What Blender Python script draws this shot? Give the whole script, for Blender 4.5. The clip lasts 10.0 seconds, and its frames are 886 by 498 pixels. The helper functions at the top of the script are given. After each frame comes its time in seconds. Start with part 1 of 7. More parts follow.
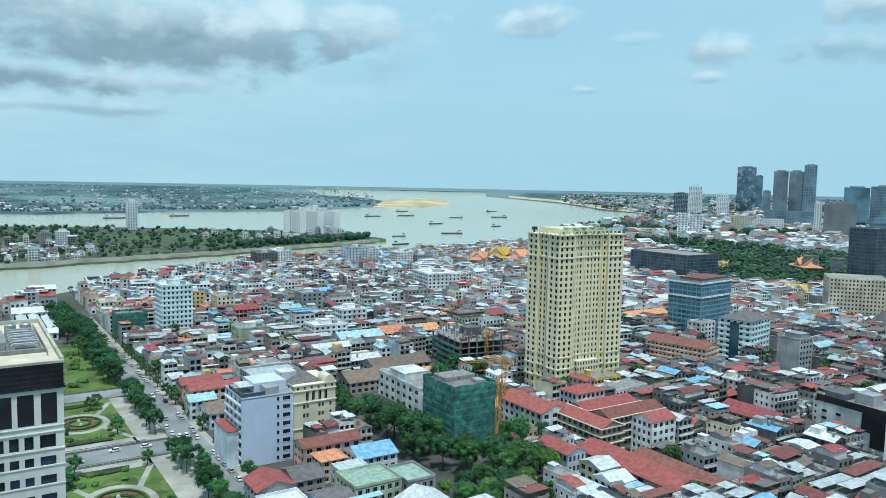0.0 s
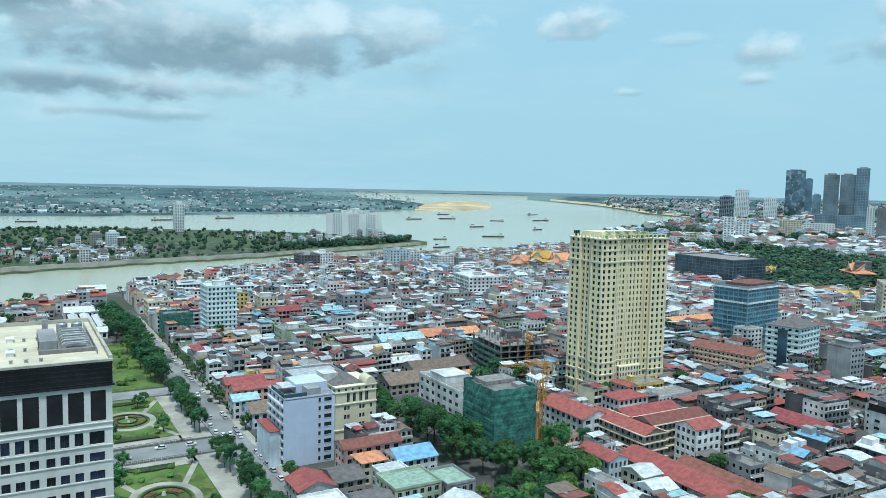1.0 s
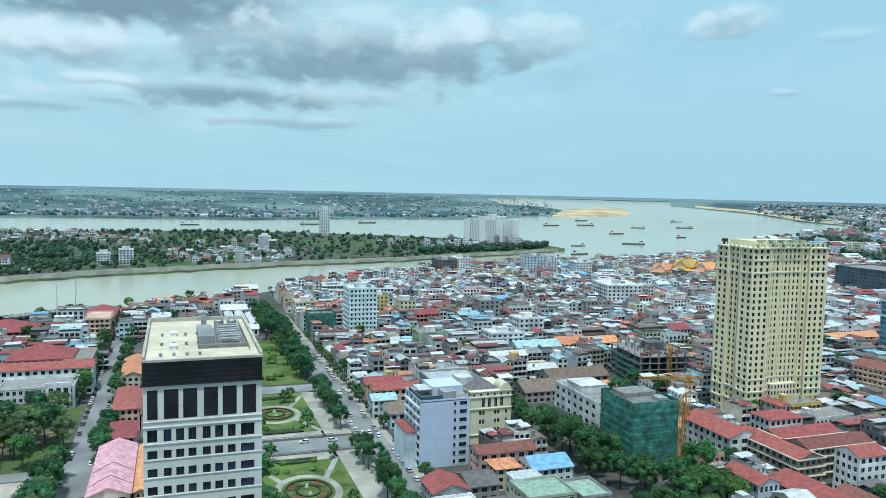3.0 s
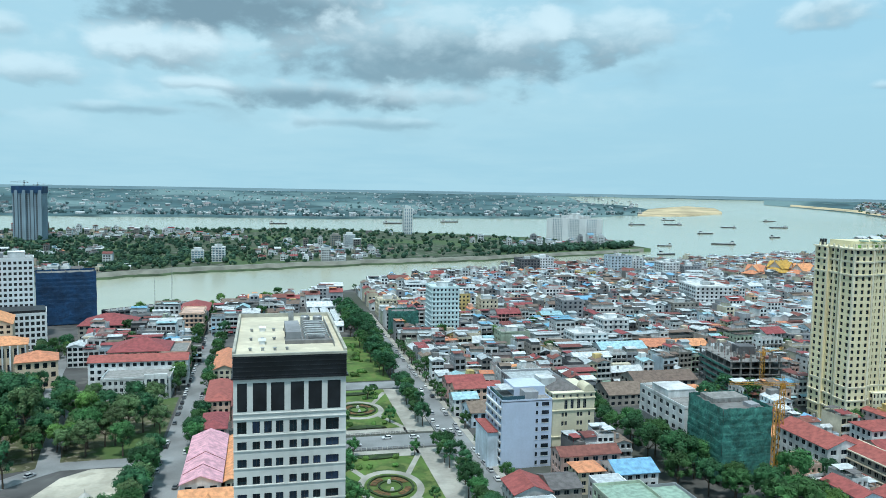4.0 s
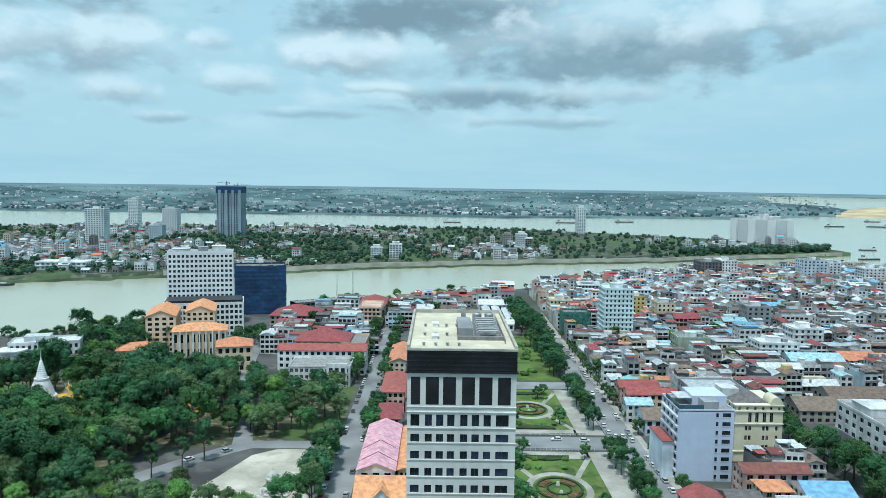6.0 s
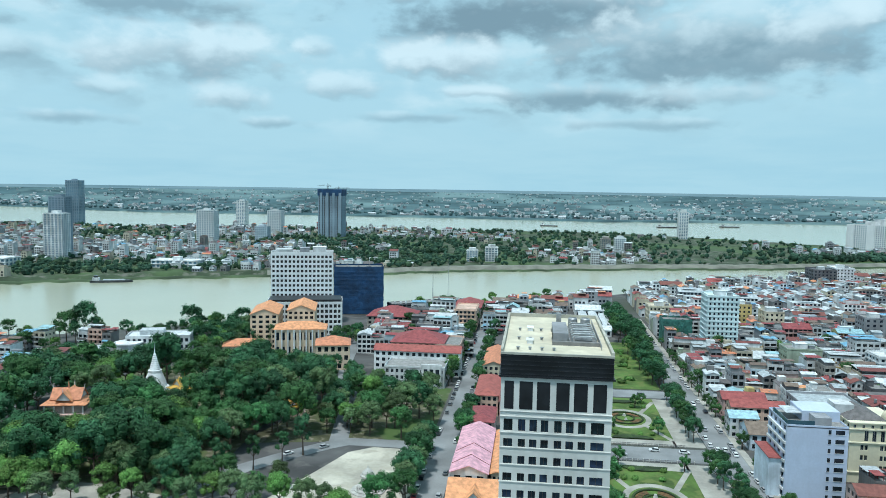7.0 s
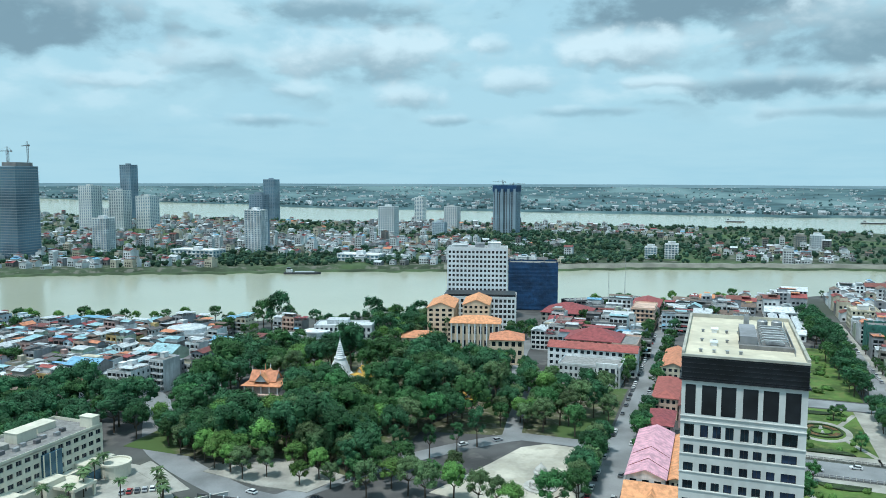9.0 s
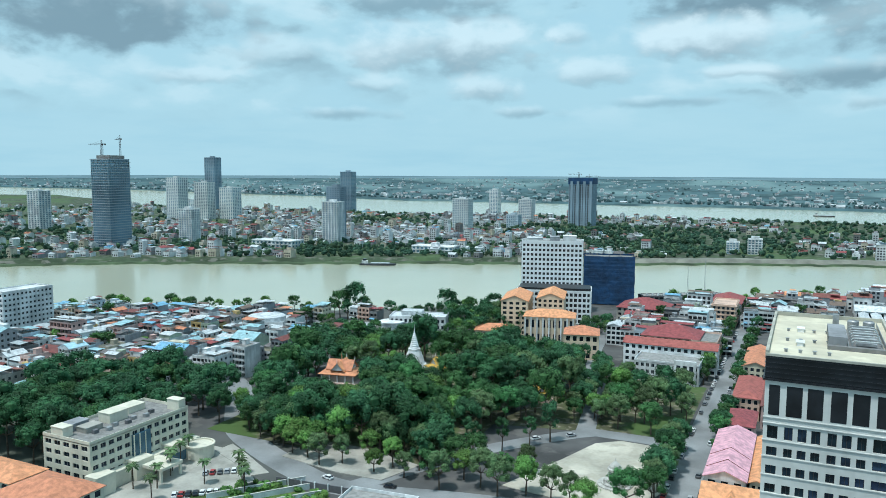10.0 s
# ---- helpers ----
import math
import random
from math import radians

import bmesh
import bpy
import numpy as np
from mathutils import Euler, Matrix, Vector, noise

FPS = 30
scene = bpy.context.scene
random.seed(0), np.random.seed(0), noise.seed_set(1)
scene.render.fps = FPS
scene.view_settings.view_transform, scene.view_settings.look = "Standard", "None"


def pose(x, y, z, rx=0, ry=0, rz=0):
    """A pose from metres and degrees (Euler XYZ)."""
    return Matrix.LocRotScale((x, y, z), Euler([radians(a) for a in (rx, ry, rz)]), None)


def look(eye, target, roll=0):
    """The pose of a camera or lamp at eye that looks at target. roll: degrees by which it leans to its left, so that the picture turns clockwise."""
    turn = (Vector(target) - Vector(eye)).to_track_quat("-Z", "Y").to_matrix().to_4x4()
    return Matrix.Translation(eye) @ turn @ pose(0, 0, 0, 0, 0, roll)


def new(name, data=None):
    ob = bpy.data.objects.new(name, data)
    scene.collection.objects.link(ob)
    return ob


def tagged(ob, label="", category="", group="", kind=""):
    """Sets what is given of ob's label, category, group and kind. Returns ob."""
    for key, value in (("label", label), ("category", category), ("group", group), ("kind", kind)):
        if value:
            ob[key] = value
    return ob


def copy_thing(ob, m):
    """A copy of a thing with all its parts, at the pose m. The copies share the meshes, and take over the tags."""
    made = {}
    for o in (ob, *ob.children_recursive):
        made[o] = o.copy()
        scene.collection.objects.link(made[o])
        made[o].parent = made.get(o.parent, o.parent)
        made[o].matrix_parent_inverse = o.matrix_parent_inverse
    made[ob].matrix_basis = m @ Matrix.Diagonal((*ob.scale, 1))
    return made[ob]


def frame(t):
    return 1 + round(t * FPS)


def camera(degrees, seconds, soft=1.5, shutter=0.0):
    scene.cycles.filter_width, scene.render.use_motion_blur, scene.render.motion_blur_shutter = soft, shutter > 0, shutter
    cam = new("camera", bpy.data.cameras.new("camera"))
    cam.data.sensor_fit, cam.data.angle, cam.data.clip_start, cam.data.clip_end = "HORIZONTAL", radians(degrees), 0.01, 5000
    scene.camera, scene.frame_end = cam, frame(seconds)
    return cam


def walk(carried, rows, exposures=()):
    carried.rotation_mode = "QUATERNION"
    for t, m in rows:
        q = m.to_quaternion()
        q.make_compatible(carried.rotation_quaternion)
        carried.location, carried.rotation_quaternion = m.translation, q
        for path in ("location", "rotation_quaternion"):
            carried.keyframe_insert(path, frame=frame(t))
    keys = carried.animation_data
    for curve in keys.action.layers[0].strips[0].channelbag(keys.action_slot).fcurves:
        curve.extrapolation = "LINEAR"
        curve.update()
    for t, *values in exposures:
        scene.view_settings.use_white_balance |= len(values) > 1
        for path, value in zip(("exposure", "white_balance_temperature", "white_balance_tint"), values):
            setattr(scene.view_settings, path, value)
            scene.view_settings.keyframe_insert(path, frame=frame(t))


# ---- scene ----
cam = camera(60.8, 10.0, soft=0.6)
# seconds, x, y, z, yaw, pitch, lean
ROWS = [
    (0.0, -0.00, -0.00, 110.00, -33.13, -4.97, 1.14),
    (0.5, 0.05, 0.11, 110.00, -31.77, -4.91, 1.17),
    (1.0, 0.06, 0.26, 110.01, -30.01, -4.80, 1.21),
    (1.5, 0.05, 0.44, 109.99, -27.90, -4.70, 1.28),
    (2.0, 0.09, 0.64, 109.96, -25.44, -4.63, 1.31),
    (2.5, 0.17, 0.90, 109.92, -22.65, -4.57, 1.28),
    (4.0, 0.17, 1.68, 109.76, -13.40, -4.75, 1.01),
    (4.5, 0.11, 1.92, 109.69, -10.39, -4.90, 0.89),
    (5.0, 0.04, 2.18, 109.61, -7.30, -5.02, 0.83),
    (5.5, 0.04, 2.42, 109.51, -3.96, -5.04, 0.79),
    (7.0, 0.26, 3.06, 109.37, 6.92, -4.86, 0.87),
    (7.5, 0.25, 3.18, 109.32, 10.39, -4.86, 0.80),
    (8.0, 0.23, 3.21, 109.28, 13.76, -4.94, 0.54),
    (8.5, 0.15, 3.17, 109.32, 17.01, -5.11, 0.30),
    (9.0, 0.01, 3.04, 109.39, 20.12, -5.30, 0.18),
    (9.5, -0.09, 2.83, 109.49, 23.04, -5.57, 0.17),
    (10.0, -0.21, 2.60, 109.62, 25.74, -5.90, 0.21),
]
walk(cam, [(t, pose(x, y, z, 90 + pitch, 0, yaw) @ pose(0, 0, 0, 0, 0, lean)) for t, x, y, z, yaw, pitch, lean in ROWS],
     exposures=[(0.0, 0.0, 5930, 6), (10.0, 0.0, 5930, 6)])
scene.view_settings.exposure = 0.0

# ---- light ----
SUN_EL, SUN_AZ = 71.0, 205.0   # degrees above the horizon; degrees clockwise from y


def sky():
    w = bpy.data.worlds.new("overcast_sky")
    scene.world = w
    w.use_nodes = True
    nt = w.node_tree
    nt.nodes.clear()
    N, K = nt.nodes.new, nt.links.new

    def m(op, a, b=None, c=None):
        n = N("ShaderNodeMath")
        n.operation = op
        for i, s in enumerate((a, b, c)):
            if s is None:
                continue
            if isinstance(s, (int, float)):
                n.inputs[i].default_value = s
            else:
                K(s, n.inputs[i])
        return n.outputs[0]

    def ramp(s, lo, hi):
        n = N("ShaderNodeMapRange")
        n.interpolation_type = "SMOOTHSTEP"
        K(s, n.inputs[0])
        n.inputs[1].default_value, n.inputs[2].default_value = lo, hi
        return n.outputs[0]

    def mix(fac, a, b):
        n = N("ShaderNodeMix")
        n.data_type = "RGBA"
        for sock, s in ((n.inputs[0], fac), (n.inputs[6], a), (n.inputs[7], b)):
            if isinstance(s, (int, float)):
                sock.default_value = s
            elif isinstance(s, tuple):
                sock.default_value = (*s, 1)
            else:
                K(s, sock)
        return n.outputs[2]

    out, bg = N("ShaderNodeOutputWorld"), N("ShaderNodeBackground")
    air = N("ShaderNodeTexSky")
    air.sky_type = "NISHITA"
    air.sun_disc = False
    air.sun_elevation, air.sun_rotation = radians(SUN_EL), radians(SUN_AZ)
    air.air_density, air.dust_density, air.ozone_density = 1.6, 2.5, 2.0
    co = N("ShaderNodeTexCoord")
    sep = N("ShaderNodeSeparateXYZ")
    K(co.outputs["Generated"], sep.inputs[0])
    x, y, z = sep.outputs
    zc = m("MAXIMUM", z, 0.0)
    flat = m("ADD", zc, 0.10)
    px, py = m("DIVIDE", x, flat), m("DIVIDE", y, flat)
    vec = N("ShaderNodeCombineXYZ")
    K(px, vec.inputs[0]), K(py, vec.inputs[1])

    def noise_at(scale, detail, rough, w4, warp=0.0):
        n = N("ShaderNodeTexNoise")
        n.noise_dimensions = "4D"
        K(vec.outputs[0], n.inputs["Vector"])
        n.inputs["W"].default_value = w4
        n.inputs["Scale"].default_value = scale
        n.inputs["Detail"].default_value = detail
        n.inputs["Roughness"].default_value = rough
        n.inputs["Distortion"].default_value = warp
        return n.outputs["Fac"]

    az = m("ARCTAN2", m("MULTIPLY", x, -1.0), y)       # to the left of y
    el = m("ARCSINE", z)

    def puffy(scale, detail, rough, stretch, warp=0.0, lift=0.0):
        v = N("ShaderNodeVectorMath")
        v.operation = "MULTIPLY_ADD"
        K(co.outputs["Generated"], v.inputs[0])
        v.inputs[1].default_value = (1, 1, stretch)
        v.inputs[2].default_value = (0, 0, lift)
        n = N("ShaderNodeTexNoise")
        K(v.outputs[0], n.inputs["Vector"])
        for key, val in (("Scale", scale), ("Detail", detail), ("Roughness", rough), ("Distortion", warp)):
            n.inputs[key].default_value = val
        return n.outputs["Fac"]

    edge = m("MULTIPLY_ADD", puffy(15.0, 6.0, 0.52, 1.9, 0.2), 2.0, -1.0)
    lump = m("MULTIPLY_ADD", puffy(30.0, 5.0, 0.5, 1.7, 0.1), 2.0, -1.0)
    rough = m("MULTIPLY_ADD", edge, 1.15, m("MULTIPLY", lump, 0.45))
    # thin high cloud, more of it towards the left and higher up
    big, fine = noise_at(0.55, 6, 0.56, 3.1, 0.15), noise_at(1.7, 7, 0.6, 7.7, 0.2)
    cover = m("MULTIPLY_ADD", ramp(az, radians(-42), radians(-5)), 0.20, m("MULTIPLY", ramp(el, radians(2.5), radians(9)), 0.10))
    dens = m("ADD", m("MULTIPLY_ADD", fine, 0.35, m("MULTIPLY", big, 0.75)), cover)
    veil = ramp(dens, 0.56, 0.86)
    low, high = puffy(7.0, 5.0, 0.5, 2.2, 0.1), puffy(7.0, 5.0, 0.5, 2.2, 0.1, 0.06)
    relief = m("SUBTRACT", low, high)
    field = m("MULTIPLY", ramp(m("ADD", low, m("MULTIPLY_ADD", cover, 0.5, -0.12)), 0.40, 0.62), m("MULTIPLY", ramp(cover, 0.05, 0.26), ramp(el, radians(2.0), radians(6))))
    haze = m("SUBTRACT", 1.0, ramp(el, radians(-2), radians(9)))
    tint = N("ShaderNodeVectorMath")
    tint.operation = "MULTIPLY"
    K(air.outputs[0], tint.inputs[0])
    tint.inputs[1].default_value = (0.10, 0.10, 0.10)
    blue = mix(0.85, tint.outputs[0], SKY_BLUE)
    c = mix(m("MULTIPLY", haze, 0.75), blue, SKY_LOW)
    c = mix(m("MULTIPLY", veil, 0.55), c, SKY_VEIL)
    c = mix(m("MULTIPLY", field, 0.5), c, SKY_VEIL)
    c = mix(m("MULTIPLY", field, m("MULTIPLY", ramp(relief, 0.0, 0.15), 0.45)), c, SKY_WHITE)
    c = mix(m("MULTIPLY", field, m("MULTIPLY", ramp(m("MULTIPLY", relief, -1.0), 0.0, 0.16), 0.55)), c, SKY_GREY)
    # single clouds, lit from above with grey flat bases
    for a, e, sa, se, k, base in CLOUDS:
        u = m("DIVIDE", m("SUBTRACT", az, radians(a)), radians(sa))
        v = m("DIVIDE", m("SUBTRACT", el, radians(e)), radians(se))
        r = m("SQRT", m("ADD", m("MULTIPLY", u, u), m("MULTIPLY", v, v)))
        d = m("SUBTRACT", 1.0, ramp(m("ADD", r, rough), 0.35, 1.15))
        lit = ramp(m("ADD", v, m("MULTIPLY_ADD", rough, -0.9, base)), -0.75, 0.75)
        c = mix(m("MULTIPLY", d, k), c, mix(lit, SKY_GREY, SKY_WHITE))
    K(c, bg.inputs[0])
    bg.inputs[1].default_value = 1.0
    K(bg.outputs[0], out.inputs[0])


SKY_BLUE, SKY_LOW, SKY_VEIL = (0.42, 0.70, 0.83), (0.43, 0.67, 0.75), (0.50, 0.72, 0.78)
SKY_WHITE, SKY_GREY = (0.70, 0.855, 0.895), (0.215, 0.325, 0.385)
# clouds: azimuth, elevation, half width, half height in degrees, weight, lit share
CLOUDS = [(2.4, 12.4, 12, 2.6, .95, -.75), (-13, 9.6, 13, 3.0, .8, -.5), (-24, 11.2, 8, 2.2, .6, .1), (6.5, 9.2, 6, 1.7, .95, .35), (-19.5, 11.4, 4.5, 1.8, .6, .6),
          (-3.5, 6.4, 7.5, 1.1, .8, -.6), (5.0, 7.0, 3.2, .5, .7, .5), (-13, 6.7, 4.5, .9, .5, .3), (-8, 4.6, 7, .5, .4, -.4), (16.5, 9.9, 2, .8, .6, .4),
          (50, 10.6, 9.5, 3.2, .9, -.7), (44, 6.8, 4, .8, .6, .5), (37, 8.6, 5, 1.2, .5, .2), (25, 9.1, 8.5, 1.9, .85, .25), (28, 12.2, 7, 1.2, .7, -.6), (14.5, 7.3, 3.6, 1.2, .7, .4),
          (22.6, 6.1, 2.8, 1.1, .7, .3), (33, 4.2, 3.6, .6, .5, -.2), (19.5, 4.4, 2.4, .5, .5, -.1), (31, 6.4, 3.0, .7, .5, .4), (9, 5.0, 5, .5, .4, -.3),
          (-39.8, 12.3, 3.0, 1.4, .75, .5), (-52, 9.7, 3.2, 1.2, .75, .35), (-52, 7.8, 1.2, .5, .6, .3), (-43.6, 7.0, 1.5, .4, .5, .3), (-62, 12.4, 3.5, 1.6, .7, .3), (-60, 9.4, 4, 1.2, .4, -.3), (-47, 10.6, 2, .5, .3, .4)]
sky()
sun = new("sun", bpy.data.lights.new("sun", "SUN"))
sun.data.energy, sun.data.angle, sun.data.color = 3.3, radians(5), (1.0, 0.97, 0.90)
sx, sy = math.sin(radians(SUN_AZ)), math.cos(radians(SUN_AZ))
sun.matrix_world = look((300 * sx, 300 * sy, 600), (300 * sx - 100 * sx * math.cos(radians(SUN_EL)), 300 * sy - 100 * sy * math.cos(radians(SUN_EL)), 600 - 100 * math.sin(radians(SUN_EL))))

# ---- materials ----


def mat(name, col, rough=0.85, var=0.18, scale=0.15, fine=2.5, metal=0.0, bump=0.0, rand=0.0, streak=0.0, second=None, spec=0.5):
    """A surface with blotches, grain and optional streaks of weather."""
    mt = bpy.data.materials.new(name)
    mt.use_nodes = True
    nt = mt.node_tree
    N, K = nt.nodes.new, nt.links.new
    p = nt.nodes["Principled BSDF"]
    p.inputs["Roughness"].default_value, p.inputs["Metallic"].default_value = rough, metal
    p.inputs["Specular IOR Level"].default_value = spec
    geo = N("ShaderNodeNewGeometry")

    def noi(s, stretch=None):
        n = N("ShaderNodeTexNoise")
        n.inputs["Scale"].default_value = s
        n.inputs["Detail"].default_value = 4
        if stretch:
            v = N("ShaderNodeVectorMath")
            v.operation = "MULTIPLY"
            K(geo.outputs["Position"], v.inputs[0])
            v.inputs[1].default_value = stretch
            K(v.outputs[0], n.inputs["Vector"])
        else:
            K(geo.outputs["Position"], n.inputs["Vector"])
        return n.outputs["Fac"]

    def mixc(fac, a, b, blend="MIX"):
        n = N("ShaderNodeMix")
        n.data_type, n.blend_type = "RGBA", blend
        for sock, s in ((n.inputs[0], fac), (n.inputs[6], a), (n.inputs[7], b)):
            if isinstance(s, (int, float)):
                sock.default_value = s
            elif isinstance(s, tuple):
                sock.default_value = (*s, 1)
            else:
                K(s, sock)
        return n.outputs[2]

    def rng(s, a, b, lo, hi):
        n = N("ShaderNodeMapRange")
        K(s, n.inputs[0])
        for i, q in enumerate((a, b, lo, hi)):
            n.inputs[i + 1].default_value = q
        return n.outputs[0]

    dark = tuple(c * (1 - 1.6 * var) for c in col)
    lite = tuple(min(1, c * (1 + var)) for c in col)
    c = mixc(rng(noi(scale), 0.35, 0.65, 0, 1), dark, lite)
    if second:
        c = mixc(rng(noi(scale * 2.7), 0.52, 0.62, 0, 1), c, second)
    f = noi(fine)
    c = mixc(0.5 * var + 0.15, c, mixc(rng(f, 0.3, 0.7, 0, 1), (0.55, 0.55, 0.55), (1, 1, 1)), "MULTIPLY")
    if streak:
        c = mixc(rng(noi(0.5, (1, 1, 0.12)), 0.5, 0.75, 0, streak), c, tuple(q * 0.35 for q in col))
    if rand:
        o = N("ShaderNodeObjectInfo")
        h = N("ShaderNodeHueSaturation")
        K(rng(o.outputs["Random"], 0, 1, 1 - rand, 1 + rand * 0.6), h.inputs["Value"])
        K(rng(o.outputs["Random"], 0, 1, 0.5 - 0.05 * rand, 0.5 + 0.05 * rand), h.inputs["Hue"])
        K(c, h.inputs["Color"])
        c = h.outputs[0]
    K(c, p.inputs["Base Color"])
    if bump:
        b = N("ShaderNodeBump")
        b.inputs["Strength"].default_value = bump
        b.inputs["Distance"].default_value = 0.3
        K(f, b.inputs["Height"])
        K(b.outputs[0], p.inputs["Normal"])
    return mt


def islands(mt, amount):
    """Lets the joined small pieces of one mesh differ from one another."""
    nt = mt.node_tree
    p = nt.nodes["Principled BSDF"]
    src = p.inputs["Base Color"].links[0].from_socket
    g, h, r = nt.nodes.new("ShaderNodeNewGeometry"), nt.nodes.new("ShaderNodeHueSaturation"), nt.nodes.new("ShaderNodeMapRange")
    nt.links.new(g.outputs["Random Per Island"], r.inputs[0])
    r.inputs[3].default_value, r.inputs[4].default_value = 1 - amount, 1 + amount * 0.8
    nt.links.new(r.outputs[0], h.inputs["Value"])
    nt.links.new(src, h.inputs["Color"])
    nt.links.new(h.outputs[0], p.inputs["Base Color"])
    return mt


PAINT = {k: mat("paint_" + k, c, 0.8, 0.18, 0.12, 1.2, rand=0.14, streak=0.45) for k, c in dict(
    white=(.72, .735, .74), cream=(.62, .56, .43), grey=(.33, .34, .36), yellow=(.62, .47, .20), blue=(.58, .67, .75), pink=(.60, .42, .38),
    beige=(.37, .35, .315), green=(.46, .54, .42), concrete=(.22, .215, .21), peach=(.68, .48, .38), lilac=(.58, .61, .74), dark=(.13, .13, .14)).items()}
ROOF = {k: mat("roof_" + k, c, r, 0.17, 0.55, 3.2, rand=0.16, bump=0.2) for k, (c, r) in dict(
    red=((.32, .080, .075), .75), rust=((.21, .075, .062), .8), white=((.62, .655, .675), .55), tin=((.46, .50, .52), .5), blue=((.20, .42, .62), .55),
    orange=((.66, .285, .145), .75), slate=((.15, .14, .14), .8), brown=((.20, .15, .12), .85), cyan=((.36, .56, .62), .55), pink=((.80, .43, .49), .7),
    concrete=((.27, .265, .255), .9), green=((.30, .42, .34), .7)).items()}
GLASS = mat("window_glass", (.024, .034, .045), 0.12, 0.3, 0.4, 3, rand=0.4, spec=0.3)
GLASS_BLUE = mat("curtain_glass", (.06, .13, .18), 0.1, 0.3, 0.08, 1)
DARKWIN = mat("dark_opening", (.02, .022, .025), 0.5, 0.3, 0.3)
METAL = mat("painted_metal", (.35, .36, .37), 0.45, 0.2, 0.5, metal=0.4)
ASPHALT = mat("asphalt", (.24, .25, .255), 0.9, 0.2, 0.05, 1.5)
PAVING = mat("paving", (.37, .36, .32), 0.9, 0.18, 0.1, 1.0)
CURB = mat("curb_stone", (.48, .47, .44), 0.85, 0.15, 0.5)
GRASS = mat("grass", (.085, .15, .03), 0.95, 0.35, 0.07, 0.9, bump=0.3, second=(.13, .17, .045))
LEAF = [islands(mat("leaves_" + k, c, 0.7, 0.3, 0.12, 0.8, rand=0.30, spec=0.2), 0.35) for k, c in (("deep", (.040, .116, .046)), ("mid", (.062, .160, .052)), ("light", (.130, .255, .062)), ("olive", (.115, .185, .078)))]
BARK = mat("bark", (.10, .075, .055), 0.95, 0.3, 0.5, 4)


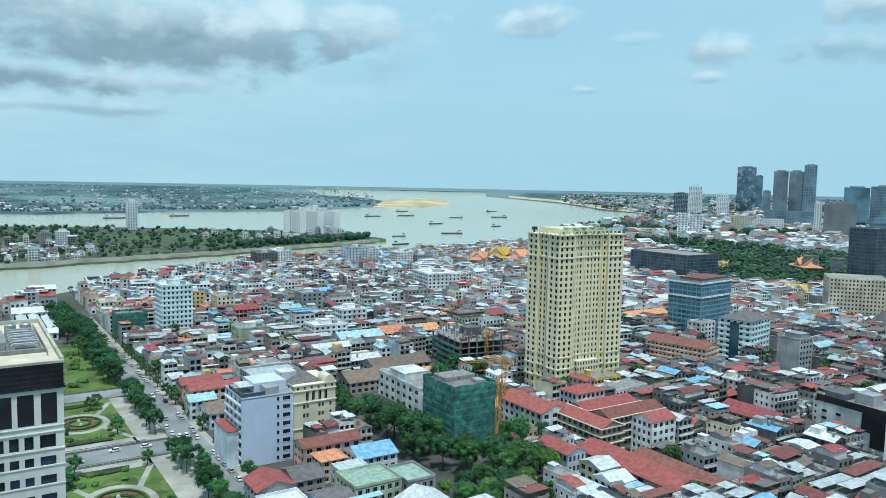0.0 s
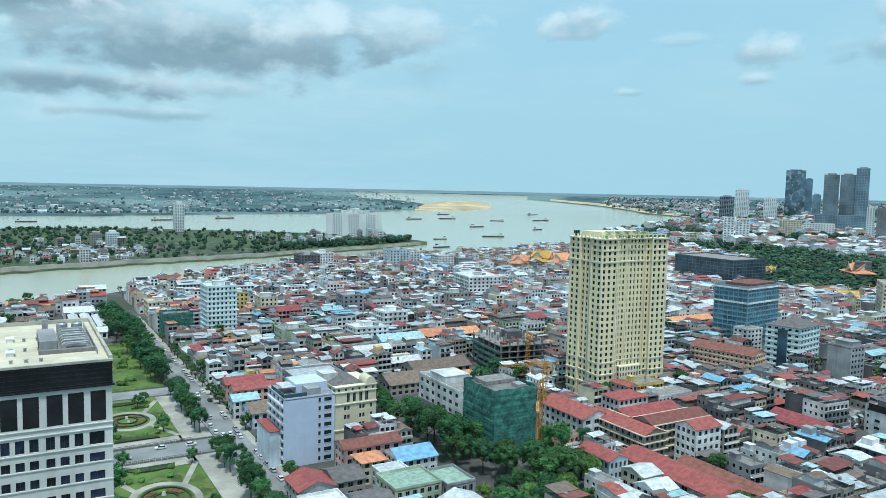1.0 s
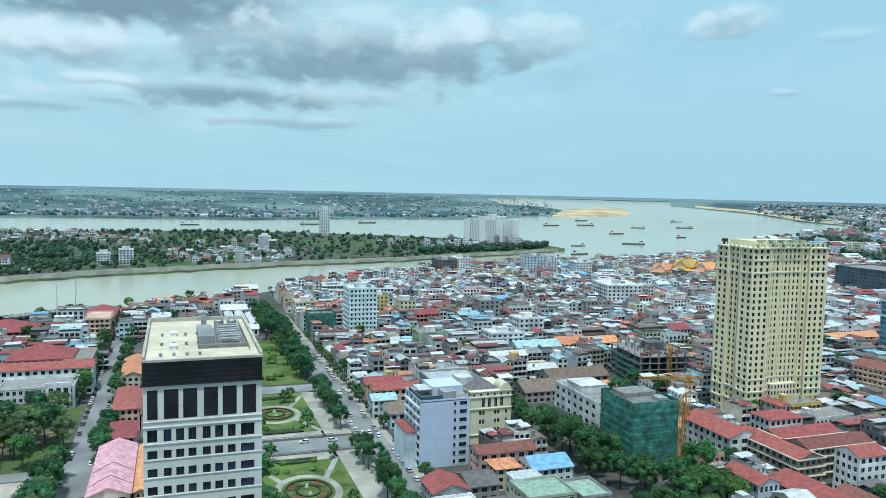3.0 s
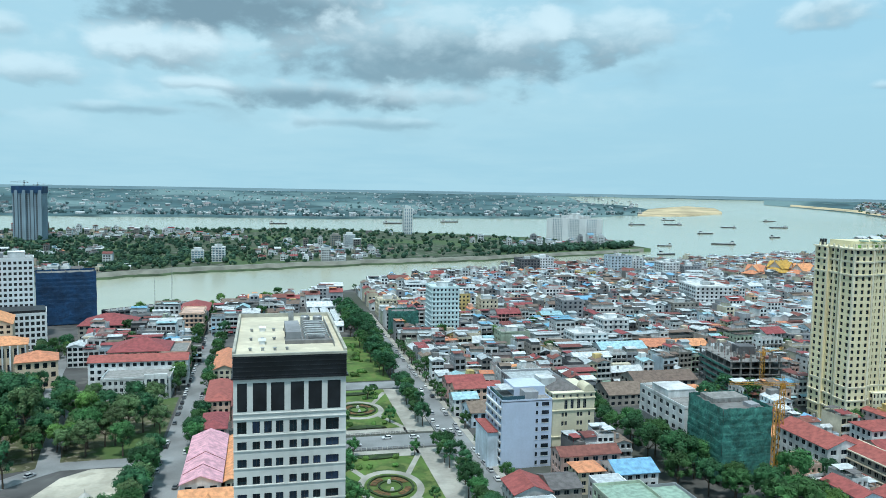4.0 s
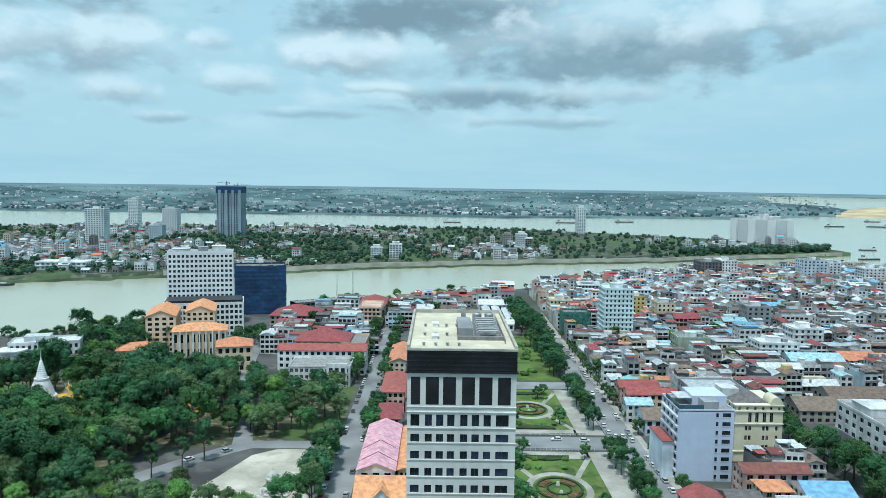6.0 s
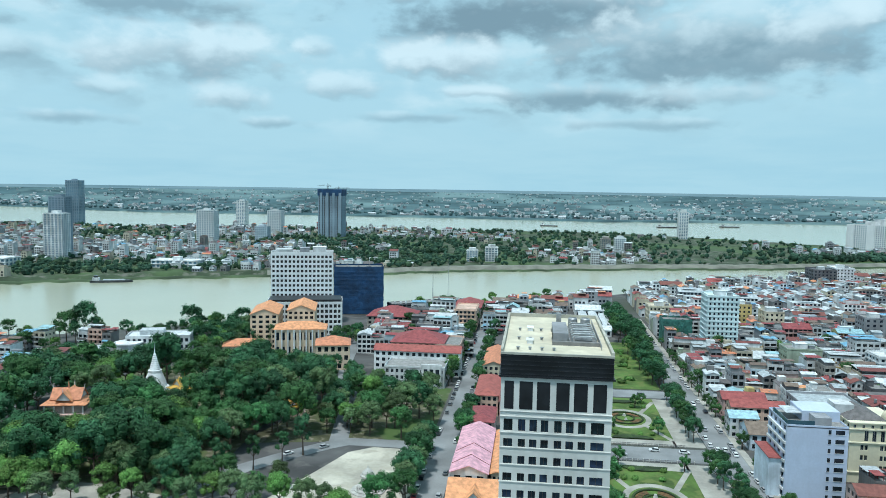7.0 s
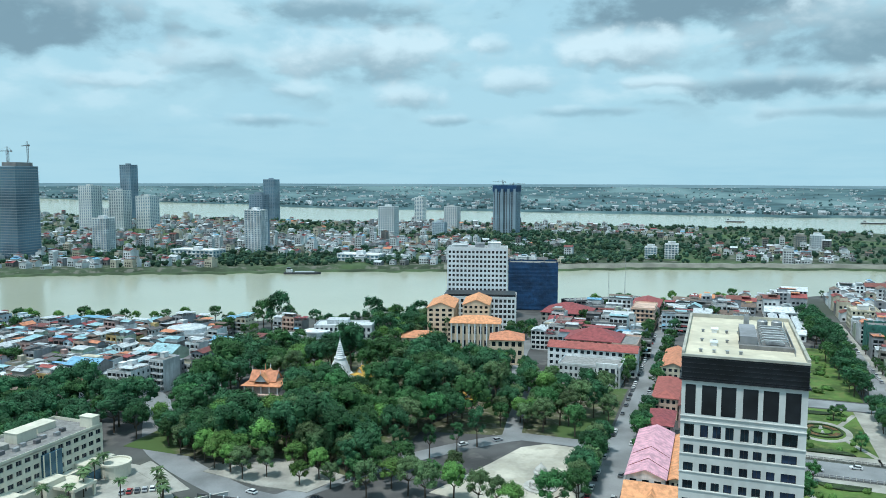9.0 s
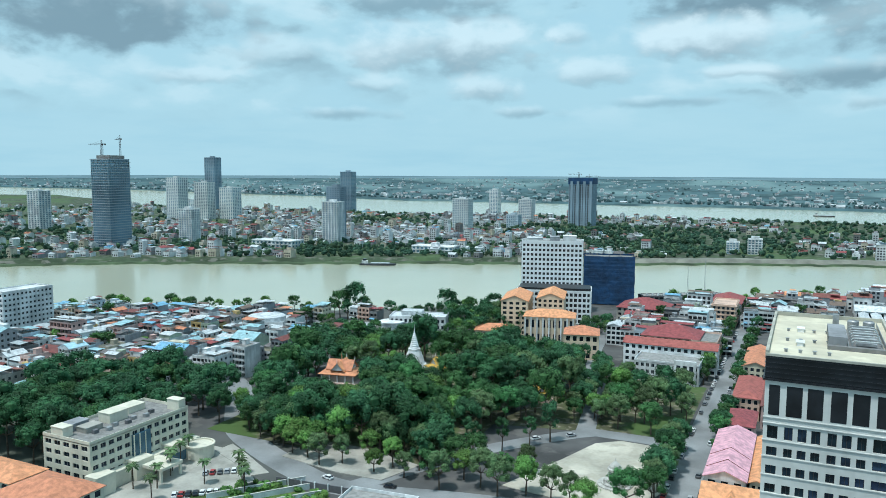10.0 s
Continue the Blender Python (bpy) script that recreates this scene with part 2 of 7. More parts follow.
class Shape:
    """Collects faces for one mesh."""

    def __init__(self):
        self.v, self.f, self.m = [], [], []

    def face(self, pts, m=0):
        n = len(self.v)
        self.v.extend(pts)
        self.f.append(tuple(range(n, n + len(pts))))
        self.m.append(m)

    def box(self, x0, x1, y0, y1, z0, z1, m=0, top=None, bottom=True):
        n = len(self.v)
        self.v += [(x0, y0, z0), (x1, y0, z0), (x1, y1, z0), (x0, y1, z0), (x0, y0, z1), (x1, y0, z1), (x1, y1, z1), (x0, y1, z1)]
        q = [(0, 1, 5, 4), (1, 2, 6, 5), (2, 3, 7, 6), (3, 0, 4, 7), (4, 5, 6, 7)] + ([(3, 2, 1, 0)] if bottom else [])
        self.f += [tuple(n + i for i in k) for k in q]
        self.m += [m] * 4 + [m if top is None else top] + ([m] if bottom else [])

    def prism(self, pts, z0, z1, m=0, top=None):
        n, k = len(self.v), len(pts)
        self.v += [(x, y, z0) for x, y in pts] + [(x, y, z1) for x, y in pts]
        self.f += [(n + i, n + (i + 1) % k, n + k + (i + 1) % k, n + k + i) for i in range(k)] + [tuple(n + k + i for i in range(k))]
        self.m += [m] * k + [m if top is None else top]

    def tube(self, a, b, r0, r1=None, n=6, m=0, cap=True):
        r1 = r0 if r1 is None else r1
        a, b = Vector(a), Vector(b)
        d = (b - a).normalized()
        u = d.orthogonal().normalized()
        w = d.cross(u)
        s = len(self.v)
        for p, r in ((a, r0), (b, r1)):
            self.v += [tuple(p + r * (math.cos(2 * math.pi * i / n) * u + math.sin(2 * math.pi * i / n) * w)) for i in range(n)]
        self.f += [(s + i, s + (i + 1) % n, s + n + (i + 1) % n, s + n + i) for i in range(n)]
        self.m += [m] * n
        if cap:
            self.f += [tuple(s + n + i for i in range(n)), tuple(s + n - 1 - i for i in range(n))]
            self.m += [m, m]

    def lathe(self, x, y, prof, n=16, m=0):
        s = len(self.v)
        for r, z in prof:
            self.v += [(x + r * math.cos(2 * math.pi * i / n), y + r * math.sin(2 * math.pi * i / n), z) for i in range(n)]
        for k in range(len(prof) - 1):
            for i in range(n):
                j = (i + 1) % n
                self.f.append((s + k * n + i, s + k * n + j, s + (k + 1) * n + j, s + (k + 1) * n + i))
                self.m.append(m)

    def gable(self, x0, x1, y0, y1, z, h, axis="y", m=0, end=None, over=0.5, th=0.18):
        """A pitched roof with its ridge along axis, with thickness and gable ends."""
        if axis == "y":
            P = lambda s, t, zz: (s, t, zz)
            a0, a1, b0, b1 = x0, x1, y0, y1
        else:
            P = lambda s, t, zz: (t, s, zz)
            a0, a1, b0, b1 = y0, y1, x0, x1
        c, k = (a0 + a1) / 2, h / ((a1 - a0) / 2)
        o0, o1, e0, e1 = a0 - over, a1 + over, b0 - over, b1 + over
        zo = z - over * k
        top, low = [(o0, zo + th), (c, z + h + th), (o1, zo + th)], [(o0, zo), (c, z + h), (o1, zo)]
        for i in (0, 1):
            (s0, z0), (s1, z1) = top[i], top[i + 1]
            self.face([P(s0, e0, z0), P(s1, e0, z1), P(s1, e1, z1), P(s0, e1, z0)], m)
            (s0, q0), (s1, q1) = low[i], low[i + 1]
            self.face([P(s0, e0, q0), P(s0, e1, q0), P(s1, e1, q1), P(s1, e0, q1)], m)
            for e in (e0, e1):
                self.face([P(s0, e, q0), P(s1, e, q1), P(s1, e, z1), P(s0, e, z0)], m)
        for s, zt, zb in ((o0, zo + th, zo), (o1, zo + th, zo)):
            self.face([P(s, e0, zb), P(s, e1, zb), P(s, e1, zt), P(s, e0, zt)], m)
        for b in (b0, b1):
            self.face([P(a0, b, z), P(a1, b, z), P(c, b, z + h)], m if end is None else end)

    def hip(self, x0, x1, y0, y1, z, h, m=0, over=0.6, th=0.2, ridge=None):
        x0, x1, y0, y1 = x0 - over, x1 + over, y0 - over, y1 + over
        w, d = x1 - x0, y1 - y0
        k = min(w, d) / 2 if ridge is None else ridge
        if w >= d:
            r0, r1 = (x0 + k, (y0 + y1) / 2, z + h), (x1 - k, (y0 + y1) / 2, z + h)
        else:
            r0, r1 = ((x0 + x1) / 2, y0 + k, z + h), ((x0 + x1) / 2, y1 - k, z + h)
        self.box(x0, x1, y0, y1, z - th, z, m)
        a, b, c, d4 = (x0, y0, z), (x1, y0, z), (x1, y1, z), (x0, y1, z)
        if w >= d:
            for q in ((a, b, r1, r0), (b, c, r1), (c, d4, r0, r1), (d4, a, r0)):
                self.face(list(q), m)
        else:
            for q in ((a, b, r0), (b, c, r1, r0), (c, d4, r1), (d4, a, r0, r1)):
                self.face(list(q), m)

    def facade(self, p0, p1, z0, z1, cols, rows, ww=0.5, wh=0.5, sill=0.3, depth=0.25, m=0, panes=None, pm=0, edge=0.0, spots=None, bays=None):
        """An upright wall from p0 to p1 (its outer side on the right hand) with a grid of openings set back by depth; panes takes their glass."""
        (xa, ya), (xb, yb) = p0, p1
        ln = math.hypot(xb - xa, yb - ya)
        ux, uy = (xb - xa) / ln, (yb - ya) / ln
        nx, ny = uy, -ux
        Q = lambda s, z, d=0.0: (xa + ux * s - nx * d, ya + uy * s - ny * d, z)
        if cols < 1 or rows < 1:
            self.face([Q(0, z0), Q(ln, z0), Q(ln, z1), Q(0, z1)], m)
            return
        if edge:
            for s0, s1 in ((0, edge), (ln - edge, ln)):
                self.face([Q(s0, z0), Q(s1, z0), Q(s1, z1), Q(s0, z1)], m)
        cw, ch = (ln - 2 * edge) / cols, (z1 - z0) / rows
        for r in range(rows):
            za = z0 + r * ch
            zb, zc, zd = za + sill * ch, za + min(0.98, sill + wh) * ch, za + ch
            self.face([Q(edge, za), Q(ln - edge, za), Q(ln - edge, zb), Q(edge, zb)], m)
            self.face([Q(edge, zc), Q(ln - edge, zc), Q(ln - edge, zd), Q(edge, zd)], m)
            cells = [(edge + c * cw + cw * (1 - ww) / 2, edge + c * cw + cw * (1 + ww) / 2) for c in range(cols)] if bays is None else bays
            last = edge
            for sa, sb in cells + [(ln - edge, None)]:
                self.face([Q(last, zb), Q(sa, zb), Q(sa, zc), Q(last, zc)], m)
                last = sb
            for sa, sb in cells:
                for u0, v0, u1, v1 in ((sa, zb, sb, zb), (sb, zb, sb, zc), (sb, zc, sa, zc), (sa, zc, sa, zb)):
                    self.face([Q(u0, v0), Q(u1, v1), Q(u1, v1, depth), Q(u0, v0, depth)], m)
                if spots is not None:
                    spots.append((Q((sa + sb) / 2, zb, depth), math.atan2(uy, ux), sb - sa, zc - zb))
                else:
                    (panes or self).face([Q(sa, zb, depth), Q(sb, zb, depth), Q(sb, zc, depth), Q(sa, zc, depth)], pm)

    def mesh(self, name, mats, smooth=False):
        me = bpy.data.meshes.new(name)
        me.from_pydata(self.v, [], self.f)
        for q in mats if isinstance(mats, (list, tuple)) else [mats]:
            me.materials.append(q)
        if any(self.m):
            me.polygons.foreach_set("material_index", self.m)
        if smooth:
            me.polygons.foreach_set("use_smooth", [True] * len(self.f))
        me.update()
        return me


def part(name, shape, mats, parent=None, label="", smooth=False):
    """Links a shape as ONE mesh object under a thing or a part."""
    ob = new(name, shape if isinstance(shape, bpy.types.Mesh) else shape.mesh(name, mats, smooth))
    ob.parent = parent
    return tagged(ob, label)


def thing(name, label, category, x=0.0, y=0.0, z=0.0, turn=0.0, group="", kind=""):
    ob = tagged(new(name), label, category, group, kind)
    ob.empty_display_size = 0.5
    ob.matrix_basis = pose(x, y, z, 0, 0, turn)
    return ob


PANES = {}


def pane(w, h, parent, place, turn, glass, name="window", deep=0.06, frame_mat=None):
    """One window of its own: a frame and a glass in it, sharing its mesh with alike ones."""
    key = (round(w, 2), round(h, 2), glass.name, frame_mat.name if frame_mat else "")
    if key not in PANES:
        s = Shape()
        f = min(0.10, w * 0.08)
        s.box(-w / 2, w / 2, -deep, 0.0, 0, f, 1), s.box(-w / 2, w / 2, -deep, 0.0, h - f, h, 1)
        s.box(-w / 2, -w / 2 + f, -deep, 0.0, f, h - f, 1), s.box(w / 2 - f, w / 2, -deep, 0.0, f, h - f, 1)
        s.box(-f / 2, f / 2, -deep * .8, 0.0, f, h - f, 1)
        s.face([(-w / 2, -.01, 0), (w / 2, -.01, 0), (w / 2, -.01, h), (-w / 2, -.01, h)], 0)
        PANES[key] = s.mesh("window", [glass, frame_mat or METAL])
    ob = new(name, PANES[key])
    ob.parent = parent
    ob.matrix_basis = Matrix.Translation(place) @ Matrix.Rotation(turn, 4, "Z")
    return ob


# ---- terrain ----
EYE_H, NEAR_R, RIM_R = 110.0, 3300.0, 4900.0


def far(x, y, z=0.0):
    """Lays the far plain on a shallow rising bowl, so that it closes at the horizon."""
    d = math.hypot(x, y)
    if d <= NEAR_R:
        return (x, y, z)
    r = NEAR_R + (RIM_R - NEAR_R) * (1 - NEAR_R / d)
    return (x * r / d, y * r / d, EYE_H - (EYE_H - z) * r / d)


def bearing(p):
    return math.degrees(math.atan2(-p[0], p[1]))


def reach(pts, end=None):
    """Distance as a function of the bearing along a shore line."""
    q = sorted((bearing(p), math.log(math.hypot(*p))) for p in pts)
    A, B = [a for a, _ in q], [b for _, b in q]
    return lambda a: math.exp(float(np.interp(a, A, B)))


def land(name, a0, a1, step, near, away, rings, material, z=0.0, wet=True, jag=0.012, label="", category="ground"):
    """Land between two shore lines, as seen from the middle of the plan."""
    s = Shape()
    n = max(2, int(abs(a1 - a0) / step)) + 1
    azs = [a0 + (a1 - a0) * i / (n - 1) for i in range(n)]
    cols = []
    for a in azs:
        dn, df = near(a), away(a)
        wob = 1 + jag * noise.noise((a * 0.9, 0.3, 1.0)) + jag * .5 * noise.noise((a * 3.1, 0, 2.0))
        dn2 = dn * wob if dn > 30 else dn
        df2 = df * (1 + jag * noise.noise((a * 0.8, 5.0, 3.0))) if df < 13900 else df
        df2 = max(df2, dn2 + 1) if df - dn > 40 else dn2 + df - dn
        sn, cs = -math.sin(radians(a)), math.cos(radians(a))
        col = []
        if wet:
            col.append(far(sn * (dn2 - 10), cs * (dn2 - 10), z - 6.0))
        for k in range(rings + 1):
            t = k / rings
            d = math.exp(math.log(dn2) * (1 - t) + math.log(df2) * t) if dn > 30 else dn2 + (df2 - dn2) * t
            col.append(far(sn * d, cs * d, z))
        if df < 13900:
            col.append(far(sn * (df2 + 8), cs * (df2 + 8), z - 6.0))
        cols.append(col)
    k = len(cols[0])
    s.v = [p for c in cols for p in c]
    s.f = [(i * k + j, i * k + j + 1, (i + 1) * k + j + 1, (i + 1) * k + j) for i in range(n - 1) for j in range(k - 1)]
    s.m = [0] * len(s.f)
    ob = new(name, s.mesh(name, material, True))
    return tagged(ob, label, category, kind="structure")


def plain(name, cols, rough=0.95, scales=(0.004, 0.03, 0.2), spec=0.2):
    """Open country or town ground, in patches of several sizes."""
    mt = mat(name, cols[0], rough, 0.25, scales[1], scales[2], second=cols[1], spec=spec)
    nt = mt.node_tree
    p = nt.nodes["Principled BSDF"]
    src = p.inputs["Base Color"].links[0].from_socket
    g, n, r, x = (nt.nodes.new(k) for k in ("ShaderNodeNewGeometry", "ShaderNodeTexNoise", "ShaderNodeMapRange", "ShaderNodeMix"))
    x.data_type = "RGBA"
    nt.links.new(g.outputs["Position"], n.inputs["Vector"])
    n.inputs["Scale"].default_value, n.inputs["Detail"].default_value = scales[0], 6
    nt.links.new(n.outputs["Fac"], r.inputs[0])
    r.inputs[1].default_value, r.inputs[2].default_value = 0.5, 0.6
    nt.links.new(r.outputs[0], x.inputs[0])
    nt.links.new(src, x.inputs[6])
    x.inputs[7].default_value = (*cols[2], 1)
    nt.links.new(x.outputs[2], p.inputs["Base Color"])
    return mt


CITYGROUND = plain("city_ground", ((.10, .10, .10), (.14, .137, .13), (.07, .08, .065)))
# the woodland's bluish greens have the distance haze painted into them
HAZE_WOODLAND = plain("hazed_wooded_plain", ((.062, .115, .128), (.095, .155, .16), (.145, .22, .225)), scales=(.0016, .005, .02))
ISLAND = plain("island_ground", ((.060, .085, .050), (.15, .15, .125), (.075, .12, .05)), scales=(.006, .03, .2))
SAND = mat("river_sand", (.52, .42, .26), 0.95, 0.2, 0.01, 0.1)
BANK = mat("bank_stone", (.20, .20, .165), 0.9, 0.2, 0.05, 0.5)
REED = mat("bank_grass", (.055, .085, .038), 0.95, 0.3, 0.04, 0.4)


def water():
    mt = bpy.data.materials.new("river_water")
    mt.use_nodes = True
    nt = mt.node_tree
    p = nt.nodes["Principled BSDF"]
    p.inputs["Roughness"].default_value = 0.16
    p.inputs["Specular IOR Level"].default_value = 0.5
    g = nt.nodes.new("ShaderNodeNewGeometry")
    n, n2, r, mx, b = (nt.nodes.new(k) for k in ("ShaderNodeTexNoise", "ShaderNodeTexNoise", "ShaderNodeMapRange", "ShaderNodeMix", "ShaderNodeBump"))
    mx.data_type = "RGBA"
    n.inputs["Scale"].default_value, n.inputs["Detail"].default_value = 0.006, 5
    n2.inputs["Scale"].default_value, n2.inputs["Detail"].default_value = 0.35, 4
    for q in (n, n2):
        nt.links.new(g.outputs["Position"], q.inputs["Vector"])
    nt.links.new(n.outputs["Fac"], r.inputs[0])
    r.inputs[1].default_value, r.inputs[2].default_value = 0.3, 0.7
    nt.links.new(r.outputs[0], mx.inputs[0])
    mx.inputs[6].default_value, mx.inputs[7].default_value = (.365, .38, .285, 1), (.41, .42, .315, 1)
    nt.links.new(mx.outputs[2], p.inputs["Base Color"])
    b.inputs["Strength"].default_value, b.inputs["Distance"].default_value = 0.25, 0.4
    nt.links.new(n2.outputs["Fac"], b.inputs["Height"])
    nt.links.new(b.outputs[0], p.inputs["Normal"])
    s = Shape()
    ds = [0] + [250 * 1.16 ** i for i in range(28)]
    na = 120
    for d in ds:
        for i in range(na):
            a = 2 * math.pi * i / na
            s.v.append(far(-math.sin(a) * d, math.cos(a) * d, -5.0))
    s.f = [(k * na + i, (k + 1) * na + i, (k + 1) * na + (i + 1) % na, k * na + (i + 1) % na) for k in range(len(ds) - 1) for i in range(na)]
    s.m = [0] * len(s.f)
    tagged(new("water", s.mesh("water", mt, True)), "wide pale green-brown river with a calm surface", "river", kind="structure")


water()
CITY_BANK = [(-2500, -900), (-1200, -60), (-800, 240), (-568, 379), (-430, 449), (-328, 495), (-273, 540), (-205, 575), (-125, 645), (-26, 697), (66, 765), (102, 803),
             (197, 872), (322, 950), (491, 1000), (735, 1030), (889, 1110), (1100, 1290), (1321, 1453), (1860, 1772), (2382, 2116)]
cb = reach(CITY_BANK)
HORIZON = lambda a: 14000.0
ORIGIN = lambda a: 0.02
land("ground", 110, -48.4, 0.5, ORIGIN, cb, 30, CITYGROUND, wet=False, label="grey city ground between the houses")
land("ground", -48.4, -250, 0.8, ORIGIN, lambda a: 2600.0, 30, CITYGROUND, wet=False, label="grey city ground under dense houses")
land("ground", -48.4, -250, 0.8, lambda a: 2599.0, HORIZON, 24, HAZE_WOODLAND, z=-.05, wet=False, jag=0, label="hazy flat country beyond the city")
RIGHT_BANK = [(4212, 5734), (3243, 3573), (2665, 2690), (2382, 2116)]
land("ground", -36.3, -48.42, 0.2, reach(RIGHT_BANK), HORIZON, 20, HAZE_WOODLAND, label="hazy green far river bank")
land("ground", -38, -48.3, 0.2, lambda a: reach(RIGHT_BANK)(a) * 1.01, lambda a: reach(RIGHT_BANK)(a) * 1.16 + 150 * noise.noise((a, 3, 1)), 6, SAND, z=.6, wet=False, label="pale sandy building land by the far bank")
PEN_NEAR = [(-2400, -500), (-1300, 330), (-872, 584), (-587, 759), (-427, 845), (-260, 910), (-139, 983), (48, 1056), (262, 1115), (337, 1135), (571, 1225), (712, 1290)]
PEN_FAR = [(-4200, 1500), (-2952, 2242), (-1929, 1746), (-1420, 1708), (-958, 1706), (-357, 1800), (152, 1845), (327, 1760), (595, 1560), (690, 1440), (712, 1292)]
pn, pf = reach(PEN_NEAR), reach(PEN_FAR)
land("ground", 78, -28.8, 0.3, pn, pf, 24, ISLAND, label="green built-up tongue of land between two rivers")
FAR_SHORE = [(-5200, 1800), (-4718, 3176), (-3455, 3130), (-2283, 2869), (-1380, 2557), (-513, 2583), (203, 2520), (1046, 2670), (1590, 3010), (2042, 3678)]
land("ground", 80, -22.7, 0.2, reach(FAR_SHORE), HORIZON, 30, HAZE_WOODLAND, label="flat wooded plain across the wide river")
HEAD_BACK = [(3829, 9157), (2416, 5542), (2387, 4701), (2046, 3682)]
land("ground", -22.7, -29.04, 0.1, reach(FAR_SHORE), reach(HEAD_BACK), 10, HAZE_WOODLAND, label="wooded headland where two rivers meet")
land("ground", -22.7, -42, 0.2, lambda a: 10500 + 700 * noise.noise((a * .6, 0, 0)), HORIZON, 12, HAZE_WOODLAND, label="distant wooded river bank with a painted haze tint")
SAND_N, SAND_F = [(1540, 2930), (1760, 2960), (2145, 3316), (2262, 3400)], [(1545, 2945), (2160, 3960), (2880, 4760), (2800, 4300), (2266, 3405)]
land("ground", -27.8, -33.6, 0.1, reach(SAND_N), reach(SAND_F), 8, SAND, z=0.5, label="pale sand spit at the meeting of the rivers")


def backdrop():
    """The hazy blue country at the rim of the plain, a self-glowing band far behind everything else."""
    mt = bpy.data.materials.new("distant_haze_glow")
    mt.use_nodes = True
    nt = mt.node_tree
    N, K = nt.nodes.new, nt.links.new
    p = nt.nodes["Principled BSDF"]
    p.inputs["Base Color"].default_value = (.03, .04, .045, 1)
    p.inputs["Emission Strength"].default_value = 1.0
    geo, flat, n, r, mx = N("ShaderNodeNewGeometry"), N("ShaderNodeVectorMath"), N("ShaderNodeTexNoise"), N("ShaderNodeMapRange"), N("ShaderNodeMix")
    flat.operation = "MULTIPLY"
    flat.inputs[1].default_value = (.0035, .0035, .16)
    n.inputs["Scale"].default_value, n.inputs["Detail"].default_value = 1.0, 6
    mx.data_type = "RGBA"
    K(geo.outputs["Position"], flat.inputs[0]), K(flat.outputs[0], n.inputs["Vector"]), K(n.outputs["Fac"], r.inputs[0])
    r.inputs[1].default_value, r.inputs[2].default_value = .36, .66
    # emitted streak colours imitate woods and fields seen through haze
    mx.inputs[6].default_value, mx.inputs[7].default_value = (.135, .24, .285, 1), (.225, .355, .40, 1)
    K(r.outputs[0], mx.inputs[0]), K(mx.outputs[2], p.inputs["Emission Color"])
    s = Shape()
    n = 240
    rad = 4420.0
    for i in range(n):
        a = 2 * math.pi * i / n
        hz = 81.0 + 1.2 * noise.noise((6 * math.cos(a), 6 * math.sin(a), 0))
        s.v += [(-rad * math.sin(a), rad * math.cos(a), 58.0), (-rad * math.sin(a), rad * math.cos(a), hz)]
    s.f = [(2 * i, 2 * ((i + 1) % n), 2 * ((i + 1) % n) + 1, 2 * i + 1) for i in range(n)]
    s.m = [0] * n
    tagged(new("backdrop", s.mesh("backdrop", mt)), "glowing hazy blue rim of distant country at the horizon", "backdrop", kind="structure")


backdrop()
# bank works of the tongue of land: reeds, a stone slope and a road on top
land("embankment", 78, -28.0, 0.3, lambda a: pn(a) - 16, lambda a: pn(a) + 6, 2, REED, z=-3.2, label="grassy foot of the river bank", category="embankment")
land("embankment", 20, -28.3, 0.3, lambda a: pn(a) - 2.5, lambda a: pn(a) + 13, 2, BANK, z=0.5, label="pale stone river embankment", category="embankment")

# ---- buildings ----


